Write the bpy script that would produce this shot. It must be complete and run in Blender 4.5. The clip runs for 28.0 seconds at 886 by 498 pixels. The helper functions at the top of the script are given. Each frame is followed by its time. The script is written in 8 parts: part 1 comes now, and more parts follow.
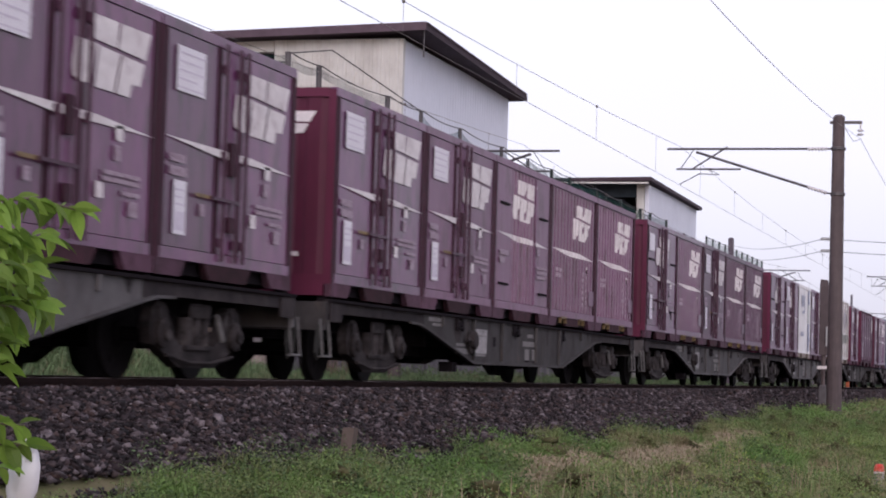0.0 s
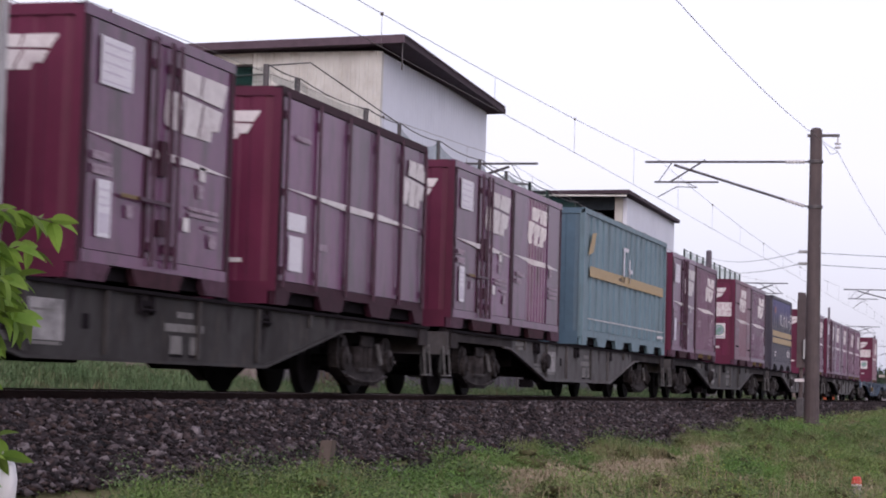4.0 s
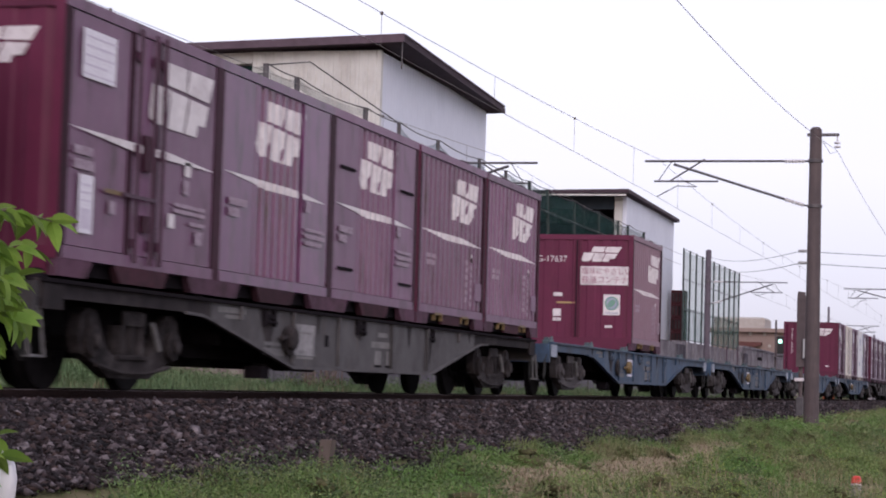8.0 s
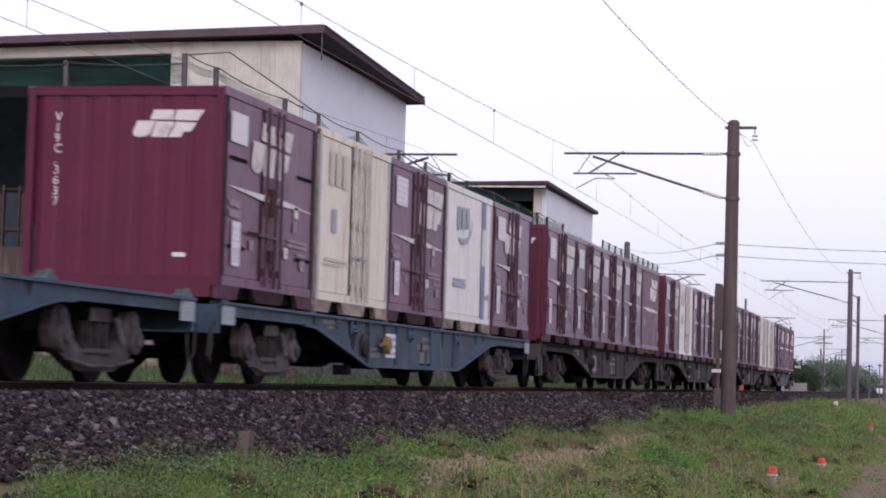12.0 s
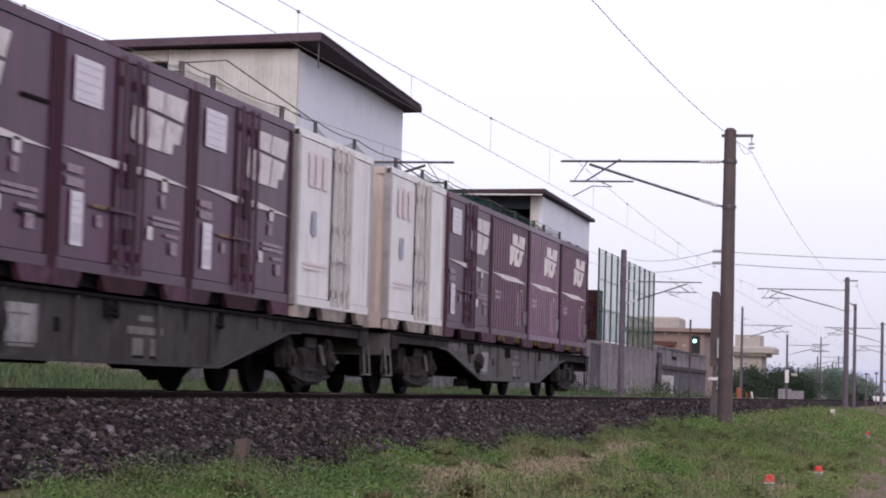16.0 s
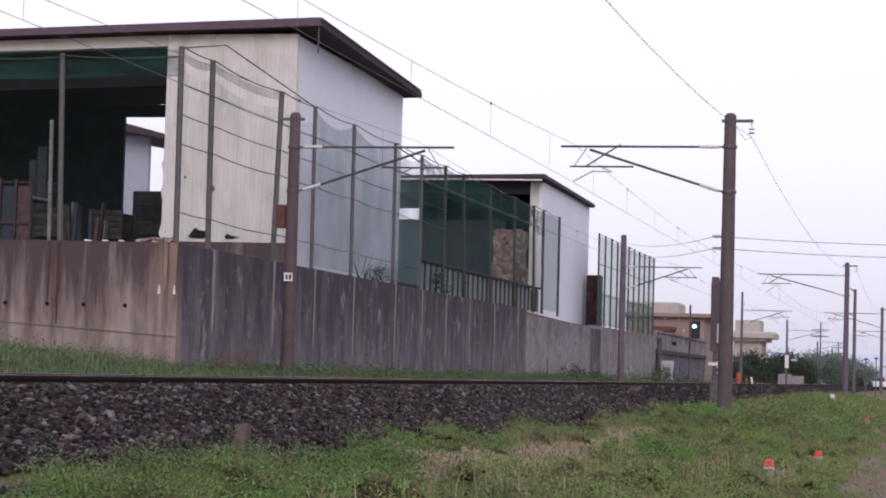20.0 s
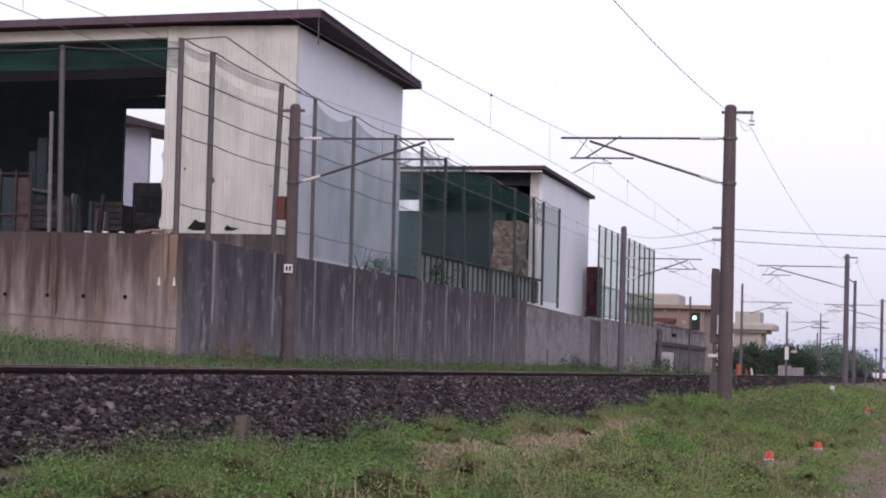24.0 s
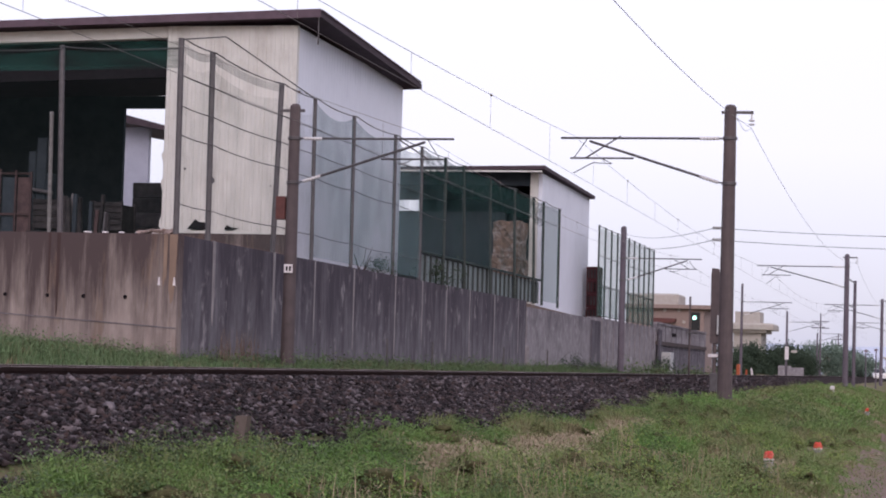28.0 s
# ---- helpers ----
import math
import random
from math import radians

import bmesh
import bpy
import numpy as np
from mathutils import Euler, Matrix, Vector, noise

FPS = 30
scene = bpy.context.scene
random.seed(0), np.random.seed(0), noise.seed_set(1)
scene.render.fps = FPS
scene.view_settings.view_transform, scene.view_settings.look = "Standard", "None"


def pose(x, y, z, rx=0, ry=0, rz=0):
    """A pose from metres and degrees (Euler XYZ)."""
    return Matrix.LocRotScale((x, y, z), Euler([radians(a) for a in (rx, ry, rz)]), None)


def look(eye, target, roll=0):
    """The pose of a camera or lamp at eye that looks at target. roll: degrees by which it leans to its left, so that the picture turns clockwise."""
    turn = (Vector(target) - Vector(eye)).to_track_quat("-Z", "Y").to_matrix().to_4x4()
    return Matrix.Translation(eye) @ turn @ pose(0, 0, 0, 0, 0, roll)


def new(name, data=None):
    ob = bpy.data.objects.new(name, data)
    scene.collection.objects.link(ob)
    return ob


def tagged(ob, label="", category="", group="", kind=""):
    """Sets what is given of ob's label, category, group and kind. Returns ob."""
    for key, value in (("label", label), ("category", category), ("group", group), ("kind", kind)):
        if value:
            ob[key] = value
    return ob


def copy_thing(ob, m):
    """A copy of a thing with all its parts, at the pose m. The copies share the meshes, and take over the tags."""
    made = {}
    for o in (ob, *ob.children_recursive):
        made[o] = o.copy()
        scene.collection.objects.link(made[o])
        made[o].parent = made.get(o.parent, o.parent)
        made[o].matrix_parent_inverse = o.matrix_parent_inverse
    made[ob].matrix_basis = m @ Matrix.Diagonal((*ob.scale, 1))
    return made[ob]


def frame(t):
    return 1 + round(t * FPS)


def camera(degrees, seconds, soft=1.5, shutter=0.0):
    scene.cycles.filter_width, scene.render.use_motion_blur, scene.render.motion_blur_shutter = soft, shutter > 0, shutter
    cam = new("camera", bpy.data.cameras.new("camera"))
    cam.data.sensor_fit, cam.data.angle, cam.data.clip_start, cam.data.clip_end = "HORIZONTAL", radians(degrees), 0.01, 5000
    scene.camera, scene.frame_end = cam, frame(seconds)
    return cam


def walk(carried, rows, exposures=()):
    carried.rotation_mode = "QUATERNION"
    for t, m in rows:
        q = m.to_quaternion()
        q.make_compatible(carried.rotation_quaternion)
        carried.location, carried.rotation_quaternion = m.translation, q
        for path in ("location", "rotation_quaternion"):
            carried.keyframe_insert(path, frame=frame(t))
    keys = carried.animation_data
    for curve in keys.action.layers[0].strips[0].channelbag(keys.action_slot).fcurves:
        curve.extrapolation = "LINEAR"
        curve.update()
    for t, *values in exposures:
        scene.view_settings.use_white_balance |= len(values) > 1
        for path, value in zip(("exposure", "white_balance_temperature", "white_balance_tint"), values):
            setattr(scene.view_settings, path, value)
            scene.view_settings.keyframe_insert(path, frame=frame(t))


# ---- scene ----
# ---------------------------------------------------------------- camera
EYE = Vector((0.0, -9.275, 0.152))
LEAN = 1.695
TURNS = [
    (0.0, 73.759, 3.374), (0.5, 73.777, 3.540), (1.0, 74.028, 3.548), (1.5, 74.398, 3.606), (2.0, 74.468, 3.643),
    (2.5, 74.344, 3.661), (3.0, 74.349, 3.708), (3.5, 74.348, 3.732), (5.5, 74.348, 3.741), (8.5, 74.357, 3.714),
    (9.0, 74.358, 3.697), (9.2, 74.358, 3.674), (9.4, 74.358, 3.652), (9.5, 74.506, 3.641), (9.6, 74.961, 3.636),
    (9.7, 75.421, 3.631), (9.8, 75.850, 3.625), (9.9, 76.262, 3.620), (10.0, 76.342, 3.615), (10.2, 76.373, 3.588),
    (10.5, 76.400, 3.548), (11.0, 76.460, 3.491), (11.5, 76.523, 3.486), (12.0, 76.580, 3.547), (12.5, 76.633, 3.643),
    (13.0, 76.657, 3.720), (13.5, 76.655, 3.762), (16.5, 76.662, 3.765), (17.0, 76.662, 3.756), (17.5, 76.664, 3.691),
    (18.0, 76.664, 3.626), (18.5, 76.666, 3.561), (19.0, 76.670, 3.493), (19.5, 76.672, 3.425), (20.0, 76.674, 3.360),
    (20.5, 76.678, 3.292), (21.0, 76.679, 3.230), (21.5, 76.680, 3.159), (23.5, 76.681, 3.129), (28.0, 76.681, 3.129),
]


def aim(yaw, pitch):
    a, b = radians(yaw), radians(pitch)
    way = Vector((math.sin(a) * math.cos(b), math.cos(a) * math.cos(b), math.sin(b)))
    return look(EYE, EYE + way * 10, LEAN)


cam = camera(23.97, 28.0, soft=1.9, shutter=0.19)
walk(cam, [(t, aim(a, b)) for t, a, b in TURNS], [(0.0, 0.0, 6030, 20.5), (28.0, 0.0, 6030, 20.5)])

# ---------------------------------------------------------------- light: overcast evening
world = bpy.data.worlds.new("overcast_sky")
scene.world = world
world.use_nodes = True
wn, wl = world.node_tree.nodes, world.node_tree.links
wn.clear()
sky = wn.new("ShaderNodeTexSky")
sky.sky_type = 'NISHITA'
sky.sun_disc = False
sky.sun_elevation = radians(14)
sky.sun_rotation = radians(251.6)
bg_blue = wn.new("ShaderNodeBackground")
bg_blue.inputs[1].default_value = 0.035
wl.new(sky.outputs[0], bg_blue.inputs[0])
bg_cloud = wn.new("ShaderNodeBackground")
# cloud cover: lilac-grey haze low down, near white above
w_co = wn.new("ShaderNodeTexCoord")
w_sep = wn.new("ShaderNodeSeparateXYZ")
w_ramp = wn.new("ShaderNodeValToRGB")
wl.new(w_co.outputs["Generated"], w_sep.inputs[0])
wl.new(w_sep.outputs[2], w_ramp.inputs[0])
els = w_ramp.color_ramp.elements
els[0].position, els[0].color = 0.0, (0.535, 0.565, 0.70, 1)
els[1].position, els[1].color = 0.17, (1.0, 0.95, 0.965, 1)
for at_z, shade in ((0.05, (0.715, 0.692, 0.79, 1)), (0.105, (0.925, 0.865, 0.905, 1))):
    e = els.new(at_z)
    e.color = shade
wl.new(w_ramp.outputs[0], bg_cloud.inputs[0])
bg_cloud.inputs[1].default_value = 0.88
w_add = wn.new("ShaderNodeAddShader")
w_out = wn.new("ShaderNodeOutputWorld")
wl.new(bg_blue.outputs[0], w_add.inputs[0])
wl.new(bg_cloud.outputs[0], w_add.inputs[1])
wl.new(w_add.outputs[0], w_out.inputs[0])
sun = new("sun", bpy.data.lights.new("sun", 'SUN'))
sun.data.energy = 1.35
sun.data.angle = radians(28)
sun.data.color = (1.0, 0.89, 0.78)
sun.matrix_world = look((-75, -25, 40), (0, 0, 0))


# ---------------------------------------------------------------- materials
def mk(name, a, b=None, rough=0.6, metal=0.0, scale=6.0, stretch=(1, 1, 1), bump=0.15, big=0.35, rnd=0.0, island=0.0,
       dirt=None, dirt_scale=1.2, dirt_stretch=(1, 1, 1), dirt_at=0.55, alpha=None, spec=0.5, fine=60.0, coat=0.0, trans=0.0, top=None, stain=None, still=False):
    """A surface with two-scale variation: a grain between colours a and b, broad stains of colour dirt, and fine relief."""
    m = bpy.data.materials.new(name)
    m.use_nodes = True
    n, l = m.node_tree.nodes, m.node_tree.links
    n.clear()
    out = n.new("ShaderNodeOutputMaterial")
    p = n.new("ShaderNodeBsdfPrincipled")
    p.inputs["Roughness"].default_value = rough
    p.inputs["Metallic"].default_value = metal
    p.inputs["Specular IOR Level"].default_value = spec
    p.inputs["Coat Weight"].default_value = coat
    p.inputs["Coat Roughness"].default_value = 0.22
    co = n.new("ShaderNodeTexCoord")
    info = n.new("ShaderNodeObjectInfo")
    far = n.new("ShaderNodeVectorMath")
    far.operation = 'MULTIPLY_ADD'
    l.new(info.outputs["Random"], far.inputs[0])
    far.inputs[1].default_value = (0, 0, 0) if still else (37, 53, 71)
    l.new(co.outputs["Object"], far.inputs[2])
    mp = n.new("ShaderNodeMapping")
    mp.inputs["Scale"].default_value = stretch
    l.new(far.outputs[0], mp.inputs[0])
    no = n.new("ShaderNodeTexNoise")
    no.inputs["Scale"].default_value = scale
    no.inputs["Detail"].default_value = 6
    no.inputs["Roughness"].default_value = 0.65
    l.new(mp.outputs[0], no.inputs["Vector"])
    b = b or tuple(c * 0.7 for c in a)
    ramp = n.new("ShaderNodeValToRGB")
    ramp.color_ramp.elements[0].position, ramp.color_ramp.elements[1].position = 0.32, 0.68
    ramp.color_ramp.elements[0].color, ramp.color_ramp.elements[1].color = (*a, 1), (*b, 1)
    l.new(no.outputs[0], ramp.inputs[0])
    col = ramp.outputs[0]
    if dirt:
        mp2 = n.new("ShaderNodeMapping")
        mp2.inputs["Scale"].default_value = dirt_stretch
        l.new(far.outputs[0], mp2.inputs[0])
        n2 = n.new("ShaderNodeTexNoise")
        n2.inputs["Scale"].default_value = dirt_scale
        n2.inputs["Detail"].default_value = 8
        n2.inputs["Roughness"].default_value = 0.7
        l.new(mp2.outputs[0], n2.inputs["Vector"])
        r2 = n.new("ShaderNodeValToRGB")
        r2.color_ramp.elements[0].position, r2.color_ramp.elements[1].position = dirt_at - 0.13, dirt_at + 0.13
        source = n2.outputs[0]
        if top:
            # stain gathers towards the wall's top edge, as rain and moss leave it
            sep = n.new("ShaderNodeSeparateXYZ")
            l.new(co.outputs["Object"], sep.inputs[0])
            rise = n.new("ShaderNodeMapRange")
            rise.inputs[1].default_value, rise.inputs[2].default_value = top[0], top[1]
            rise.inputs[3].default_value, rise.inputs[4].default_value = -0.07, top[2]
            l.new(sep.outputs[2], rise.inputs[0])
            plus = n.new("ShaderNodeMath")
            l.new(n2.outputs[0], plus.inputs[0])
            l.new(rise.outputs[0], plus.inputs[1])
            source = plus.outputs[0]
        l.new(source, r2.inputs[0])
        mx = n.new("ShaderNodeMixRGB")
        mx.inputs[2].default_value = (*dirt, 1)
        l.new(r2.outputs[0], mx.inputs[0])
        l.new(col, mx.inputs[1])
        col = mx.outputs[0]
    if stain:
        # a second, rarer stain: colour, scale, stretch, threshold
        mp3 = n.new("ShaderNodeMapping")
        mp3.inputs["Scale"].default_value = stain[2]
        mp3.inputs["Location"].default_value = (11.3, 4.7, 7.9)
        l.new(far.outputs[0], mp3.inputs[0])
        n3 = n.new("ShaderNodeTexNoise")
        n3.inputs["Scale"].default_value = stain[1]
        n3.inputs["Detail"].default_value = 7
        n3.inputs["Roughness"].default_value = 0.68
        l.new(mp3.outputs[0], n3.inputs["Vector"])
        r3 = n.new("ShaderNodeValToRGB")
        r3.color_ramp.elements[0].position, r3.color_ramp.elements[1].position = stain[3] - 0.07, stain[3] + 0.10
        l.new(n3.outputs[0], r3.inputs[0])
        mx3 = n.new("ShaderNodeMixRGB")
        mx3.inputs[2].default_value = (*stain[0], 1)
        l.new(r3.outputs[0], mx3.inputs[0])
        l.new(col, mx3.inputs[1])
        col = mx3.outputs[0]
    for amount, source in ((rnd, info.outputs["Random"]), (island, None)):
        if amount:
            if source is None:
                source = n.new("ShaderNodeNewGeometry").outputs["Random Per Island"]
            mr = n.new("ShaderNodeMapRange")
            mr.inputs[3].default_value, mr.inputs[4].default_value = 1 - amount, 1 + amount
            l.new(source, mr.inputs[0])
            hv = n.new("ShaderNodeHueSaturation")
            l.new(mr.outputs[0], hv.inputs["Value"])
            l.new(col, hv.inputs["Color"])
            col = hv.outputs[0]
    l.new(col, p.inputs["Base Color"])
    if bump:
        fn = n.new("ShaderNodeTexNoise")
        fn.inputs["Scale"].default_value = fine
        fn.inputs["Detail"].default_value = 4
        l.new(far.outputs[0], fn.inputs["Vector"])
        bp = n.new("ShaderNodeBump")
        bp.inputs["Strength"].default_value = bump
        bp.inputs["Distance"].default_value = 0.01
        l.new(fn.outputs[0], bp.inputs["Height"])
        l.new(bp.outputs[0], p.inputs["Normal"])
    if trans:
        tl = n.new("ShaderNodeBsdfTranslucent")
        l.new(col, tl.inputs[0])
        mt = n.new("ShaderNodeMixShader")
        mt.inputs[0].default_value = trans
        l.new(p.outputs[0], mt.inputs[1])
        l.new(tl.outputs[0], mt.inputs[2])
        l.new(mt.outputs[0], out.inputs[0])
    elif alpha is None:
        l.new(p.outputs[0], out.inputs[0])
    else:
        tr = n.new("ShaderNodeBsdfTransparent")
        mixs = n.new("ShaderNodeMixShader")
        if isinstance(alpha, tuple):
            # gathered folds: denser and thinner stretches of the net
            an = n.new("ShaderNodeTexNoise")
            an.inputs["Scale"].default_value = alpha[2]
            an.inputs["Detail"].default_value = 5
            am = n.new("ShaderNodeMapping")
            am.inputs["Scale"].default_value = alpha[3]
            l.new(far.outputs[0], am.inputs[0])
            l.new(am.outputs[0], an.inputs["Vector"])
            ar = n.new("ShaderNodeMapRange")
            ar.inputs[1].default_value, ar.inputs[2].default_value = 0.35, 0.65
            ar.inputs[3].default_value, ar.inputs[4].default_value = alpha[0], alpha[1]
            l.new(an.outputs[0], ar.inputs[0])
            l.new(ar.outputs[0], mixs.inputs[0])
        else:
            mixs.inputs[0].default_value = alpha
        l.new(tr.outputs[0], mixs.inputs[1])
        l.new(p.outputs[0], mixs.inputs[2])
        l.new(mixs.outputs[0], out.inputs[0])
    return m


def glow(name, colour, strength):
    m = bpy.data.materials.new(name)
    m.use_nodes = True
    p = m.node_tree.nodes["Principled BSDF"]
    p.inputs["Emission Color"].default_value = (*colour, 1)
    p.inputs["Emission Strength"].default_value = strength
    p.inputs["Base Color"].default_value = (*colour, 1)
    return m


# side colour: its purple tint partly paints in the sky's grazing sheen
MAROON = mk("maroon_with_sky_sheen", (0.127, 0.029, 0.103), (0.096, 0.022, 0.080), 0.36, scale=3, bump=0.035, rnd=0.24, spec=0.45, coat=0.12,
            dirt=(0.132, 0.050, 0.098), dirt_scale=1.1, dirt_stretch=(3.0, 3.0, 0.35), dirt_at=0.59,
            stain=((0.038, 0.012, 0.023), 1.8, (2.5, 2.5, 0.6), 0.57))
FRESH_MAROON = mk("newer_maroon_paint", (0.072, 0.012, 0.054), (0.055, 0.010, 0.042), 0.40, scale=3, bump=0.035, rnd=0.15, spec=0.42,
                  dirt=(0.095, 0.034, 0.072), dirt_scale=1.1, dirt_stretch=(3.0, 3.0, 0.35), dirt_at=0.62,
                  stain=((0.034, 0.011, 0.022), 1.8, (2.5, 2.5, 0.6), 0.60))
FADED_MAROON = mk("sun_faded_maroon_paint", (0.158, 0.066, 0.130), (0.125, 0.048, 0.104), 0.45, scale=3, bump=0.035, rnd=0.15, spec=0.45,
                  dirt=(0.170, 0.090, 0.148), dirt_scale=1.1, dirt_stretch=(3.0, 3.0, 0.35), dirt_at=0.57,
                  stain=((0.058, 0.022, 0.036), 1.8, (2.5, 2.5, 0.6), 0.59))
CHALKY_MAROON = mk("chalky_maroon_paint", (0.255, 0.150, 0.198), (0.205, 0.115, 0.158), 0.55, scale=3, bump=0.035, spec=0.35,
                   dirt=(0.215, 0.140, 0.175), dirt_scale=1.1, dirt_stretch=(3.0, 3.0, 0.35), dirt_at=0.57)
MAROON_DARK = mk("maroon_seam", (0.045, 0.014, 0.027), (0.030, 0.010, 0.018), 0.65, bump=0.05, rnd=0.15, spec=0.15)
# the same maroon for end faces, kept redder to show no sky sheen
MAROON_END = mk("maroon_end_without_sheen", (0.116, 0.015, 0.048), (0.090, 0.012, 0.038), 0.55, scale=2, bump=0.04, rnd=0.2, spec=0.3,
                dirt=(0.090, 0.014, 0.037), dirt_scale=0.9, dirt_stretch=(1, 2.0, 0.4), dirt_at=0.62)
STENCIL = mk("worn_white_stencil", (0.39, 0.32, 0.38), (0.20, 0.13, 0.18), 0.6, scale=22, bump=0.0, spec=0.2)
WHITE = mk("white_marking", (0.74, 0.70, 0.72), (0.58, 0.54, 0.56), 0.6, scale=7, bump=0.03, spec=0.2,
           dirt=(0.38, 0.30, 0.34), dirt_scale=3, dirt_at=0.64)
PLATE = mk("white_plate", (0.78, 0.76, 0.82), (0.62, 0.59, 0.67), 0.5, scale=16, stretch=(1, 1, 4), bump=0.03, spec=0.2)
BOARD_INK = mk("faded_board_lettering", (0.30, 0.13, 0.19), (0.42, 0.24, 0.30), 0.6, scale=12, bump=0, spec=0.2)
PLATE_INK = mk("faded_plate_print", (0.52, 0.47, 0.58), (0.64, 0.60, 0.69), 0.6, scale=20, bump=0, spec=0.2)
JOT_WHITE = mk("white_container_paint", (0.82, 0.81, 0.83), (0.73, 0.72, 0.74), 0.5, scale=3, bump=0.05, rnd=0.06, spec=0.25,
               dirt=(0.50, 0.44, 0.43), dirt_scale=1.4, dirt_stretch=(4, 4, 0.4), dirt_at=0.65, stain=((0.34, 0.23, 0.18), 2.2, (3, 3, 0.3), 0.70))
CREAM = mk("cream_container_paint", (0.78, 0.73, 0.66), (0.68, 0.63, 0.56), 0.5, scale=3, bump=0.05, spec=0.25,
           dirt=(0.40, 0.30, 0.22), dirt_scale=1.8, dirt_stretch=(4, 4, 0.4), dirt_at=0.63)
# end colour: the cream scaled down to about three fifths
CREAM_END = mk("darker_cream_end", (0.50, 0.43, 0.39), (0.41, 0.345, 0.31), 0.5, scale=3, bump=0.05)
GREY_MARK = mk("grey_blue_marking", (0.36, 0.37, 0.48), (0.27, 0.285, 0.40), 0.5, bump=0.03)
BAND_LOW = mk("worn_blue_band", (0.155, 0.195, 0.385), (0.12, 0.15, 0.32), 0.5, scale=4, stretch=(1, 1, 0.4), bump=0.03)
BAND_TOP = mk("faded_green_band", (0.60, 0.66, 0.63), (0.52, 0.58, 0.55), 0.5, scale=4, stretch=(1, 1, 0.4), bump=0.03)
FAINT_MARK = mk("almost_faded_marking", (0.56, 0.50, 0.47), (0.50, 0.44, 0.42), 0.5, bump=0.03)
PINK_MARK = mk("faded_red_marking", (0.74, 0.65, 0.66), (0.68, 0.57, 0.59), 0.5, bump=0.03)
RED_MARK = mk("red_panel_marking", (0.30, 0.055, 0.05), (0.24, 0.045, 0.04), 0.5, bump=0.03)
GREEN_MARK = mk("dark_green_band", (0.055, 0.10, 0.085), (0.045, 0.08, 0.07), 0.5, bump=0.03)
LEAF_MARK = mk("green_round_mark", (0.16, 0.34, 0.17), (0.15, 0.26, 0.32), 0.5, bump=0.03)
TEAL = mk("teal_container_paint", (0.150, 0.235, 0.285), (0.115, 0.185, 0.232), 0.5, scale=3, bump=0.05, spec=0.35,
          dirt=(0.085, 0.110, 0.122), dirt_scale=1.3, dirt_stretch=(4, 4, 0.3), dirt_at=0.60)
NAVY = mk("navy_container_paint", (0.062, 0.058, 0.084), (0.048, 0.044, 0.066), 0.5, scale=3, bump=0.05, spec=0.2,
          dirt=(0.085, 0.076, 0.095), dirt_scale=1.3, dirt_stretch=(4, 4, 0.3), dirt_at=0.56)


def faded_navy():
    """The sprayed side of the navy container: violet-blue at the top, fading to navy grey by mid height."""
    m = mk("sprayed_navy_paint", (0.062, 0.058, 0.084), (0.048, 0.044, 0.066), 0.45, scale=3, bump=0.05, spec=0.35,
           dirt=(0.085, 0.076, 0.095), dirt_scale=1.3, dirt_stretch=(4, 4, 0.3), dirt_at=0.60)
    n, l = m.node_tree.nodes, m.node_tree.links
    p = [x for x in n if x.type == 'BSDF_PRINCIPLED'][0]
    base = p.inputs["Base Color"].links[0].from_socket
    co = n.new("ShaderNodeTexCoord")
    sep = n.new("ShaderNodeSeparateXYZ")
    l.new(co.outputs["Object"], sep.inputs[0])
    fade = n.new("ShaderNodeMapRange")
    fade.inputs[1].default_value, fade.inputs[2].default_value = 1.45, 2.35
    l.new(sep.outputs[2], fade.inputs[0])
    mx = n.new("ShaderNodeMixRGB")
    mx.inputs[2].default_value = (0.075, 0.068, 0.205, 1)
    l.new(fade.outputs[0], mx.inputs[0])
    l.new(base, mx.inputs[1])
    l.new(mx.outputs[0], p.inputs["Base Color"])
    return m


NAVY_SIDE = faded_navy()
GOLD = mk("gold_band_paint", (0.42, 0.29, 0.13), (0.34, 0.235, 0.105), 0.5, bump=0.04)
YELLOW = mk("yellow_handle_paint", (0.20, 0.13, 0.05), (0.12, 0.08, 0.035), 0.6, bump=0.03)
STEEL_BAR = mk("dark_locking_bar", (0.062, 0.021, 0.046), (0.042, 0.014, 0.031), 0.5, bump=0.05, spec=0.3)
WHITE_BAR = mk("grey_locking_bar", (0.42, 0.40, 0.41), (0.28, 0.265, 0.27), 0.4, metal=0.4, bump=0.05)
DUSTY = mk("dusty_maroon_skirt", (0.098, 0.046, 0.075), (0.068, 0.030, 0.051), 0.75, scale=5, bump=0.1, rnd=0.2, spec=0.2,
           dirt=(0.040, 0.020, 0.026), dirt_scale=2.5, dirt_at=0.58)
# white feet: grime, plus the shade at deck level put into the colour
DUSTY_WHITE = mk("grimed_shaded_white_foot", (0.42, 0.37, 0.34), (0.22, 0.18, 0.165), 0.8, scale=6, bump=0.1, rnd=0.2, spec=0.15, dirt=(0.10, 0.08, 0.075), dirt_scale=2.5, dirt_at=0.56)
W_END = mk("grimed_sill_end", (0.034, 0.029, 0.032), (0.016, 0.013, 0.015), 0.85, scale=4, bump=0.15, rnd=0.2, spec=0.12,
           dirt=(0.060, 0.050, 0.050), dirt_scale=1.6, dirt_stretch=(1, 1, 0.7), dirt_at=0.60)
# maroon feet and pocket web: grime darkened further to paint in shade
FOOT = mk("grimed_shaded_foot", (0.060, 0.022, 0.034), (0.026, 0.012, 0.016), 0.8, scale=6, bump=0.1, rnd=0.3, spec=0.15)
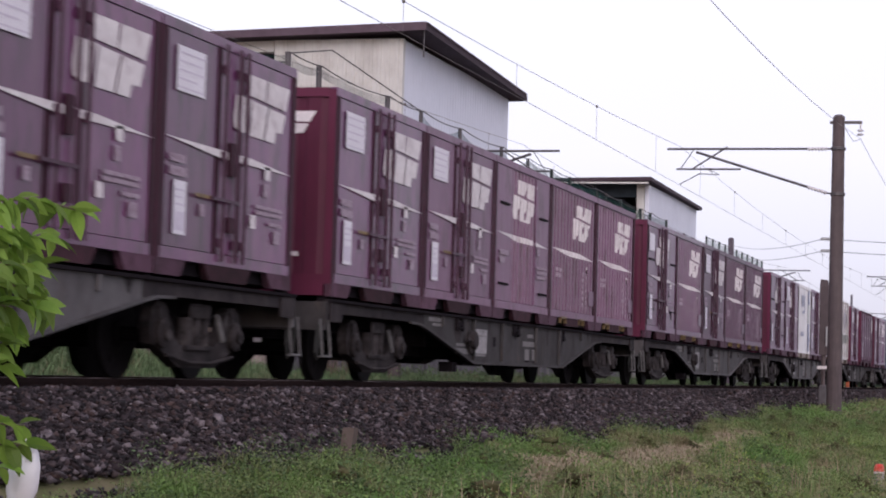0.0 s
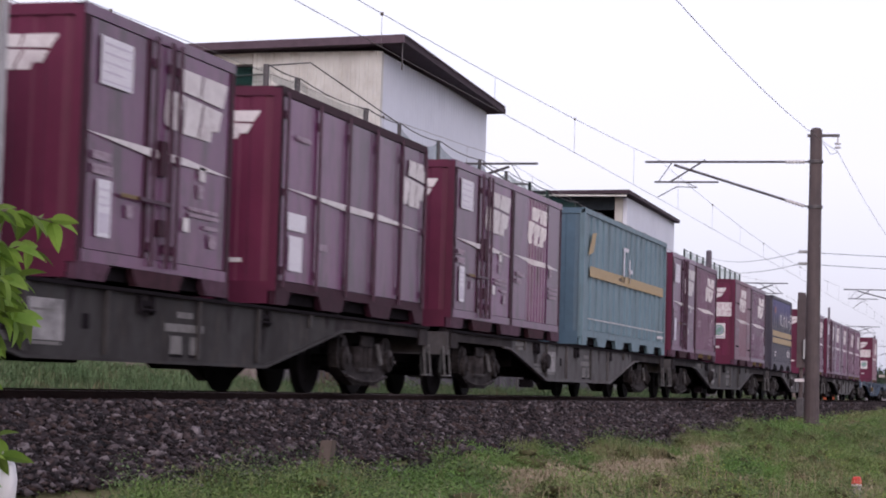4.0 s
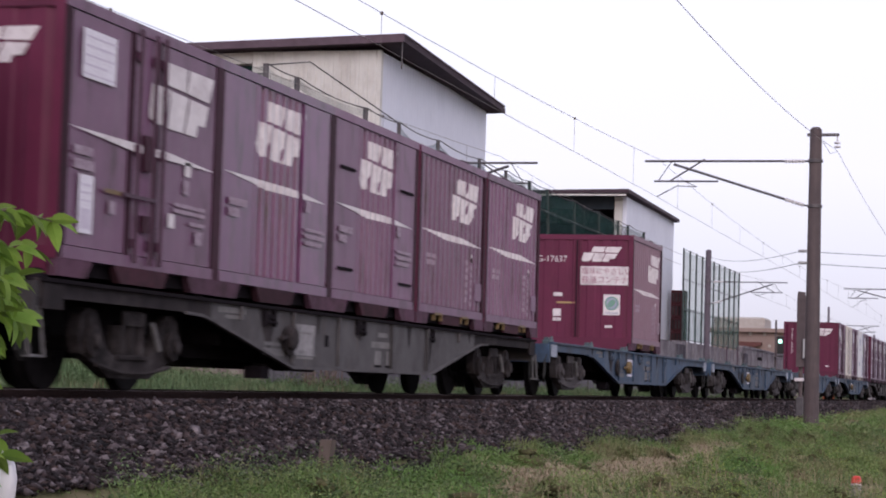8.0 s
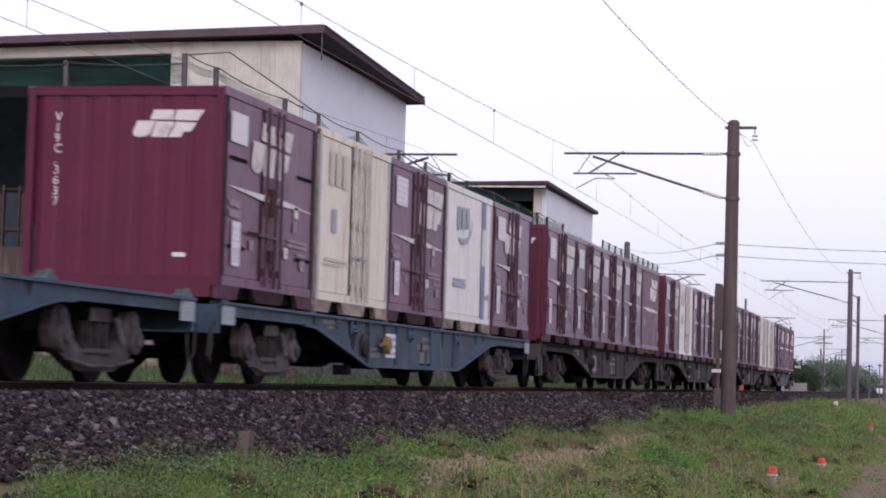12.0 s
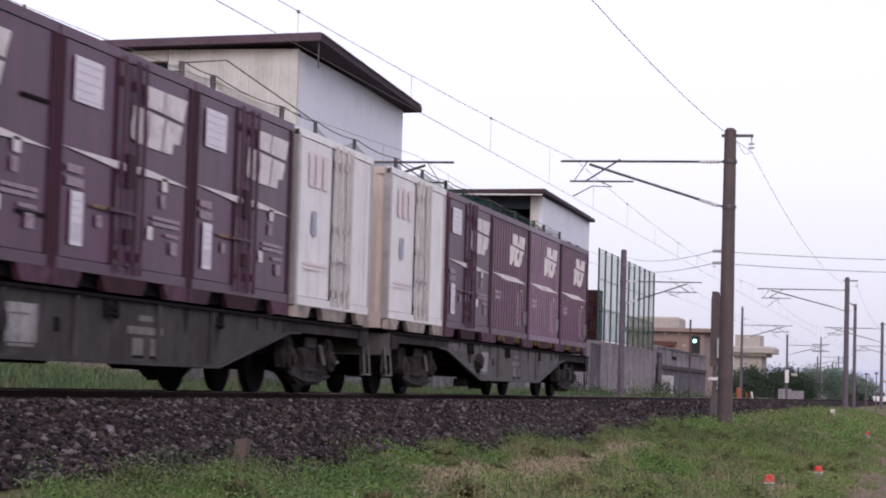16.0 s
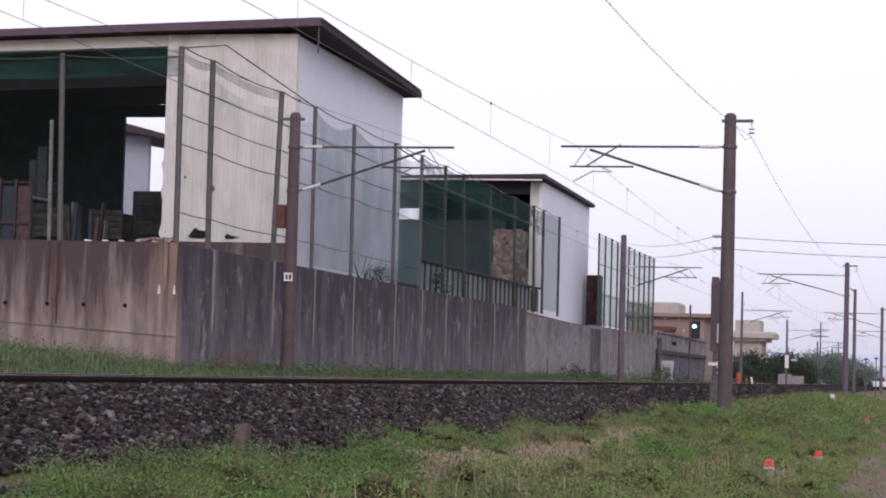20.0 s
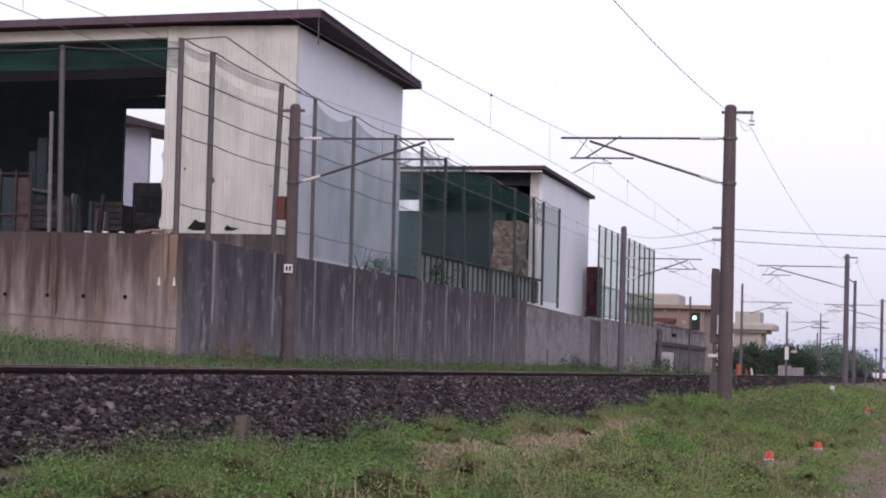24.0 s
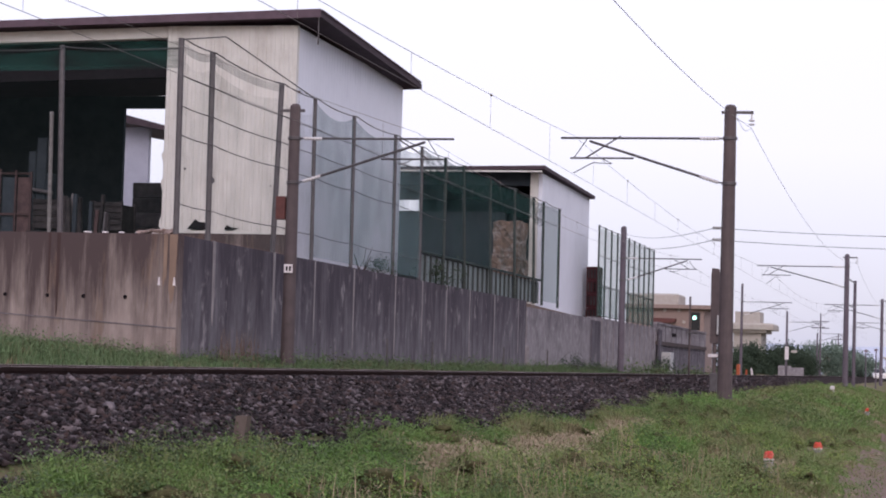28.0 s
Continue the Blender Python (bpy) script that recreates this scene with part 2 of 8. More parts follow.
W_GREY = mk("wagon_grey_paint", (0.104, 0.098, 0.103), (0.070, 0.065, 0.069), 0.7, scale=3, bump=0.12, rnd=0.35, spec=0.2,
            dirt=(0.030, 0.023, 0.024), dirt_scale=1.3, dirt_stretch=(1, 1, 0.6), dirt_at=0.60, stain=((0.13, 0.095, 0.078), 2.5, (2, 2, 0.5), 0.66))
W_SOOT = mk("sooty_wagon_grey_paint", (0.062, 0.058, 0.060), (0.040, 0.036, 0.038), 0.75, scale=3, bump=0.12, rnd=0.25, spec=0.18,
            dirt=(0.022, 0.017, 0.018), dirt_scale=1.3, dirt_stretch=(1, 1, 0.6), dirt_at=0.57, stain=((0.095, 0.074, 0.064), 2.5, (2, 2, 0.5), 0.65))
W_BLUE = mk("wagon_blue_paint", (0.046, 0.085, 0.150), (0.031, 0.060, 0.110), 0.6, scale=4, bump=0.1, rnd=0.15, spec=0.3,
            dirt=(0.028, 0.030, 0.040), dirt_scale=1.6, dirt_stretch=(1, 1, 0.7), dirt_at=0.555, stain=((0.115, 0.140, 0.175), 2.4, (1, 1, 0.6), 0.64))
# near-black for brake grime, and for shade painted in holes, gaps and undersides
GRIME_SHADE = mk("grime_and_shade_black", (0.018, 0.015, 0.018), (0.010, 0.008, 0.010), 0.95, scale=7, bump=0.2, spec=0.03)
BOGIE = mk("bogie_steel", (0.038, 0.032, 0.033), (0.013, 0.011, 0.012), 0.85, scale=4, bump=0.3, dirt=(0.095, 0.083, 0.085), dirt_scale=3.0, dirt_at=0.62, spec=0.1)
BOGIE_PALE = mk("dusty_bogie_steel", (0.088, 0.080, 0.084), (0.036, 0.031, 0.034), 0.85, scale=4, bump=0.3, dirt=(0.135, 0.122, 0.124), dirt_scale=2.2, dirt_at=0.59, spec=0.1)
TREAD = mk("wheel_steel", (0.012, 0.010, 0.011), (0.006, 0.005, 0.006), 0.8, scale=9, bump=0.1, spec=0.12)
STEP = mk("pale_step_paint", (0.17, 0.165, 0.17), (0.085, 0.08, 0.085), 0.6, scale=9, bump=0.1, spec=0.3)
LUG = mk("teal_lock_paint", (0.060, 0.098, 0.112), (0.038, 0.066, 0.078), 0.6, bump=0.1)
RAIL_TOP = mk("rail_head", (0.34, 0.29, 0.29), (0.24, 0.20, 0.20), 0.6, bump=0.03, spec=0.12)
RAIL_WEB = mk("rusty_rail_web", (0.034, 0.022, 0.021), (0.022, 0.014, 0.014), 0.9, bump=0.2, spec=0.05)
SLEEPER = mk("concrete_sleeper", (0.13, 0.115, 0.11), (0.09, 0.078, 0.072), 0.9, bump=0.3, spec=0.1)
BALLAST = mk("ballast_bed", (0.034, 0.026, 0.027), (0.020, 0.015, 0.016), 0.95, scale=14, bump=0.6, fine=25, spec=0.02)
def stone_material():
    """Crushed stone: each piece has a tone of its own, most dark purple-brown, a few pale or rusty."""
    m = mk("ballast_stone", (0.74, 0.71, 0.72), (0.38, 0.355, 0.365), 0.85, scale=11, bump=0.35, spec=0.25)
    n, l = m.node_tree.nodes, m.node_tree.links
    p = [x for x in n if x.type == 'BSDF_PRINCIPLED'][0]
    grain = p.inputs["Base Color"].links[0].from_socket
    geo = n.new("ShaderNodeNewGeometry")
    tone = n.new("ShaderNodeValToRGB")
    e = tone.color_ramp.elements
    e[0].position, e[0].color = 0.0, (0.013, 0.010, 0.013, 1)
    e[1].position, e[1].color = 1.0, (0.31, 0.28, 0.295, 1)
    for at_v, shade in ((0.35, (0.030, 0.023, 0.027, 1)), (0.58, (0.062, 0.048, 0.055, 1)), (0.72, (0.092, 0.060, 0.053, 1)), (0.84, (0.118, 0.100, 0.110, 1)), (0.95, (0.215, 0.188, 0.202, 1))):
        e.new(at_v).color = shade
    l.new(geo.outputs["Random Per Island"], tone.inputs[0])
    mul = n.new("ShaderNodeMixRGB")
    mul.blend_type = 'MULTIPLY'
    mul.inputs[0].default_value = 1.0
    l.new(tone.outputs[0], mul.inputs[1])
    l.new(grain, mul.inputs[2])
    l.new(mul.outputs[0], p.inputs["Base Color"])
    return m


STONE = stone_material()
OLD_WOOD = mk("weathered_stake_wood", (0.125, 0.100, 0.090), (0.085, 0.066, 0.058), 0.9, scale=6, stretch=(1, 1, 0.2), bump=0.4, spec=0.1)
SOIL = mk("grassy_soil", (0.098, 0.112, 0.048), (0.112, 0.106, 0.058), 0.95, scale=0.9, bump=0.6, fine=18, spec=0.05, still=True,
          dirt=(0.180, 0.145, 0.100), dirt_scale=0.75, dirt_at=0.54)
GRASS = mk("grass_blades", (0.160, 0.212, 0.074), (0.126, 0.166, 0.060), 0.75, scale=0.9, bump=0, island=0.14, trans=0.3, still=True,
           dirt=(0.285, 0.205, 0.150), dirt_scale=0.75, dirt_at=0.545, spec=0.12, stain=((0.118, 0.225, 0.060), 0.55, (1, 1, 1), 0.52))
# dark dome colour that paints the shade among stems inside the clumps
MOUND = mk("painted_stem_shade", (0.095, 0.090, 0.044), (0.062, 0.060, 0.032), 0.95, scale=30, bump=0.8, fine=45, spec=0.03, still=True)
DRY_GRASS = mk("dry_grass", (0.42, 0.335, 0.245), (0.29, 0.225, 0.155), 0.8, scale=1.2, bump=0, island=0.2, spec=0.15)
THATCH = mk("matted_straw", (0.360, 0.285, 0.210), (0.255, 0.202, 0.142), 0.9, scale=5, bump=0.5, fine=40, spec=0.05,
            dirt=(0.095, 0.098, 0.046), dirt_scale=1.5, dirt_at=0.52)
WEED = mk("broad_weed_leaves", (0.180, 0.274, 0.082), (0.120, 0.190, 0.060), 0.65, scale=0.9, bump=0, island=0.14, spec=0.15, trans=0.3, still=True,
          dirt=(0.290, 0.215, 0.145), dirt_scale=0.75, dirt_at=0.56, stain=((0.145, 0.278, 0.068), 0.55, (1, 1, 1), 0.52))
YOUNG_WEED = mk("young_weed_leaves", (0.300, 0.370, 0.095), (0.215, 0.280, 0.075), 0.6, scale=1.4, bump=0, island=0.22, spec=0.15, trans=0.35)
DARK_WEED = mk("dark_weed_leaves", (0.088, 0.134, 0.055), (0.064, 0.102, 0.045), 0.7, scale=1.4, bump=0, island=0.22, spec=0.12, trans=0.25)
TALL_GRASS = mk("trackside_grass", (0.092, 0.160, 0.072), (0.128, 0.168, 0.085), 0.75, scale=0.7, bump=0, island=0.5, spec=0.2, trans=0.3,
                stain=((0.19, 0.14, 0.09), 0.7, (1, 1, 1), 0.60))
SHRUB = mk("shrub_leaf", (0.110, 0.215, 0.030), (0.225, 0.335, 0.060), 0.55, scale=8, bump=0.05, rnd=0.5, trans=0.45, spec=0.3)
STEM = mk("shrub_stem", (0.12, 0.10, 0.05), (0.08, 0.07, 0.035), 0.8)
SACK = mk("white_plastic_sack", (0.86, 0.86, 0.88), (0.78, 0.78, 0.81), 0.4, scale=8, bump=0.3, fine=14, trans=0.25)
CONC_OLD = mk("stained_concrete", (0.315, 0.262, 0.246), (0.205, 0.165, 0.156), 0.9, scale=2.0, stretch=(1.6, 1.6, 0.6), bump=0.4, spec=0.12,
              dirt=(0.078, 0.058, 0.060), dirt_scale=1.9, dirt_stretch=(1.5, 1.5, 0.13), dirt_at=0.545, top=(0.6, 2.95, 0.20),
              stain=((0.200, 0.138, 0.105), 0.9, (1.8, 1.8, 0.35), 0.63))
CONC_TOP = mk("mossy_dark_concrete", (0.100, 0.082, 0.082), (0.066, 0.053, 0.056), 0.95, scale=2.5, bump=0.4, spec=0.1)
CONC_DARK = mk("dark_stained_concrete", (0.192, 0.179, 0.200), (0.112, 0.103, 0.121), 0.9, scale=2.2, stretch=(1.2, 1.2, 0.5), bump=0.4, spec=0.1,
               dirt=(0.066, 0.057, 0.072), dirt_scale=1.6, dirt_stretch=(1.4, 1.4, 0.22), dirt_at=0.53, top=(0.2, 2.8, 0.15),
               stain=((0.31, 0.285, 0.30), 1.5, (1.2, 1.2, 0.8), 0.645))
CONC_NEW = mk("grey_concrete", (0.285, 0.265, 0.285), (0.190, 0.174, 0.190), 0.9, scale=2.4, bump=0.4, spec=0.1,
              dirt=(0.120, 0.105, 0.122), dirt_scale=0.9, dirt_stretch=(0.8, 0.8, 0.7), dirt_at=0.59, top=(1.4, 2.7, 0.08),
              stain=((0.40, 0.38, 0.40), 1.6, (1, 1, 1), 0.63))
RUST_RUN = mk("brown_stained_concrete", (0.074, 0.048, 0.047), (0.055, 0.037, 0.037), 0.95, scale=2.5, stretch=(1, 1, 0.4), bump=0.3, spec=0.1)
ORANGE_RUN = mk("orange_stained_concrete", (0.265, 0.185, 0.143), (0.185, 0.132, 0.108), 0.95, scale=2.5, stretch=(1, 1, 0.4), bump=0.3, spec=0.1)
LIME = mk("pale_lime_streak", (0.30, 0.275, 0.285), (0.17, 0.15, 0.16), 0.9, scale=6, stretch=(1, 1, 0.3), bump=0.2)
CLAD = mk("cream_cladding", (0.598, 0.588, 0.566), (0.540, 0.528, 0.506), 0.55, scale=1.2, bump=0.08,
          dirt=(0.42, 0.395, 0.37), dirt_scale=0.9, dirt_stretch=(1.2, 1.2, 0.6), dirt_at=0.64)
CLAD_BLUE = mk("pale_blue_cladding", (0.660, 0.680, 0.775), (0.615, 0.635, 0.725), 0.5, scale=1.2, bump=0.04,
               dirt=(0.53, 0.55, 0.645), dirt_scale=0.35, dirt_stretch=(1, 1, 0.5), dirt_at=0.66)
ROOF = mk("dark_brown_roof_sheet", (0.066, 0.045, 0.058), (0.046, 0.032, 0.040), 0.7, scale=3, bump=0.1, spec=0.12)
FASCIA = mk("faded_purple_fascia", (0.120, 0.085, 0.108), (0.090, 0.062, 0.080), 0.7, scale=3, bump=0.1, spec=0.15)
# indoor walls: the shade inside the sheds is put into this dark colour
SHED_DARK = mk("shade_dark_interior", (0.044, 0.054, 0.066), (0.030, 0.038, 0.047), 0.9, scale=2, bump=0.1, spec=0.1)
# inner screen, its colour darkened to carry the shed's indoor shade
SCREEN = mk("shade_dark_screen", (0.040, 0.048, 0.058), (0.028, 0.034, 0.042), 0.9, scale=2, bump=0.1, spec=0.05)
RUST = mk("rusty_metal", (0.120, 0.040, 0.036), (0.070, 0.024, 0.022), 0.8, scale=5, bump=0.3)
RACK = mk("dull_rusty_rack_steel", (0.072, 0.046, 0.046), (0.036, 0.024, 0.026), 0.85, scale=4, bump=0.3, spec=0.15, rnd=0.4)
# weathered wood, darkened and blued so the colour holds indoor shade
CRATE = mk("shade_dark_crate_wood", (0.050, 0.044, 0.046), (0.022, 0.019, 0.021), 0.9, scale=3, bump=0.3, spec=0.1, rnd=0.4)
LEAN_TO = mk("pale_blue_shed_wall", (0.36, 0.37, 0.46), (0.31, 0.32, 0.40), 0.6, scale=2, bump=0.1)
PALLET = mk("maroon_crate", (0.070, 0.018, 0.024), (0.045, 0.013, 0.017), 0.8, bump=0.2, spec=0.2)
BALE = mk("scrap_paper_bale", (0.19, 0.125, 0.092), (0.08, 0.052, 0.042), 0.9, scale=4, bump=0.7, fine=9,
          dirt=(0.45, 0.41, 0.40), dirt_scale=2.0, dirt_stretch=(1, 1, 1.6), dirt_at=0.63)
RUBBLE = mk("broken_rubble", (0.36, 0.27, 0.25), (0.24, 0.18, 0.165), 0.9, scale=6, bump=0.5, rnd=0.3)
POST = mk("galvanised_post", (0.100, 0.092, 0.100), (0.070, 0.062, 0.068), 0.6, metal=0.2, bump=0.1)
GREEN_POST = mk("green_grey_post", (0.058, 0.068, 0.066), (0.040, 0.048, 0.047), 0.7, bump=0.1, spec=0.2)
PANEL_BLUE = mk("blue_grey_sheet", (0.185, 0.235, 0.245), (0.135, 0.172, 0.180), 0.6, scale=3, bump=0.1, dirt=(0.08, 0.085, 0.09), dirt_stretch=(3, 3, 0.3))
NET_HEAVY = mk("dark_green_net", (0.020, 0.078, 0.066), (0.010, 0.046, 0.040), 0.8, scale=2.5, stretch=(1, 0.35, 2.5), alpha=(0.10, 0.62, 1.6, (1, 0.35, 3.0)), bump=0, spec=0.1)
NET_END = mk("fine_teal_net", (0.075, 0.120, 0.125), (0.05, 0.085, 0.09), 0.8, scale=1.5, alpha=0.055, bump=0, spec=0.1)
NET_VEIL = mk("fine_grey_green_net", (0.09, 0.15, 0.125), (0.065, 0.11, 0.095), 0.8, alpha=(0.05, 0.22, 1.2, (1, 1, 0.5)), bump=0, spec=0.1)
NET_LIGHT = mk("thin_green_net", (0.11, 0.195, 0.205), (0.08, 0.155, 0.165), 0.8, alpha=(0.30, 0.52, 0.9, (0.7, 1, 0.5)), bump=0)
NET_PALE = mk("pale_green_net", (0.105, 0.205, 0.170), (0.08, 0.165, 0.138), 0.8, alpha=0.44, bump=0, spec=0.1)
NET_MID = mk("green_net", (0.040, 0.094, 0.092), (0.026, 0.064, 0.064), 0.8, scale=1.2, alpha=(0.18, 0.46, 1.1, (0.6, 1, 0.6)), bump=0, spec=0.1)
CABLE = mk("black_cable", (0.030, 0.028, 0.032), (0.022, 0.02, 0.024), 0.6, bump=0)
WIRE = mk("overhead_wire_copper", (0.16, 0.135, 0.13), (0.11, 0.095, 0.09), 0.5, metal=0.5, bump=0)
MAST = mk("dark_brown_mast", (0.088, 0.066, 0.070), (0.060, 0.044, 0.048), 0.75, scale=3, bump=0.2,
          dirt=(0.14, 0.105, 0.10), dirt_scale=0.8, dirt_stretch=(2, 2, 0.3), dirt_at=0.64)
MAST_FAR = mk("grey_purple_mast", (0.135, 0.115, 0.140), (0.100, 0.084, 0.105), 0.8, scale=3, bump=0.1, spec=0.2)
WORN_PLATE = mk("worn_white_patch", (0.36, 0.34, 0.35), (0.20, 0.19, 0.20), 0.7, scale=7, bump=0.05, dirt=(0.10, 0.095, 0.10), dirt_scale=5, dirt_at=0.60)
FAINT_PLATE = mk("faint_grey_lettering", (0.15, 0.143, 0.147), (0.09, 0.085, 0.088), 0.7, scale=12, bump=0.03)
BLUE_LABEL = mk("pale_blue_label", (0.34, 0.37, 0.44), (0.20, 0.23, 0.30), 0.6, scale=9, stretch=(1, 1, 5), bump=0.03)
DIM_PLATE = mk("dirty_white_plate", (0.20, 0.19, 0.19), (0.10, 0.09, 0.09), 0.7, scale=9, bump=0.05)
TUBE = mk("cantilever_tube", (0.115, 0.105, 0.112), (0.08, 0.072, 0.078), 0.5, metal=0.5, bump=0.05)
INSUL = mk("white_porcelain", (0.62, 0.60, 0.62), (0.52, 0.5, 0.52), 0.25, bump=0)
CABINET = mk("pale_cabinet_paint", (0.42, 0.42, 0.43), (0.35, 0.35, 0.36), 0.6, bump=0.05)
HOUSE = mk("tan_render", (0.265, 0.196, 0.178), (0.225, 0.165, 0.150), 0.85, scale=2, bump=0.1)
HOUSE_PALE = mk("pale_render", (0.40, 0.37, 0.345), (0.34, 0.31, 0.285), 0.85, scale=2, bump=0.1)
GLASS_DARK = mk("dark_window_glass", (0.03, 0.035, 0.045), (0.025, 0.028, 0.036), 0.08, bump=0)
ORANGE = mk("orange_equipment", (0.40, 0.085, 0.025), (0.28, 0.06, 0.02), 0.6, bump=0.05)
RED_CAP = mk("red_marker_cap", (0.62, 0.035, 0.02), (0.5, 0.03, 0.02), 0.45, bump=0.02)
FOLIAGE = mk("far_foliage", (0.046, 0.066, 0.047), (0.062, 0.088, 0.058), 0.85, scale=0.5, bump=0, island=0.2, spec=0.1, trans=0.3)
FOLIAGE_FAR = mk("hazy_foliage", (0.150, 0.205, 0.170), (0.175, 0.230, 0.185), 0.9, scale=0.6, bump=0, island=0.15, spec=0.1, trans=0.3)
BARK = mk("tree_bark", (0.07, 0.055, 0.045), (0.05, 0.04, 0.032), 0.9)
HILL = mk("hazy_blue_hill", (0.50, 0.545, 0.67), (0.47, 0.52, 0.65), 0.95, scale=0.01, bump=0)
ASPHALT = mk("worn_path", (0.215, 0.155, 0.135), (0.150, 0.108, 0.095), 0.92, scale=5, bump=0.4, spec=0.1)
CAR_WHITE = mk("white_car_paint", (0.72, 0.72, 0.74), (0.68, 0.68, 0.70), 0.25, bump=0)
RUBBER = mk("black_rubber", (0.02, 0.02, 0.02), (0.015, 0.015, 0.015), 0.8, bump=0.1)
SIGNAL_LIT = glow("green_signal_lamp", (0.45, 1.0, 0.75), 3.5)


# ---------------------------------------------------------------- mesh helpers
def link_mesh(name, bm, material):
    me = bpy.data.meshes.new(name)
    bm.normal_update()
    bm.to_mesh(me)
    bm.free()
    me.materials.append(material)
    return new(name, me)


def part(name, bm, material, parent, label=""):
    ob = link_mesh(name, bm, material)
    ob.parent = parent
    return tagged(ob, label)


def thing(name, label, category, group="", m=None, kind=""):
    ob = new(name)
    if m is not None:
        ob.matrix_basis = m
    return tagged(ob, label, category, group, kind)


def solid(name, bm, material, label, category="", group="", kind=""):
    return tagged(link_mesh(name, bm, material), label, category, group, kind)


def share(ob, name, parent, m):
    """Another piece on the same mesh."""
    o = new(name, ob.data)
    o.parent = parent
    o.matrix_basis = m
    return o


def bm_new():
    return bmesh.new()


def box(bm, x0, x1, y0, y1, z0, z1, m=None):
    vs = [bm.verts.new(m @ Vector(c) if m else c) for c in
          ((x0, y0, z0), (x1, y0, z0), (x1, y1, z0), (x0, y1, z0), (x0, y0, z1), (x1, y0, z1), (x1, y1, z1), (x0, y1, z1))]
    for f in ((3, 2, 1, 0), (4, 5, 6, 7), (0, 1, 5, 4), (1, 2, 6, 5), (2, 3, 7, 6), (3, 0, 4, 7)):
        bm.faces.new([vs[i] for i in f])
    return bm


def cbox(bm, x0, x1, y0, y1, z0, z1, c=0.01):
    """A box with its vertical edges chamfered and a smaller top."""
    ring = [(x0 + c, y0), (x1 - c, y0), (x1, y0 + c), (x1, y1 - c), (x1 - c, y1), (x0 + c, y1), (x0, y1 - c), (x0, y0 + c)]
    loft(bm, [[(x, y, z0) for x, y in ring], [(x, y, z1 - c) for x, y in ring],
              [(min(max(x, x0 + c), x1 - c), min(max(y, y0 + c), y1 - c), z1) for x, y in ring]])
    return bm


def loft(bm, rings, caps=True):
    rows = [[bm.verts.new(p) for p in r] for r in rings]
    n = len(rows[0])
    for a, b in zip(rows, rows[1:]):
        for i in range(n):
            bm.faces.new((a[i], a[(i + 1) % n], b[(i + 1) % n], b[i]))
    if caps:
        bm.faces.new(rows[0][::-1])
        bm.faces.new(rows[-1])
    return bm


def prism(bm, poly, a, b, axis="y"):
    """A polygon pushed from a to b along an axis; the polygon is given in the two other axes, in order."""
    def at(p, d):
        return {"x": (d, p[0], p[1]), "y": (p[0], d, p[1]), "z": (p[0], p[1], d)}[axis]
    return loft(bm, [[at(p, a) for p in poly], [at(p, b) for p in poly]])


def tube(bm, points, r, n=6, r1=None):
    """A round bar along a line of points."""
    pts = [Vector(p) for p in points]
    rings = []
    for i, p in enumerate(pts):
        d = (pts[min(i + 1, len(pts) - 1)] - pts[max(i - 1, 0)]).normalized()
        u = d.orthogonal().normalized() if abs(d.z) > 0.9 else d.cross(Vector((0, 0, 1))).normalized()
        v = d.cross(u)
        rr = r if r1 is None else r + (r1 - r) * i / (len(pts) - 1)
        rings.append([p + (u * math.cos(k * math.tau / n) + v * math.sin(k * math.tau / n)) * rr for k in range(n)])
    return loft(bm, rings)


def disc(bm, c, axis, r, t, n=20, bevel=0.15):
    """A wheel-like disc of radius r and thickness t with eased rims."""
    c, a = Vector(c), Vector(axis).normalized()
    u = a.orthogonal().normalized()
    v = a.cross(u)
    prof = ((-0.5, 1 - bevel), (-0.5 + bevel * 0.6, 1), (0.5 - bevel * 0.6, 1), (0.5, 1 - bevel))
    return loft(bm, [[c + a * t * s + (u * math.cos(k * math.tau / n) + v * math.sin(k * math.tau / n)) * r * q for k in range(n)] for s, q in prof])


def raw(name, verts, faces, material, label, category, kind="stuff"):
    me = bpy.data.meshes.new(name)
    nf, k = faces.shape
    me.vertices.add(len(verts))
    me.vertices.foreach_set("co", np.asarray(verts, np.float32).ravel())
    me.loops.add(nf * k)
    me.loops.foreach_set("vertex_index", faces.astype(np.int32).ravel())
    me.polygons.add(nf)
    me.polygons.foreach_set("loop_start", np.arange(0, nf * k, k, dtype=np.int32))
    me.polygons.foreach_set("loop_total", np.full(nf, k, np.int32))
    me.update()
    me.validate()
    me.materials.append(material)
    return tagged(new(name, me), label, category, "", kind)


def letters(name, text, size, material, parent, m, depth=0.003):
    cu = bpy.data.curves.new(name, 'FONT')
    cu.body, cu.size, cu.extrude = text, size, depth
    ob = bpy.data.objects.new(name, cu)
    scene.collection.objects.link(ob)
    bpy.context.view_layer.update()
    me = bpy.data.meshes.new_from_object(ob.evaluated_get(bpy.context.evaluated_depsgraph_get()))
    bpy.data.objects.remove(ob)
    bpy.data.curves.remove(cu)
    me.materials.clear()
    me.materials.append(material)
    o = new(name, me)
    o.parent = parent
    o.matrix_basis = m
    return o


# ---------------------------------------------------------------- ground
def smooth(a, b, v):
    k = np.clip((v - a) / (b - a), 0, 1)
    return k * k * (3 - 2 * k)


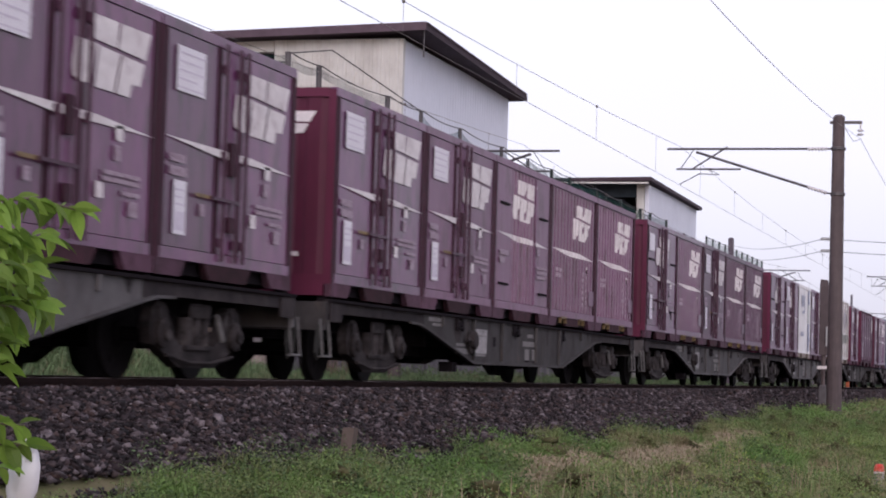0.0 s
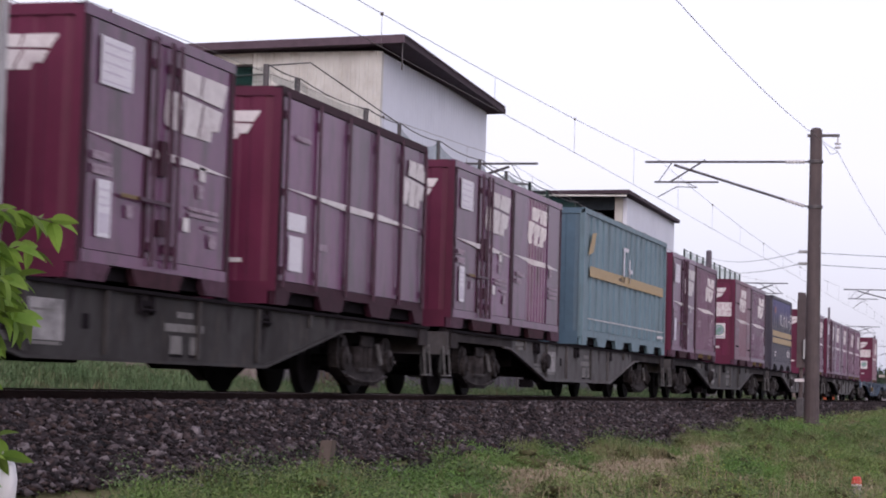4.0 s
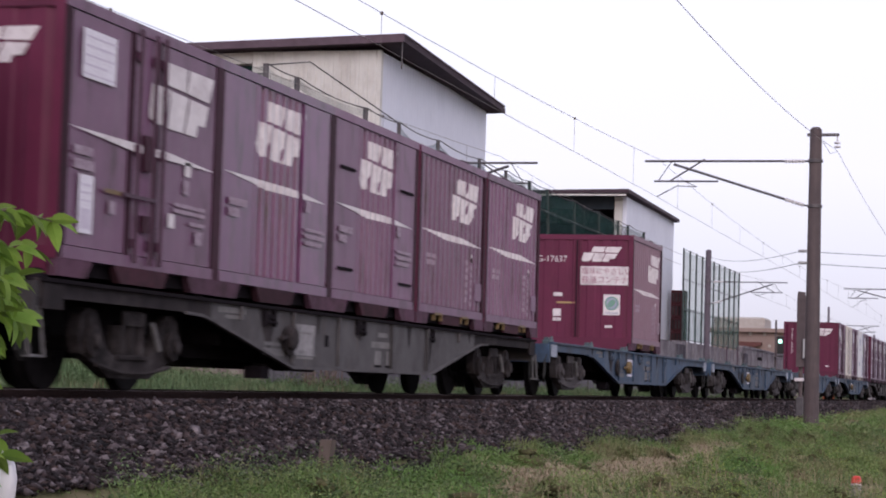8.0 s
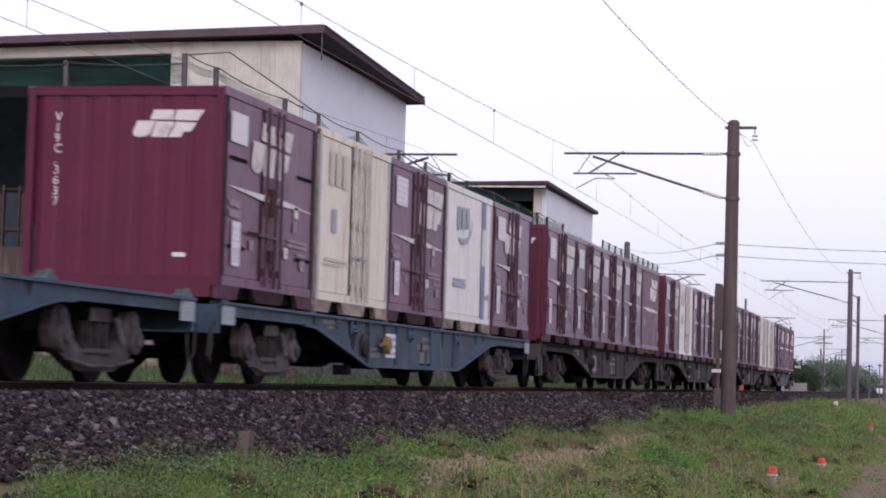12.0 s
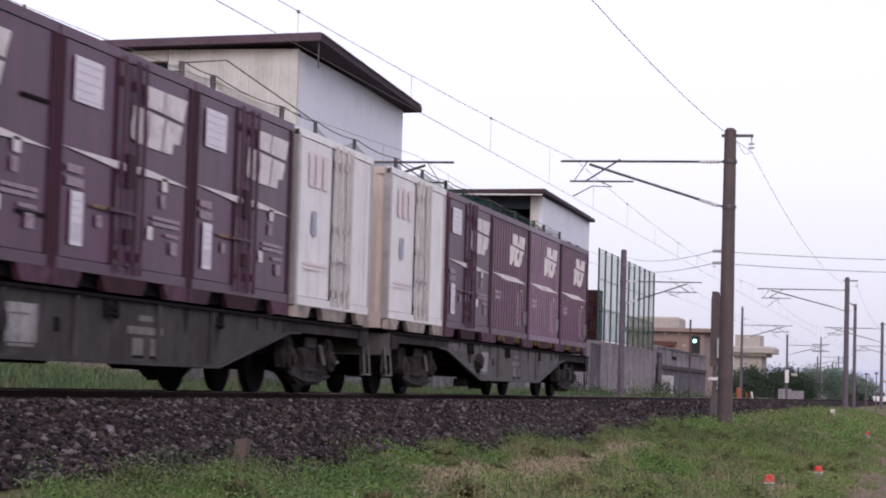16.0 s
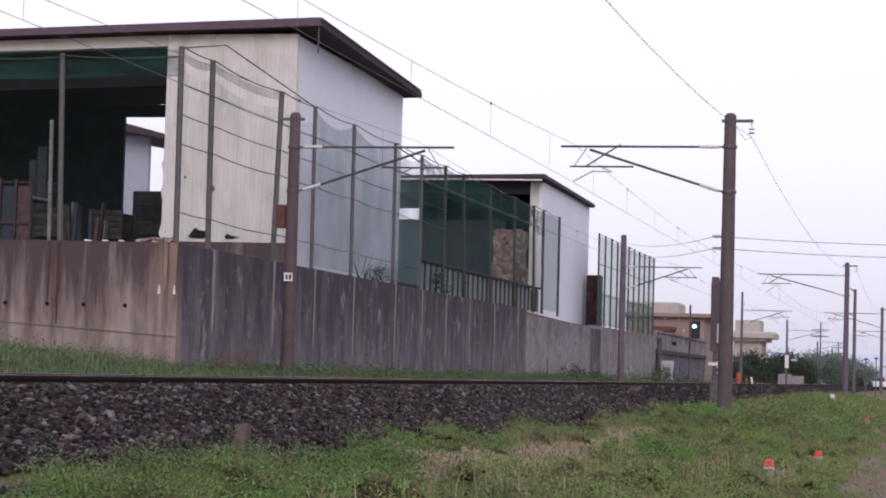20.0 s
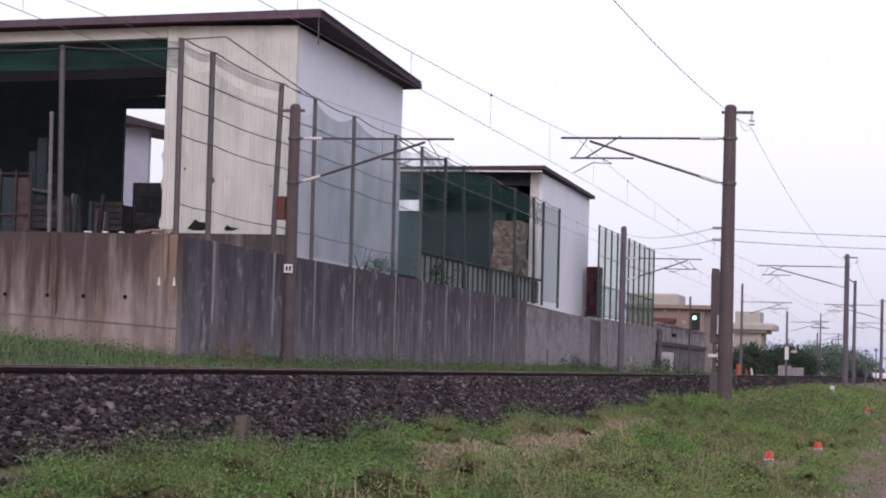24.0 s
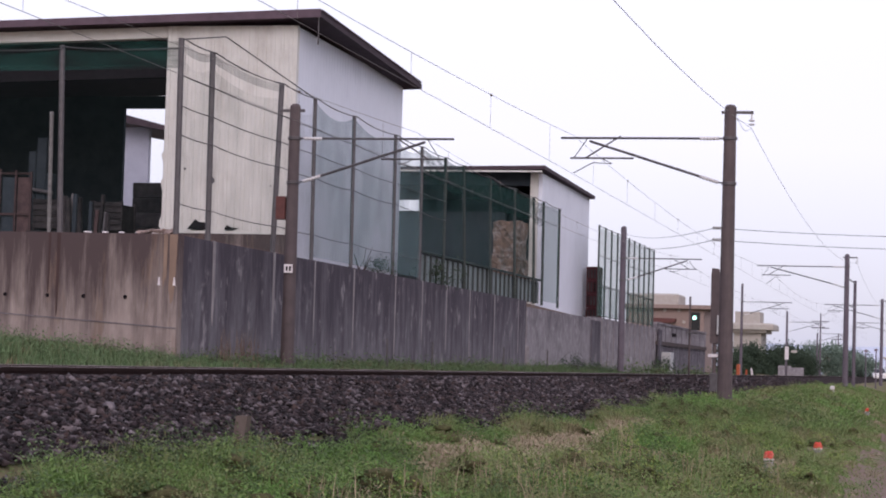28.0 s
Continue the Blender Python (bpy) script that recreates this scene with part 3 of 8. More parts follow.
def ground_height(X, Y):
    """The lie of the land: track bed, ballast shoulder, grass bank, path, and the foot of the retaining wall."""
    X, Y = np.asarray(X, float), np.asarray(Y, float)
    z = np.interp(Y, [-3000, -12, -8.2, -6.2, -4.6, -3.25, -1.75, -1.25, -0.70, 4.6, 5.6, 6.3, 7.8, 9, 14, 3000],
                  [-1.3, -1.3, -1.27, -1.08, -0.86, -0.60, -0.13, -0.095, -0.12, -0.28, -0.24, -0.34, -0.06, 0.05, 0.30, 0.3])
    z = z + (0.10 * smooth(28, 50, X) + 0.26 * smooth(60, 84, X)) * np.exp(-((Y + 4.7) / 1.1) ** 2) * (1 - 0.45 * smooth(70, 120, X))
    z = z - 0.35 * smooth(100, 160, X) * smooth(4, 7, Y)
    z = z + 0.30 * (1 - smooth(35, 45, X)) * smooth(6.3, 10.0, Y) * (1 - smooth(40, 80, Y))
    bank = (Y < -3.3) & (Y > -8.2)
    wav = 0.07 * np.sin(X * 0.9 + 1.3 * np.sin(Y)) + 0.05 * np.sin(X * 0.37 + Y * 1.9) + 0.085 * np.sin(X * 2.3 - Y * 2.7) * np.sin(X * 0.6 + Y * 3.1)
    wav = wav * (1 - 0.85 * np.exp(-((Y + 4.6) / 0.45) ** 2) * np.exp(-((X - 28) / 9) ** 2))
    return z + np.where(bank, wav, 0)


def build_ground():
    xs = np.concatenate([[-3000, -1500, -700, -300, -120, -50, -20], np.arange(0, 70, 0.6), np.arange(70, 180, 3), [200, 260, 350, 500, 800, 1400, 2400, 3600]])
    ys = np.concatenate([[-3000, -1200, -500, -200, -80, -40, -20, -14], np.arange(-11, 9.01, 0.3), [10, 12, 14, 18, 25, 40, 80, 200, 600, 1500, 3000]])
    gx, gy = np.meshgrid(xs, ys, indexing="ij")
    v = np.stack([gx, gy, ground_height(gx, gy)], -1).reshape(-1, 3)
    n, k = len(xs), len(ys)
    i, j = np.meshgrid(np.arange(n - 1), np.arange(k - 1), indexing="ij")
    a = (i * k + j).ravel()
    raw("ground", v, np.stack([a, a + k, a + k + 1, a + 1], 1), SOIL, "rough grassy ground with bare soil beside the railway", "ground", "structure")


build_ground()


def strip(name, y0, y1, xs, lift, material, label, category):
    """A sheet that follows the ground."""
    ys = np.linspace(y0, y1, 14)
    gx, gy = np.meshgrid(xs, ys, indexing="ij")
    wob = 0.12 * np.sin(gx * 0.23) + 0.07 * np.sin(gx * 0.71)
    edge = np.clip((gy - y0) / (y1 - y0), 0, 1)
    gy = gy + wob * edge
    v = np.stack([gx, gy, ground_height(gx, gy) + lift], -1).reshape(-1, 3)
    k = len(ys)
    i, j = np.meshgrid(np.arange(len(xs) - 1), np.arange(k - 1), indexing="ij")
    a = (i * k + j).ravel()
    raw(name, v, np.stack([a, a + k, a + k + 1, a + 1], 1), material, label, category, "structure")


strip("path", -12.5, -8.15, np.arange(-12, 130, 0.8), 0.035, ASPHALT, "worn brown dirt path along the foot of the bank", "path")
strip("track_bed", -3.2, 6.3, np.concatenate([[-600, -300, -120, -60, -25], np.arange(-10, 120, 1.0), [140, 200, 300, 600, 1500]]), 0.015, BALLAST,
      "grey-brown ballast bed under the two tracks", "track bed")


# rails and sleepers of both tracks
def build_track(y, label, drop=0.0):
    for side in (-0.566, 0.566):
        rail = thing("rail", label, "rail", "rails", kind="structure")
        b = bm_new()
        prism(b, [(y + side + q, z - drop) for q, z in ((-0.065, -0.155), (0.065, -0.155), (0.065, -0.143), (0.012, -0.125), (0.010, -0.045), (-0.010, -0.045), (-0.012, -0.125), (-0.065, -0.143))], -700, 1500, "x")
        part("rail_web", b, RAIL_WEB, rail)
        b = bm_new()
        prism(b, [(y + side + q, z - drop) for q, z in ((-0.030, -0.044), (0.030, -0.044), (0.034, -0.012), (0.026, -0.004), (-0.026, -0.004), (-0.034, -0.012))], -700, 1500, "x")
        part("rail_head", b, RAIL_WEB, rail)
        b = bm_new()
        prism(b, [(y + side + q, z - drop) for q, z in ((-0.024, -0.003), (0.024, -0.003), (0.022, 0.0), (-0.022, 0.0))], -700, 1500, "x")
        part("running_surface", b, RAIL_TOP, rail, "polished steel running surface")
    b = bm_new()
    for i in range(-40, 260):
        x = i * 0.62
        prism(b, [(x - 0.12, -0.30 - drop), (x + 0.12, -0.30 - drop), (x + 0.09, -0.16 - drop), (x - 0.09, -0.16 - drop)], y - 1.0, y + 1.0, "y")
    solid("sleepers", b, SLEEPER, "weathered concrete sleepers bedded in ballast", "sleepers", kind="stuff")


build_track(0.0, "running rail of the track that carries the freight train")
build_track(3.8, "running rail of the far track", 0.065)


# loose ballast
def scatter_stones(name, count, x0, x1, y0, y1, lo, hi, seed, label, power=1.0):
    r = np.random.default_rng(seed)
    X = x0 + (x1 - x0) * r.random(count) ** power
    Y = y0 + (y1 - y0) * r.random(count)
    Z = ground_height(X, Y) + r.random(count) * np.where(Y > -1.6, 0.015, 0.05)
    base = np.array([(1, 0, 0), (-1, 0, 0), (0, 1, 0), (0, -1, 0), (0, 0, 1), (0, 0, -1)], float)
    base = np.concatenate([base, np.array([(0.7, 0.7, 0.55), (-0.7, 0.6, -0.6)])])
    tri = np.array([(6, 0, 2), (6, 2, 4), (6, 4, 0), (0, 4, 3), (4, 1, 3), (4, 2, 1), (2, 7, 1), (7, 5, 1), (2, 5, 7), (2, 0, 5), (0, 3, 5), (3, 1, 5)])
    shape = base[None] * (0.65 + 0.7 * r.random((count, 8, 1))) + (r.random((count, 8, 3)) - 0.5) * 0.75
    size = ((lo + (hi - lo) * r.random(count) ** 2.0) * np.where(Y > -1.3, 0.8, 1.0))[:, None, None]
    shape = shape * size * np.stack([np.ones(count), 0.45 + 0.5 * r.random(count), 0.30 + 0.45 * r.random(count)], -1)[:, None, :]
    a, t = r.random(count) * math.tau, (r.random(count) - 0.5) * 1.8
    ca, sa, ct, st = np.cos(a), np.sin(a), np.cos(t), np.sin(t)
    rot = np.stack([np.stack([ca, -sa * ct, sa * st], -1), np.stack([sa, ca * ct, -ca * st], -1), np.stack([0 * a, st, ct], -1)], 1)
    v = np.einsum("nij,nkj->nki", rot, shape) + np.stack([X, Y, Z], -1)[:, None, :]
    f = (tri[None] + (np.arange(count) * 8)[:, None, None]).reshape(-1, 3)
    return raw(name, v.reshape(-1, 3), f, STONE, label, "ballast")


scatter_stones("ballast_stones", 100000, 9, 46, -3.72, -0.66, 0.017, 0.056, 1, "crushed grey-brown ballast stones on the track shoulder", 1.25)
scatter_stones("ballast_stones", 15000, 44, 130, -3.4, -0.6, 0.03, 0.07, 2, "crushed grey-brown ballast stones along the track", 1.3)
scatter_stones("ballast_stones", 6000, 14, 80, 0.62, 3.2, 0.03, 0.06, 3, "ballast stones between the two tracks")


# grass: blades and weeds
def scatter_blades(name, X, Y, height, width, material, label, seed, lean=0.5, base=None):
    r = np.random.default_rng(seed)
    n = len(X)
    Z = ground_height(X, Y) - 0.02 if base is None else base
    a = r.random(n) * math.tau
    h = height * (0.45 + 0.9 * r.random(n))
    w = width * (0.6 + 0.8 * r.random(n))
    d = np.stack([np.cos(a), np.sin(a)], -1)
    s = np.stack([-np.sin(a), np.cos(a)], -1)
    l1 = (lean * h * (0.2 + r.random(n)))[:, None] * d
    p = np.stack([X, Y], -1)
    v = np.zeros((n, 5, 3))
    v[:, 0, :2], v[:, 1, :2] = p - s * w[:, None] / 2, p + s * w[:, None] / 2
    v[:, 0, 2] = v[:, 1, 2] = Z
    v[:, 2, :2], v[:, 3, :2] = p + l1 * 0.35 - s * w[:, None] / 2.2, p + l1 * 0.35 + s * w[:, None] / 2.2
    v[:, 2, 2] = v[:, 3, 2] = Z + h * 0.6
    v[:, 4, :2] = p + l1
    v[:, 4, 2] = Z + h * (1 - 0.25 * lean)
    t = np.array([(0, 1, 3), (0, 3, 2), (2, 3, 4)])
    f = (t[None] + (np.arange(n) * 5)[:, None, None]).reshape(-1, 3)
    return raw(name, v.reshape(-1, 3), f, material, label, "grass")


def clumped(n, x0, x1, y0, y1, seed, power=1.0, clumps=900, spread=0.22):
    r = np.random.default_rng(seed)
    cx, cy = x0 + (x1 - x0) * r.random(clumps) ** power, y0 + (y1 - y0) * r.random(clumps)
    k = r.integers(0, clumps, n)
    X, Y = cx[k] + r.normal(0, spread, n), cy[k] + r.normal(0, spread * 0.7, n)
    return np.clip(X, x0, x1), np.clip(Y, y0, y1)


def off_markers(X, Y):
    """Clear of the trodden gaps that run from each boundary stake towards the path."""
    keep = X > -1e9
    for mx, my in ((28.0, -7.15), (34.9, -7.42), (68.0, -7.2)):
        keep = keep & (((X - mx) / 2.6) ** 2 + ((Y - my) / 0.45) ** 2 > 1)
    return keep


def dry_zone(X, Y):
    a = ((X - 25.0) / 5.5) ** 2 + ((Y + 4.62 + 0.03 * (X - 25)) / 0.42) ** 2
    c = ((X - 33.5) / 4.2) ** 2 + ((Y + 4.42) / 0.26) ** 2
    return np.minimum(a, c) < 1


def scatter_leaves(name, cx, cy, per, rad, high, leaf, material, label, seed):
    """Low leafy plants: each centre carries a loose dome of small pointed leaves."""
    r = np.random.default_rng(seed)
    n = len(cx) * per
    k = np.repeat(np.arange(len(cx)), per)
    size = (0.6 + 0.8 * r.random(len(cx)))[k]
    q = r.normal(0, 1, (n, 3))
    q[:, 2] = np.abs(q[:, 2])
    q = q / np.linalg.norm(q, axis=1, keepdims=True) * (r.random(n) ** 0.5)[:, None]
    X, Y = cx[k] + q[:, 0] * rad * size, cy[k] + q[:, 1] * rad * size
    p = np.stack([X, Y, ground_height(X, Y) + 0.01 + q[:, 2] * high * size], -1)
    a = r.random(n) * math.tau
    d = np.stack([np.cos(a), np.sin(a), r.normal(0.1, 0.45, n)], -1)
    e = np.stack([-np.sin(a), np.cos(a), r.normal(0, 0.5, n)], -1)
    s = (leaf * (0.6 + 0.8 * r.random(n)))[:, None]
    v = np.stack([p, p + d * s * 0.5 + e * s * 0.26, p + d * s, p + d * s * 0.5 - e * s * 0.26], 1).reshape(-1, 3)
    return raw(name, v, np.arange(n * 4).reshape(-1, 4), material, label, "weeds")


def scatter_domes(name, cx, cy, rad, high, material, label, seed):
    """Solid tufted mounds: each a low dome of jittered rings, so that it has a lit top and a dark foot."""
    r = np.random.default_rng(seed)
    n, k, m = len(cx), 9, 4
    size = 0.55 + 0.9 * r.random(n)
    tall = 0.5 + 1.0 * r.random(n)
    v = np.zeros((n, k * m + 1, 3))
    for j in range(m):
        q = math.cos(j / m * math.pi / 2) ** 0.8
        a = np.arange(k)[None, :] * math.tau / k + r.random((n, 1)) * 6 + j * 0.3
        d = rad * size[:, None] * q * (0.75 + 0.5 * r.random((n, k)))
        X, Y = cx[:, None] + d * np.cos(a), cy[:, None] + 0.8 * d * np.sin(a)
        v[:, j * k:(j + 1) * k, 0], v[:, j * k:(j + 1) * k, 1] = X, Y
        v[:, j * k:(j + 1) * k, 2] = ground_height(X, Y) - 0.03 + high * tall[:, None] * math.sin(j / m * math.pi / 2) * (0.75 + 0.5 * r.random((n, k)))
    v[:, -1, 0], v[:, -1, 1] = cx, cy
    v[:, -1, 2] = ground_height(cx, cy) + high * tall
    tri = []
    for j in range(m - 1):
        for i in range(k):
            a, b, c, d = j * k + i, j * k + (i + 1) % k, (j + 1) * k + (i + 1) % k, (j + 1) * k + i
            tri += [(a, b, c), (a, c, d)]
    tri += [((m - 1) * k + i, (m - 1) * k + (i + 1) % k, k * m) for i in range(k)]
    f = (np.array(tri)[None] + (np.arange(n) * (k * m + 1))[:, None, None]).reshape(-1, 3)
    return raw(name, v.reshape(-1, 3), f, material, label, "grass")


def spots(n, x0, x1, y0, y1, seed, power=1.0, clear=True):
    r = np.random.default_rng(seed)
    X, Y = x0 + (x1 - x0) * r.random(n) ** power, y0 + (y1 - y0) * r.random(n)
    keep = ~dry_zone(X, Y) if clear else X > -1
    # trodden gaps beside the boundary stakes
    keep &= off_markers(X, Y)
    return X[keep], Y[keep]


def straw_mat():
    """A thin mat of flattened straw that follows the bank, with a ragged outline and holes."""
    xs, ys = np.arange(19, 39, 0.16), np.arange(-5.5, -3.9, 0.055)
    gx, gy = np.meshgrid(xs, ys, indexing="ij")
    r = np.random.default_rng(81)
    X, Y = gx + r.normal(0, 0.04, gx.shape), gy + r.normal(0, 0.014, gx.shape)
    v = np.stack([X, Y, ground_height(X, Y) + 0.012 + 0.015 * r.random(gx.shape)], -1).reshape(-1, 3)
    n, k = len(xs), len(ys)
    i, j = np.meshgrid(np.arange(n - 1), np.arange(k - 1), indexing="ij")
    cx, cy = gx[:-1, :-1], gy[:-1, :-1]
    wob = 0.9 * np.sin(cx * 1.7 + 2.0 * np.sin(cy * 5)) + r.normal(0, 0.5, cx.shape)
    keep = (dry_zone(cx + wob, cy + 0.10 * np.sin(cx * 2.9) + r.normal(0, 0.05, cx.shape)) & (r.random(cx.shape) < 0.86)).ravel()
    a = (i * k + j).ravel()[keep]
    raw("straw_mat", v, np.stack([a, a + k, a + k + 1, a + 1], 1), THATCH, "pale mat of flattened straw lying on the bank", "grass")


def build_grass():
    r = np.random.default_rng(11)
    n = 120000
    X, Y = 10.5 + 38 * r.random(n) ** 1.5, -8.7 + 5.0 * r.random(n)
    keep = (~dry_zone(X, Y) | (r.random(n) < 0.25)) & off_markers(X, Y)
    scatter_blades("grass", X[keep], Y[keep], 0.10, 0.008, GRASS, "short green and brown grass on the railway bank", 12, 1.2)
    scatter_leaves("weeds", *spots(700, 10.5, 50, -8.4, -3.7, 13, 1.3), 70, 0.22, 0.07, 0.013, WEED, "low leafy green weeds spread over the bank", 14)
    scatter_leaves("weeds", *spots(380, 10.5, 50, -8.2, -3.75, 33, 1.2), 260, 0.30, 0.24, 0.018, WEED, "taller leafy weed clumps on the bank", 34)
    scatter_leaves("weeds", *spots(330, 11, 40, -4.05, -3.6, 35, 1.2), 110, 0.16, 0.13, 0.017, WEED, "leafy weeds along the foot of the ballast", 36)
    scatter_leaves("weeds", np.array([12.95, 13.2, 13.7]), np.array([-3.5, -3.42, -3.5]), 220, 0.16, 0.36, 0.024, TALL_GRASS, "tall blue-green weed growing in the ballast foot", 37)
    for n, x0, x1, y0, y1, seed, rad, high, leaf, mat, label in (
            (300, 11, 50, -7.9, -3.85, 91, 0.24, 0.14, 0.020, WEED, "low leafy mounds on the bank"), (130, 11, 48, -7.9, -4.0, 92, 0.30, 0.24, 0.022, WEED, "taller leafy mounds on the bank"),
            (150, 11, 42, -8.0, -5.0, 93, 0.28, 0.22, 0.024, YOUNG_WEED, "bright yellow-green mounds of young weeds"), (120, 11, 50, -7.6, -3.9, 94, 0.26, 0.18, 0.022, DARK_WEED, "dark green mounds of weeds"),
            (80, 11, 44, -7.9, -4.0, 95, 0.30, 0.10, 0.020, DRY_GRASS, "brown withered mounds on the bank")):
        cx, cy = spots(n, x0, x1, y0, y1, seed, 1.25)
        # dark domes added beneath the leaves to fill each clump with shade
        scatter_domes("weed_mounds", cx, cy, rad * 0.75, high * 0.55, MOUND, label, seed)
        scatter_leaves("weeds", cx, cy, 240, rad, high, leaf, mat, "small leaves that cover the mounds of the bank", seed + 10)
    scatter_leaves("weeds", *spots(120, 11.5, 19, -4.6, -3.55, 141, 1.0), 200, 0.20, 0.20, 0.020, WEED, "leafy weeds creeping up the foot of the ballast", 142)
    scatter_leaves("weeds", *spots(40, 11.5, 20, -4.4, -3.5, 143, 1.0), 220, 0.18, 0.28, 0.022, DARK_WEED, "dark weeds at the foot of the ballast", 144)
    X, Y = clumped(26000, 11, 52, -8.0, -3.6, 61, 1.2, 260, 0.20)
    keep = ~dry_zone(X, Y) & off_markers(X, Y)
    scatter_blades("grass", X[keep], Y[keep], 0.24, 0.007, GRASS, "longer grass tussocks on the bank", 62, 0.9)
    scatter_leaves("weeds", *spots(150, 11, 50, -8.3, -3.75, 65, 1.15), 480, 0.42, 0.26, 0.023, WEED, "broad leafy tussocks that cover the bank", 66)
    X, Y = clumped(9000, 14, 70, -8.4, -7.75, 63, 1.0, 260, 0.14)
    scatter_blades("dry_grass", X, Y, 0.09, 0.009, DRY_GRASS, "ragged brown grass along the edge of the path", 64, 1.1)
    X, Y = 19 + 20 * r.random(13000), -5.6 + 1.8 * r.random(13000)
    keep = dry_zone(X + r.normal(0, 0.9, 13000), Y + r.normal(0, 0.16, 13000))
    scatter_blades("dry_grass", X[keep], Y[keep], 0.06, 0.013, DRY_GRASS, "flattened straw-coloured dry grass on the bank", 15, 2.0)
    X, Y = 18 + 21 * r.random(26000), -5.3 + 1.3 * r.random(26000)
    keep = dry_zone(X + r.normal(0, 0.7, 26000), Y + r.normal(0, 0.10, 26000))
    scatter_blades("dry_grass", X[keep], Y[keep], 0.10, 0.009, DRY_GRASS, "pale dead grass lying over the straw on the bank", 55, 1.8)
    straw_mat()
    scatter_leaves("weeds", *spots(60, 12, 48, -7.9, -5.2, 71, 1.1), 900, 0.46, 0.36, 0.024, WEED, "rounded hummocks of leafy weeds on the bank", 72)
    scatter_leaves("weeds", *spots(170, 11, 60, -7.6, -3.8, 75, 1.2), 260, 0.26, 0.36, 0.028, DARK_WEED, "dark green weed clumps on the bank", 76)
    X, Y = clumped(1300, 12, 30, -7.6, -5.2, 77, 1.0, 60, 0.25)
    scatter_blades("dry_grass", X, Y, 0.34, 0.005, DRY_GRASS, "thin dead stalks standing in the grass", 78, 0.35)
    X, Y = clumped(6000, 10.5, 40, -8.2, -3.4, 43, 1.5, 220, 0.20)
    scatter_blades("dry_grass", X, Y, 0.09, 0.010, DRY_GRASS, "scattered brown dry grass in the bank", 16, 1.2)
    X, Y = 46 + 95 * r.random(50000) ** 1.3, -8.2 + 4.9 * r.random(50000)
    scatter_blades("grass", X, Y, 0.12, 0.022, GRASS, "long green grass farther along the bank", 17, 0.9)
    scatter_leaves("weeds", *spots(420, 46, 130, -7.6, -3.6, 18, 1.3, False), 110, 0.5, 0.26, 0.06, WEED, "taller weeds along the bank", 19)
    for n, x0, x1, seed, high, mat, label in ((70, 46, 84, 121, 0.22, WEED, "leafy weed clumps along the crest of the bank"), (35, 50, 80, 122, 0.26, DARK_WEED, "dark weed clumps along the crest of the bank")):
        scatter_leaves("weeds", *spots(n, x0, x1, -6.8, -4.6, seed, 1.1, False), 320, 0.42, high, 0.036, mat, label, seed + 10)
    X, Y = clumped(22000, 30, 112, 5.7, 7.9, 20, 1.0, 420, 0.30)
    scatter_blades("trackside_grass", X, Y, 0.32, 0.018, TALL_GRASS, "tall uncut grass at the foot of the concrete wall", 21, 0.5)
    X, Y = clumped(26000, 26, 47, 5.5, 14, 22, 1.0, 700, 0.4)
    scatter_blades("trackside_grass", X, Y, 0.30, 0.020, TALL_GRASS, "tall uncut grass beside the far track", 23, 0.5)
    scatter_leaves("weeds", *spots(190, 30, 46, 6.6, 14, 44, 1.0, False), 150, 0.40, 0.42, 0.050, TALL_GRASS, "bushy weeds on the far bank", 45)
    scatter_leaves("weeds", *spots(230, 46.5, 112, 6.2, 7.8, 46, 1.0, False), 90, 0.45, 0.50, 0.065, TALL_GRASS, "weed clumps at the wall foot", 47)
    X, Y = clumped(110, 48.2, 50.8, 7.3, 7.85, 48, 1.0, 12, 0.14)
    scatter_blades("dry_grass", X, Y, 0.85, 0.012, BALE, "tall rusty dead stalks against the wall", 49, 0.15)
    scatter_leaves("weeds", *spots(60, 112, 175, 6.6, 7.8, 26, 1.0, False), 80, 0.7, 0.8, 0.16, TALL_GRASS, "dark weeds at the foot of the far wall", 27)


build_grass()

# ---------------------------------------------------------------- retaining wall


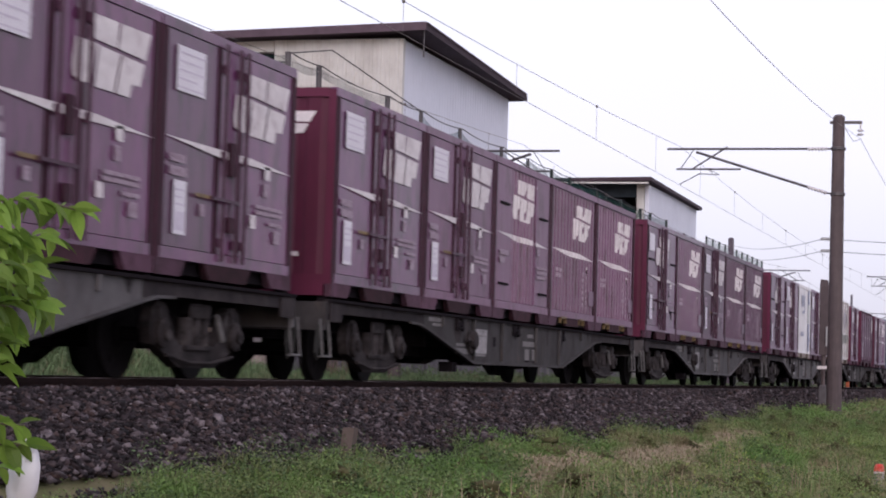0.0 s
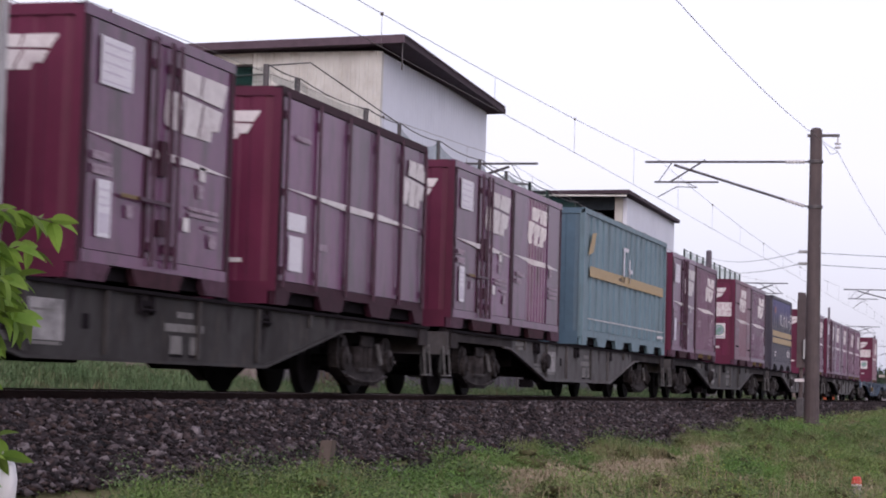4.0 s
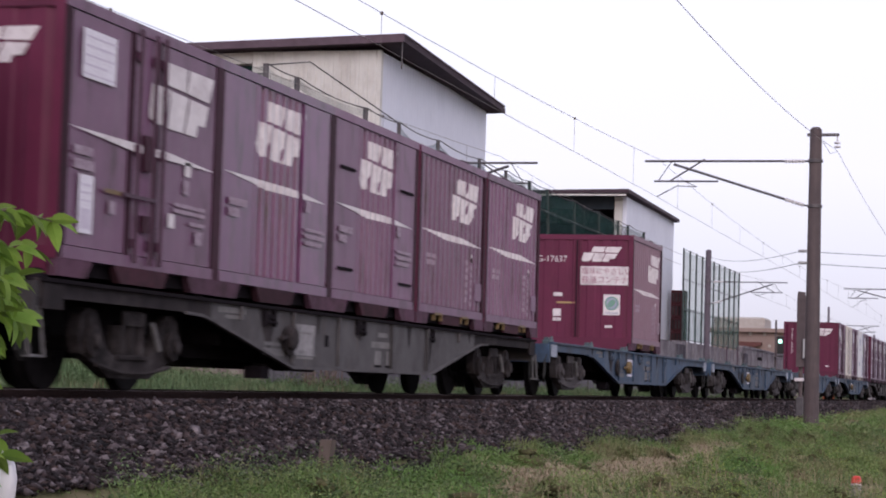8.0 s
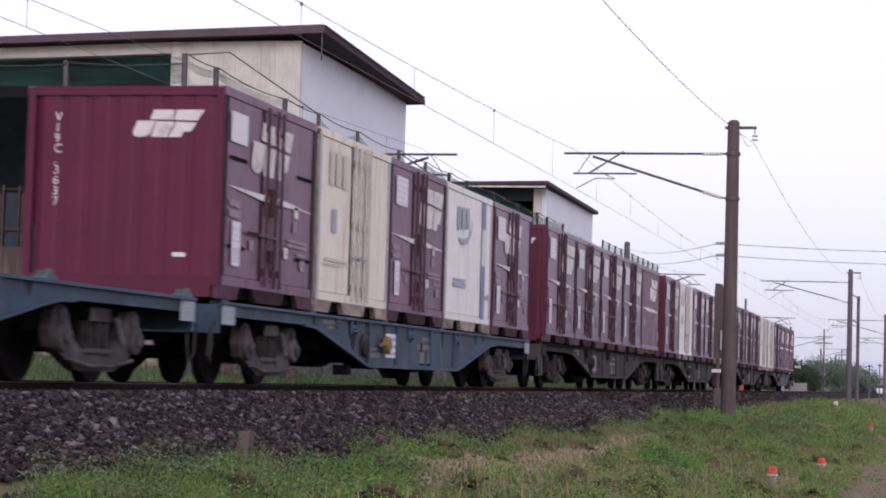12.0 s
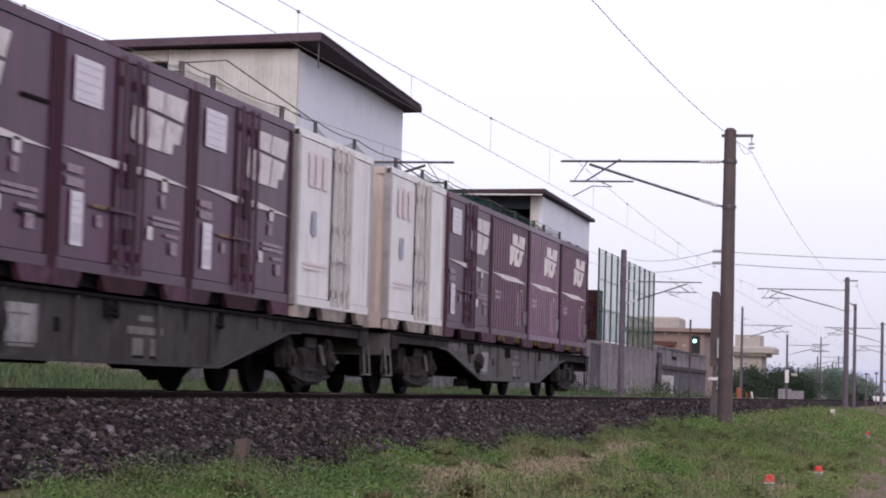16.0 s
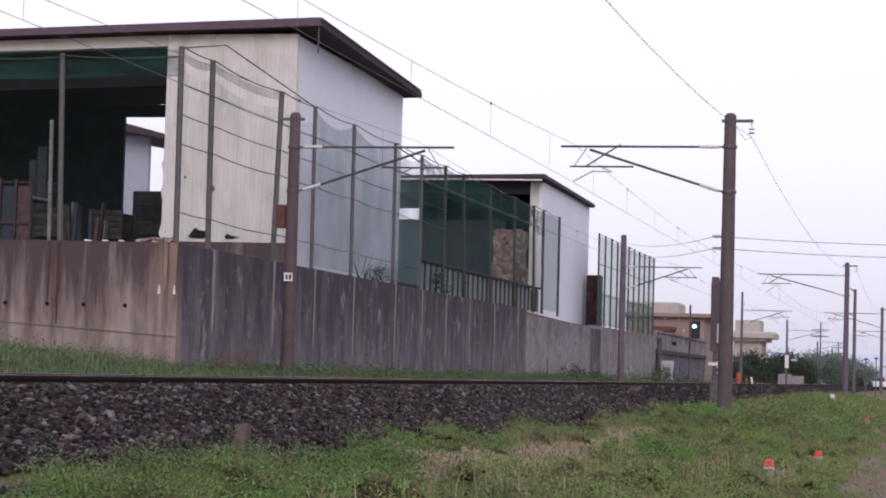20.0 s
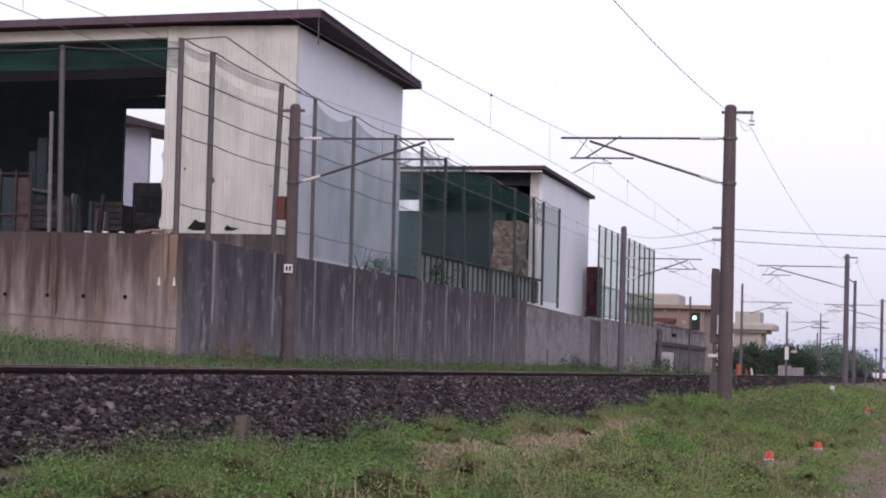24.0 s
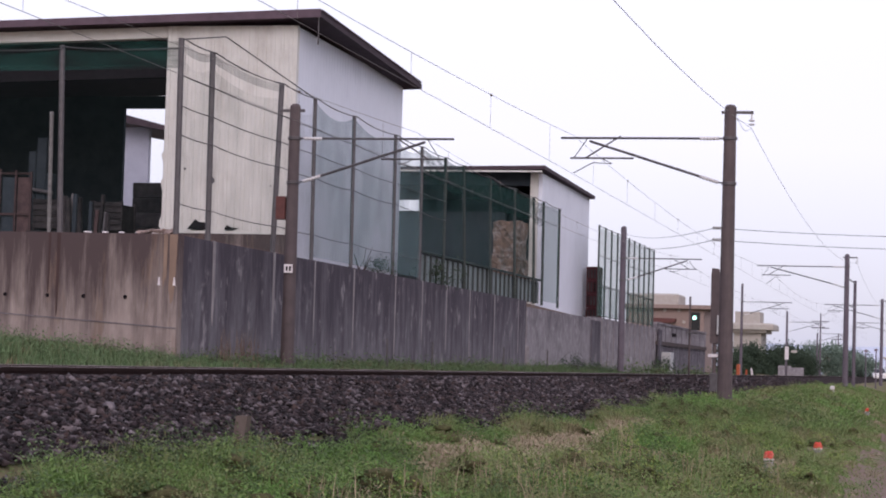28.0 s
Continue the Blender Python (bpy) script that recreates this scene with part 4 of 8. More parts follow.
def build_wall():
    wall = thing("retaining_wall", "tall stained concrete retaining wall beside the railway", "wall", kind="structure")
    b = bm_new()
    prism(b, [(8.006, -0.5), (8.006, 2.97), (8.35, 2.97), (8.35, -0.5)], 46.46, 89.0, "x")
    part("wall_stem", b, CONC_DARK, wall, "dark water-stained concrete facing the tracks")
    b = bm_new()
    prism(b, [(46.10, -0.5), (46.10, 2.99), (46.45, 2.99), (46.45, -0.5)], 8.003, 24.0, "y")
    part("end_face", b, CONC_OLD, wall, "brown-streaked concrete end face")
    # pour joint between lifts, drawn as a thin darker strip on the face
    b = bm_new()
    loft(b, [[(46.085, y, z - 0.012), (46.105, y, z - 0.012), (46.105, y, z + 0.012), (46.085, y, z + 0.012)] for y, z in ((8.01, 0.78), (12.46, 1.04), (24, 1.7))])
    part("pour_joint", b, CONC_DARK, wall)
    for y, w, z0, mat in ((11.02, 0.045, 0.98, RUST_RUN), (11.25, 0.03, 1.5, RUST_RUN), (8.13, 0.10, 1.35, ORANGE_RUN), (8.32, 0.05, 1.9, ORANGE_RUN)):
        b = bm_new()
        prism(b, [(y - w, 2.98), (y + w, 2.98), (y + w * 0.8, 2.1), (y + w * 0.9, 1.7), (y + w * 0.3, z0), (y - w * 0.3, z0 + 0.1), (y - w * 0.7, 1.9)], 46.092, 46.11, "x")
        part("rust_run", b, mat, wall, "brown stain running down the wall")
    # weep holes: the shade inside each is drawn as a near-black disc
    for y in (12.34, 11.26, 10.34, 9.29, 13.5, 14.6):
        b = bm_new()
        disc(b, (46.08, y, 1.49), (1, 0, 0), 0.045, 0.03, 12, 0.2)
        part("weep_hole", b, GRIME_SHADE, wall, "dark round weep hole")
    for x in (48.6, 53.4, 57.2, 61.35, 66.4, 70.1, 73.8, 77.7, 82.3, 87.3):
        b = bm_new()
        w = 0.065 if x > 54 else 0.10
        k = 0.5 + 0.4 * math.sin(x * 2.3)
        prism(b, [(x - w, 2.98), (x + w, 2.98), (x + w * 0.9, 1.9 - 0.3 * k), (x + w * 0.6, 1.3 - k), (x + w * 0.1, 1.0 - k), (x - w * 0.6, 1.2 - k), (x - w * 0.8, 2.0 - 0.5 * k)], 7.997, 8.02, "y")
        part("lime_streak", b, LIME, wall, "pale lime run below a fence post")
    for y in (8.08, 8.46):
        b = bm_new()
        prism(b, [(y - 0.035, 1.78), (y + 0.035, 1.78), (y + 0.01, 1.98), (y - 0.01, 1.98)], 46.086, 46.11, "x")
        part("white_mark", b, WHITE, wall, "small white painted wedge")
    wall2 = thing("retaining_wall", "lighter grey concrete retaining wall with low weeds at its foot", "wall", kind="structure")
    b = bm_new()
    prism(b, [(7.97, -0.6), (7.97, 2.70), (8.35, 2.70), (8.35, -0.6)], 89.03, 107.4, "x")
    part("wall_stem", b, CONC_NEW, wall2)
    b = bm_new()
    prism(b, [(8.03, -0.6), (8.03, 2.80), (8.35, 2.80), (8.35, -0.6)], 107.43, 132.5, "x")
    part("wall_stem", b, CONC_NEW, wall2)
    for i in range(12):
        b = bm_new()
        x = 108.2 + i * 2.1
        box(b, x - 0.07, x + 0.07, 7.97, 8.028, -0.6, 2.78)
        part("buttress", b, CONC_NEW, wall2)
    b = bm_new()
    box(b, 106.2, 109.2, 7.90, 7.968, -0.6, 2.6)
    part("patch", b, CONC_DARK, wall2, "darker concrete patch")
    b = bm_new()
    box(b, 89.1, 90.6, 7.86, 7.968, -0.2, 1.0)
    part("block", b, CONC_NEW, wall2)
    wall3 = thing("retaining_wall", "weathered low concrete wall with a panelled upper half", "wall", kind="structure")
    b = bm_new()
    box(b, 132.6, 162.0, 8.0, 8.4, -0.8, 1.72)
    part("wall_stem", b, CONC_DARK, wall3)
    b = bm_new()
    box(b, 132.6, 162.0, 7.90, 8.4, 1.722, 1.98)
    part("ledge", b, CONC_TOP, wall3, "dark mossy ledge along the wall")
    b = bm_new()
    loft(b, [[(x, 7.97, 1.982), (x, 8.4, 1.982), (x, 8.4, z), (x, 7.97, z)] for x, z in ((132.6, 3.06), (162, 3.0))])
    part("upper_wall", b, CONC_NEW, wall3)
    for i in range(10):
        b = bm_new()
        x = 134.0 + i * 3.0
        box(b, x - 0.08, x + 0.08, 7.93, 7.968, 1.984, 2.99)
        part("rib", b, CONC_NEW, wall3)
    b = bm_new()
    loft(b, [[(x, 7.90, z), (x, 8.45, z), (x, 8.45, z + 0.12), (x, 7.90, z + 0.12)] for x, z in ((132.6, 3.062), (162, 3.002))])
    part("coping", b, CONC_NEW, wall3, "pale coping")
    b = bm_new()
    box(b, 140.2, 142.8, 7.945, 7.966, 2.40, 2.62)
    part("slot", b, GRIME_SHADE, wall3, "black slot in the wall")
    b = bm_new()
    box(b, 132.6, 134.2, 7.82, 7.895, -0.8, 2.7)
    part("buttress", b, CONC_DARK, wall3)

    b = bm_new()
    loft(b, [[(x, 8.36, -0.5), (x, 60, -0.5), (x, 60, z), (x, 8.36, z)] for x, z in ((46.46, 2.93), (89, 2.93), (110, 2.66), (132, 2.66), (165, 2.0))])
    solid("yard", b, ASPHALT, "raised yard behind the retaining wall", "yard", kind="structure")


build_wall()


def clad_wall(bm, a0, a1, pitch, z0, z1, face, out, axis, thick=0.2):
    """A ribbed sheet wall in one piece: trapezoid folds on the outer face, flat inside."""
    n = int((a1 - a0) / pitch)
    p = (a1 - a0) / n
    prof = []
    for i in range(n):
        c = a0 + i * p
        prof += [(c, face), (c + 0.45 * p, face), (c + 0.55 * p, face + out), (c + 0.9 * p, face + out)]
    prof += [(a1, face), (a1, face + thick), (a0, face + thick)]
    if axis == "y":
        prof = [(v, u) for u, v in prof]
    prism(bm, prof, z0, z1, "z")


# ---------------------------------------------------------------- warehouses
def build_warehouse():
    w = thing("warehouse", "tall open-fronted warehouse with cream and pale blue metal cladding", "warehouse")
    b = bm_new()
    clad_wall(b, 9.485, 13.62, 0.26, 2.6, 10.15, 59.5, -0.032, "y")
    part("front_wall", b, CLAD, w, "cream ribbed sheet cladding, dented near the ground")
    b = bm_new()
    clad_wall(b, 59.72, 72.3, 0.3, 2.6, 10.12, 9.5, -0.010, "x")
    part("side_wall", b, CLAD_BLUE, w, "pale blue ribbed sheet cladding")
    # rear and far walls carry the interior's shade in their colour
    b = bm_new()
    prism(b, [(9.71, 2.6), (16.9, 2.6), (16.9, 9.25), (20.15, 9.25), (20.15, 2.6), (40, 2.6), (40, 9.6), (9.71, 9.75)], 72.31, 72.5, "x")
    part("rear_wall", b, SHED_DARK, w, "rear wall with a tall opening, shade put into its dark colour")
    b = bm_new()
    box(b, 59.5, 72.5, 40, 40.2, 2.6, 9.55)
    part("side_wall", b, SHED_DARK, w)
    b = bm_new()
    loft(b, [[(59.52, y, z - 0.34), (59.9, y, z - 0.34), (59.9, y, z), (59.52, y, z)] for y, z in ((13.64, 10.15), (40, 9.52))])
    part("lintel_beam", b, CLAD, w, "pale beam over the open front")
    # near-black panel: paints the shade below the front beam
    b = bm_new()
    loft(b, [[(59.9, y, z - 1.5), (60.1, y, z - 1.5), (60.1, y, z - 0.43), (59.9, y, z - 0.43)] for y, z in ((13.64, 10.15), (40, 9.52))])
    part("curtain_rail_panel", b, GRIME_SHADE, w)
    # thin mono-pitch roof with a dark edge, falling away from the track
    b = bm_new()
    loft(b, [[(x, y, z) for y, z in ((8.64 + (x - 59) * 0.0195, 10.32 - (x - 59) * 0.0228), (41, 9.55 - (x - 59) * 0.0228), (41, 9.70 - (x - 59) * 0.0228), (8.64 + (x - 59) * 0.0195, 10.50 - (x - 59) * 0.0228))] for x in (59.0, 72.75)])
    part("roof", b, ROOF, w, "dark brown corrugated roof sheet")
    b = bm_new()
    loft(b, [[(58.93, y, z), (58.995, y, z), (58.995, y, z + t), (58.93, y, z + t)] for y, z, t in ((8.62, 10.30, 0.25), (41, 9.56, 0.16))])
    part("fascia", b, FASCIA, w, "faded purple-brown front fascia")
    for i in range(53):
        b = bm_new()
        x = 59.1 + i * 0.255
        zt = 10.5 - (x - 59) * 0.0228
        ye = 8.64 + (x - 59) * 0.0195
        box(b, x, x + 0.13, ye - 0.05, ye + 0.5, zt + 0.003, zt + 0.05)
        part("roof_rib", b, ROOF, w)
    for y in (24, 30):
        b = bm_new()
        box(b, 60.2, 60.45, y, y + 0.25, 2.6, 9.5)
        part("column", b, SHED_DARK if y > 14 else POST, w)
    b = bm_new()
    tube(b, [(59.1, 8.72, 10.5), (59.1, 8.72, 9.5)], 0.02)
    part("downpipe", b, POST, w)
    b = bm_new()
    box(b, 59.40, 59.462, 9.50, 13.30, 2.6, 3.86)
    part("plinth", b, CONC_OLD, w, "tan concrete plinth under the sheeting")
    # torn gaps: near-black shapes stand for the shade behind the sheeting
    for poly in ([(12.52, 4.27), (12.39, 4.19), (12.05, 4.16), (12.02, 3.97), (12.45, 3.94), (12.75, 3.98)], [(11.58, 4.00), (11.50, 4.10), (11.36, 4.04), (11.12, 4.01), (11.30, 3.95), (11.52, 3.94)],
                 [(10.9, 3.93), (10.6, 3.91), (10.2, 3.87), (10.7, 3.86)]):
        b = bm_new()
        prism(b, poly, 59.446, 59.466, "x")
        part("torn_gap", b, GRIME_SHADE, w, "dark torn gap in the lower sheeting")
    r = random.Random(66)
    edge = [(9.5 + i * 0.2, 3.87 + 0.09 * r.random() * (1 if i < 19 else 0)) for i in range(20)]
    b = bm_new()
    prism(b, edge + [(13.3, 3.84), (9.5, 3.84)], 59.37, 59.398, "x")
    part("sheet_edge", b, CLAD, w, "ragged bent lower edge of the sheeting")
    for i, (y, z) in enumerate(((13.66, 4.15), (13.65, 5.3), (13.66, 6.1))):
        b = bm_new()
        r = random.Random(70 + i)
        prism(b, [(y - 0.06, z - 0.25), (y - 0.02 + 0.07 * r.random(), z - 0.1), (y - 0.01 + 0.08 * r.random(), z + 0.12), (y - 0.06, z + 0.3)], 59.52, 59.56, "x")
        part("torn_edge", b, CLAD, w, "ragged torn sheet edge")
    for i, (y, z, s) in enumerate(((11.71, 6.39, 0.10), (12.05, 5.44, 0.12), (11.25, 5.8, 0.07), (9.5, 4.8, 0.10), (10.66, 4.3, 0.14), (12.9, 5.8, 0.06), (12.8, 4.3, 0.16), (10.2, 5.3, 0.05), (11.4, 4.5, 0.08))):
        r = random.Random(90 + i)
        b = bm_new()
        prism(b, [(y + s * (0.5 + 0.7 * r.random()) * math.cos(k * math.tau / 7), z + s * (0.4 + 0.8 * r.random()) * math.sin(k * math.tau / 7)) for k in range(7)], 59.474, 59.492, "x")
        part("torn_hole", b, POST if i % 2 else CLAD, w, "small tear and dent in the sheeting")
    # the second shed, farther on
    s = thing("warehouse", "smaller open-fronted shed with pale blue side cladding", "warehouse")
    b = bm_new()
    clad_wall(b, 99.5, 113.6, 0.4, 2.5, 9.5, 9.4, -0.012, "x")
    part("side_wall", b, CLAD_BLUE, s, "pale blue ribbed sheet cladding")
    b = bm_new()
    box(b, 99.5, 99.7, 9.62, 10.0, 2.5, 9.5)
    part("front_post", b, CLAD, s, "cream corner post")
    # dark walls, beam and screen: the shed's inner shade as colour
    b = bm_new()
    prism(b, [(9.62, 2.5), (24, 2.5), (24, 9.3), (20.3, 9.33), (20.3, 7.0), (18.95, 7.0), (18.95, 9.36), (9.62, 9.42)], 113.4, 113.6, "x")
    part("rear_wall", b, SHED_DARK, s, "rear wall coloured dark as shade, open to the sky at one bay")
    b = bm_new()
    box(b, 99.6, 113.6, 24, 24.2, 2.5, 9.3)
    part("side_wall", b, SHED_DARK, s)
    b = bm_new()
    loft(b, [[(98.3, y, z + 0.08), (113.7, y, z - 0.09), (113.7, y, z + 0.08), (98.3, y, z + 0.26)] for y, z in ((9.10, 9.52), (24.4, 9.3))])
    part("roof", b, ROOF, s, "dark flat-pitched roof sheet")
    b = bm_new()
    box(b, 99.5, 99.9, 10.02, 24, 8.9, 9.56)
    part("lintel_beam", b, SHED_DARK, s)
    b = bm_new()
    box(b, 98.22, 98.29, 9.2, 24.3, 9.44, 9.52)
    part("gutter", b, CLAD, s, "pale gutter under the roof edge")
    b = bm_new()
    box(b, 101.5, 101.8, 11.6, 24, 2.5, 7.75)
    part("inner_screen", b, SCREEN, s, "inner screen wall in dark teal, darkened as shade")

    # bales of scrap beside the opening
    for i, (y0, z0, wy, wz) in enumerate(((10.0, 2.66, 1.75, 1.35), (10.05, 4.02, 1.45, 1.25), (10.1, 5.28, 1.30, 1.75))):
        b = bm_new()
        r = random.Random(40 + i)
        bmesh.ops.create_cube(b, size=1.0)
        bmesh.ops.subdivide_edges(b, edges=b.edges[:], cuts=6, use_grid_fill=True)
        for v in b.verts:
            v.co = Vector((97.6 + 1.9 * (v.co.x + 0.5), y0 + wy * (v.co.y + 0.5), z0 + wz * (v.co.z + 0.5))) + Vector((r.uniform(-0.09, 0.09), r.uniform(-0.07, 0.07), r.uniform(-0.06, 0.06) if v.co.z > -0.4 else 0))
        solid("scrap_bale", b, BALE, "rough tan bale of scrap with torn white paper, behind the net", "bale", "stacked scrap bales")
    # pale shed behind, seen through the warehouse
    t = thing("shed", "pale blue lean-to shed seen through the open warehouse", "shed")
    b = bm_new()
    box(b, 90, 90.3, 26.1, 27.3, 2.6, 10.6)
    part("wall", b, LEAN_TO, t)
    b = bm_new()
    loft(b, [[(x, 24.75, 10.30), (x, 32, 11.6), (x, 32, 12.35), (x, 24.75, 10.52)] for x in (88.8, 100)])
    part("roof", b, ROOF, t)
    for j in range(7):
        b = bm_new()
        cbox(b, 79.5, 81.5, 20.9, 22.6, 2.93 + j * 0.60, 3.52 + j * 0.60, 0.04)
        solid("yard_crate", b, CRATE, "dark crate stacked in the yard behind the warehouse", "crate", "crates in the yard")


build_warehouse()


# things stored inside and on the yard
def crate(m, label):
    c = thing("storage_crate", label, "crate", "crates in the warehouse", m)
    for x in (0.03, 1.1):
        for y in (0.0, 0.9):
            b = bm_new()
            cbox(b, x, x + 0.08, y, y + 0.08, 0, 1.0, 0.01)
            part("corner_post", b, CRATE, c)
    for i in range(5):
        b = bm_new()
        box(b, 0, 0.028, 0.0, 0.98, 0.08 + i * 0.19, 0.22 + i * 0.19)
        part("slat", b, CRATE, c)
    b = bm_new()
    box(b, 0.05, 1.15, 0.03, 0.95, 0.05, 0.9)
    part("load", b, CRATE, c, "dark scrap load")
    return c


first_crate = crate(pose(60.6, 16.4, 2.93), "open slatted crate of rusty scrap in the dark warehouse")
for px, py, pz in ((60.6, 17.55, 2.93), (60.8, 17.45, 3.95), (61.6, 15.75, 3.95), (61.0, 14.6, 2.93)):
    copy_thing(first_crate, pose(px, py, pz))


def scrap_rack():
    """A rusty frame with sheet panels, and a tall grey machine behind it."""
    c = thing("scrap_rack", "rusty steel rack with sheet panels in the dark warehouse", "rack", "", pose(60.6, 18.4, 2.9))
    for y in (0.0, 0.52, 1.06, 1.6):
        b = bm_new()
        cbox(b, 0, 0.07, y, y + 0.07, 0, 2.88 + 0.06 * y, 0.008)
        part("post", b, RACK, c)
    for z in (0.25, 1.5, 2.78):
        b = bm_new()
        box(b, 0.012, 0.06, 0.0, 1.67, z, z + 0.07)
        part("cross_bar", b, RACK, c)
    for y, m in ((0.075, RACK), (0.595, SHED_DARK), (1.135, RACK)):
        b = bm_new()
        box(b, 0.10, 0.12, y, y + 0.44, 0.3, 2.7)
        part("sheet_panel", b, m, c)
    k = thing("baling_machine", "grey upright machine standing in the dark warehouse", "machine", "", pose(62.4, 18.75, 2.7))
    for y0, y1, z1, d in ((0.0, 0.34, 4.35, 0.5), (0.36, 0.62, 3.9, 0.7), (-0.22, -0.02, 3.2, 0.4)):
        b = bm_new()
        cbox(b, 0, d, y0, y1, 0, z1, 0.03)
        part("column", b, SCREEN, k)
    b = bm_new()
    tube(b, [(-0.1, -0.3, 2.55), (-0.1, 0.7, 2.7)], 0.06, 8)
    part("feed_pipe", b, POST, k)


def scrap_pile():
    """Upright offcuts leaning together, uneven at the top."""
    for i in range(13):
        r = random.Random(200 + i)
        y = 15.7 + i * 0.115
        h = 1.55 + 0.75 * r.random() + 0.02 * i
        b = bm_new()
        cbox(b, 0, 0.08 + 0.1 * r.random(), 0, 0.07 + 0.07 * r.random(), 0, h, 0.01)
        o = solid("metal_offcut", b, (CRATE, POST, CRATE, RACK, SCREEN)[i % 5], "dirty upright offcut leaning on the scrap in the warehouse", "scrap", "upright offcuts")
        o.matrix_basis = pose(60.15 + 0.3 * r.random(), y, 2.9, r.uniform(-5, 5), r.uniform(-2, 4), r.uniform(-20, 20))


scrap_rack()
scrap_pile()


def maroon_stack():
    for j in range(4):
        c = thing("plastic_crate", "stacked maroon crate at the end of the shed", "crate", "maroon crates", pose(112, 8.45, 2.68 + j * 0.74))
        b = bm_new()
        cbox(b, 0, 1.0, 0, 0.75, 0, 0.72, 0.02)
        part("body", b, PALLET, c)
        for i in range(4):
            b = bm_new()
            box(b, -0.02, -0.002, 0.06 + i * 0.17, 0.16 + i * 0.17, 0.1, 0.6)
            part("rib", b, CRATE, c)


maroon_stack()
for i in range(20):
    r = random.Random(50 + i)
    b = bm_new()
    bmesh.ops.create_icosphere(b, subdivisions=1, radius=0.05 + 0.06 * r.random())
    for v in b.verts:
        v.co = Vector((v.co.x * 1.3, v.co.y * 1.5, v.co.z * (0.35 if i % 4 == 3 else 0.8))) * (0.6 + 0.5 * r.random())
    pale = i % 4 == 3
    o = solid("rubble", b, WHITE if pale else RUBBLE, "scrap of white debris on top of the wall" if pale else "small lump of pinkish rubble on top of the wall", "rubble", "rubble on the wall")
    ry = 8.22 + i * 0.045 if not pale else 8.3 + i * 0.11
    o.matrix_basis = pose(46.26 + 0.14 * r.random(), ry + 0.05 * r.random(), 3.02 + (0.06 * r.random() if not pale else 0), 0, 0, 360 * r.random())


st_twig = thing("dead_branch", "bare forked branch caught at the wall top", "branch")
b = bm_new()
tube(b, [(62.4, 8.16, 2.95), (62.0, 8.15, 3.25), (61.7, 8.14, 3.42)], 0.03, 5, 0.012)
tube(b, [(63.0, 8.16, 2.95), (63.3, 8.15, 3.2), (63.7, 8.14, 3.45)], 0.03, 5, 0.012)
tube(b, [(62.4, 8.16, 2.97), (62.9, 8.15, 3.3), (63.1, 8.14, 3.7)], 0.015, 5, 0.006)
tube(b, [(62.9, 8.16, 2.97), (63.4, 8.15, 3.4), (63.9, 8.14, 3.8)], 0.015, 5, 0.006)
part("twigs", b, RACK, st_twig)


# ---------------------------------------------------------------- netted fence on the wall
POSTS = (46.2, 48.4, 53.55, 57.15, 61.3, 66.35, 70.0, 73.6, 77.2, 81.9, 86.9, 91.2, 93.2, 97.3)


def sag(a, b, drop, n=8):
    a, b = Vector(a), Vector(b)
    return [a.lerp(b, i / n) - Vector((0, 0, drop * 4 * (i / n) * (1 - i / n))) for i in range(n + 1)]


def sheet(name, rows, material, parent, label=""):
    """A draped net given by rows of points."""
    b = bm_new()
    g = [[b.verts.new(p) for p in r] for r in rows]
    for r0, r1 in zip(g, g[1:]):
        for i in range(len(r0) - 1):
            b.faces.new((r0[i], r0[i + 1], r1[i + 1], r1[i]))
    return part(name, b, material, parent, label)


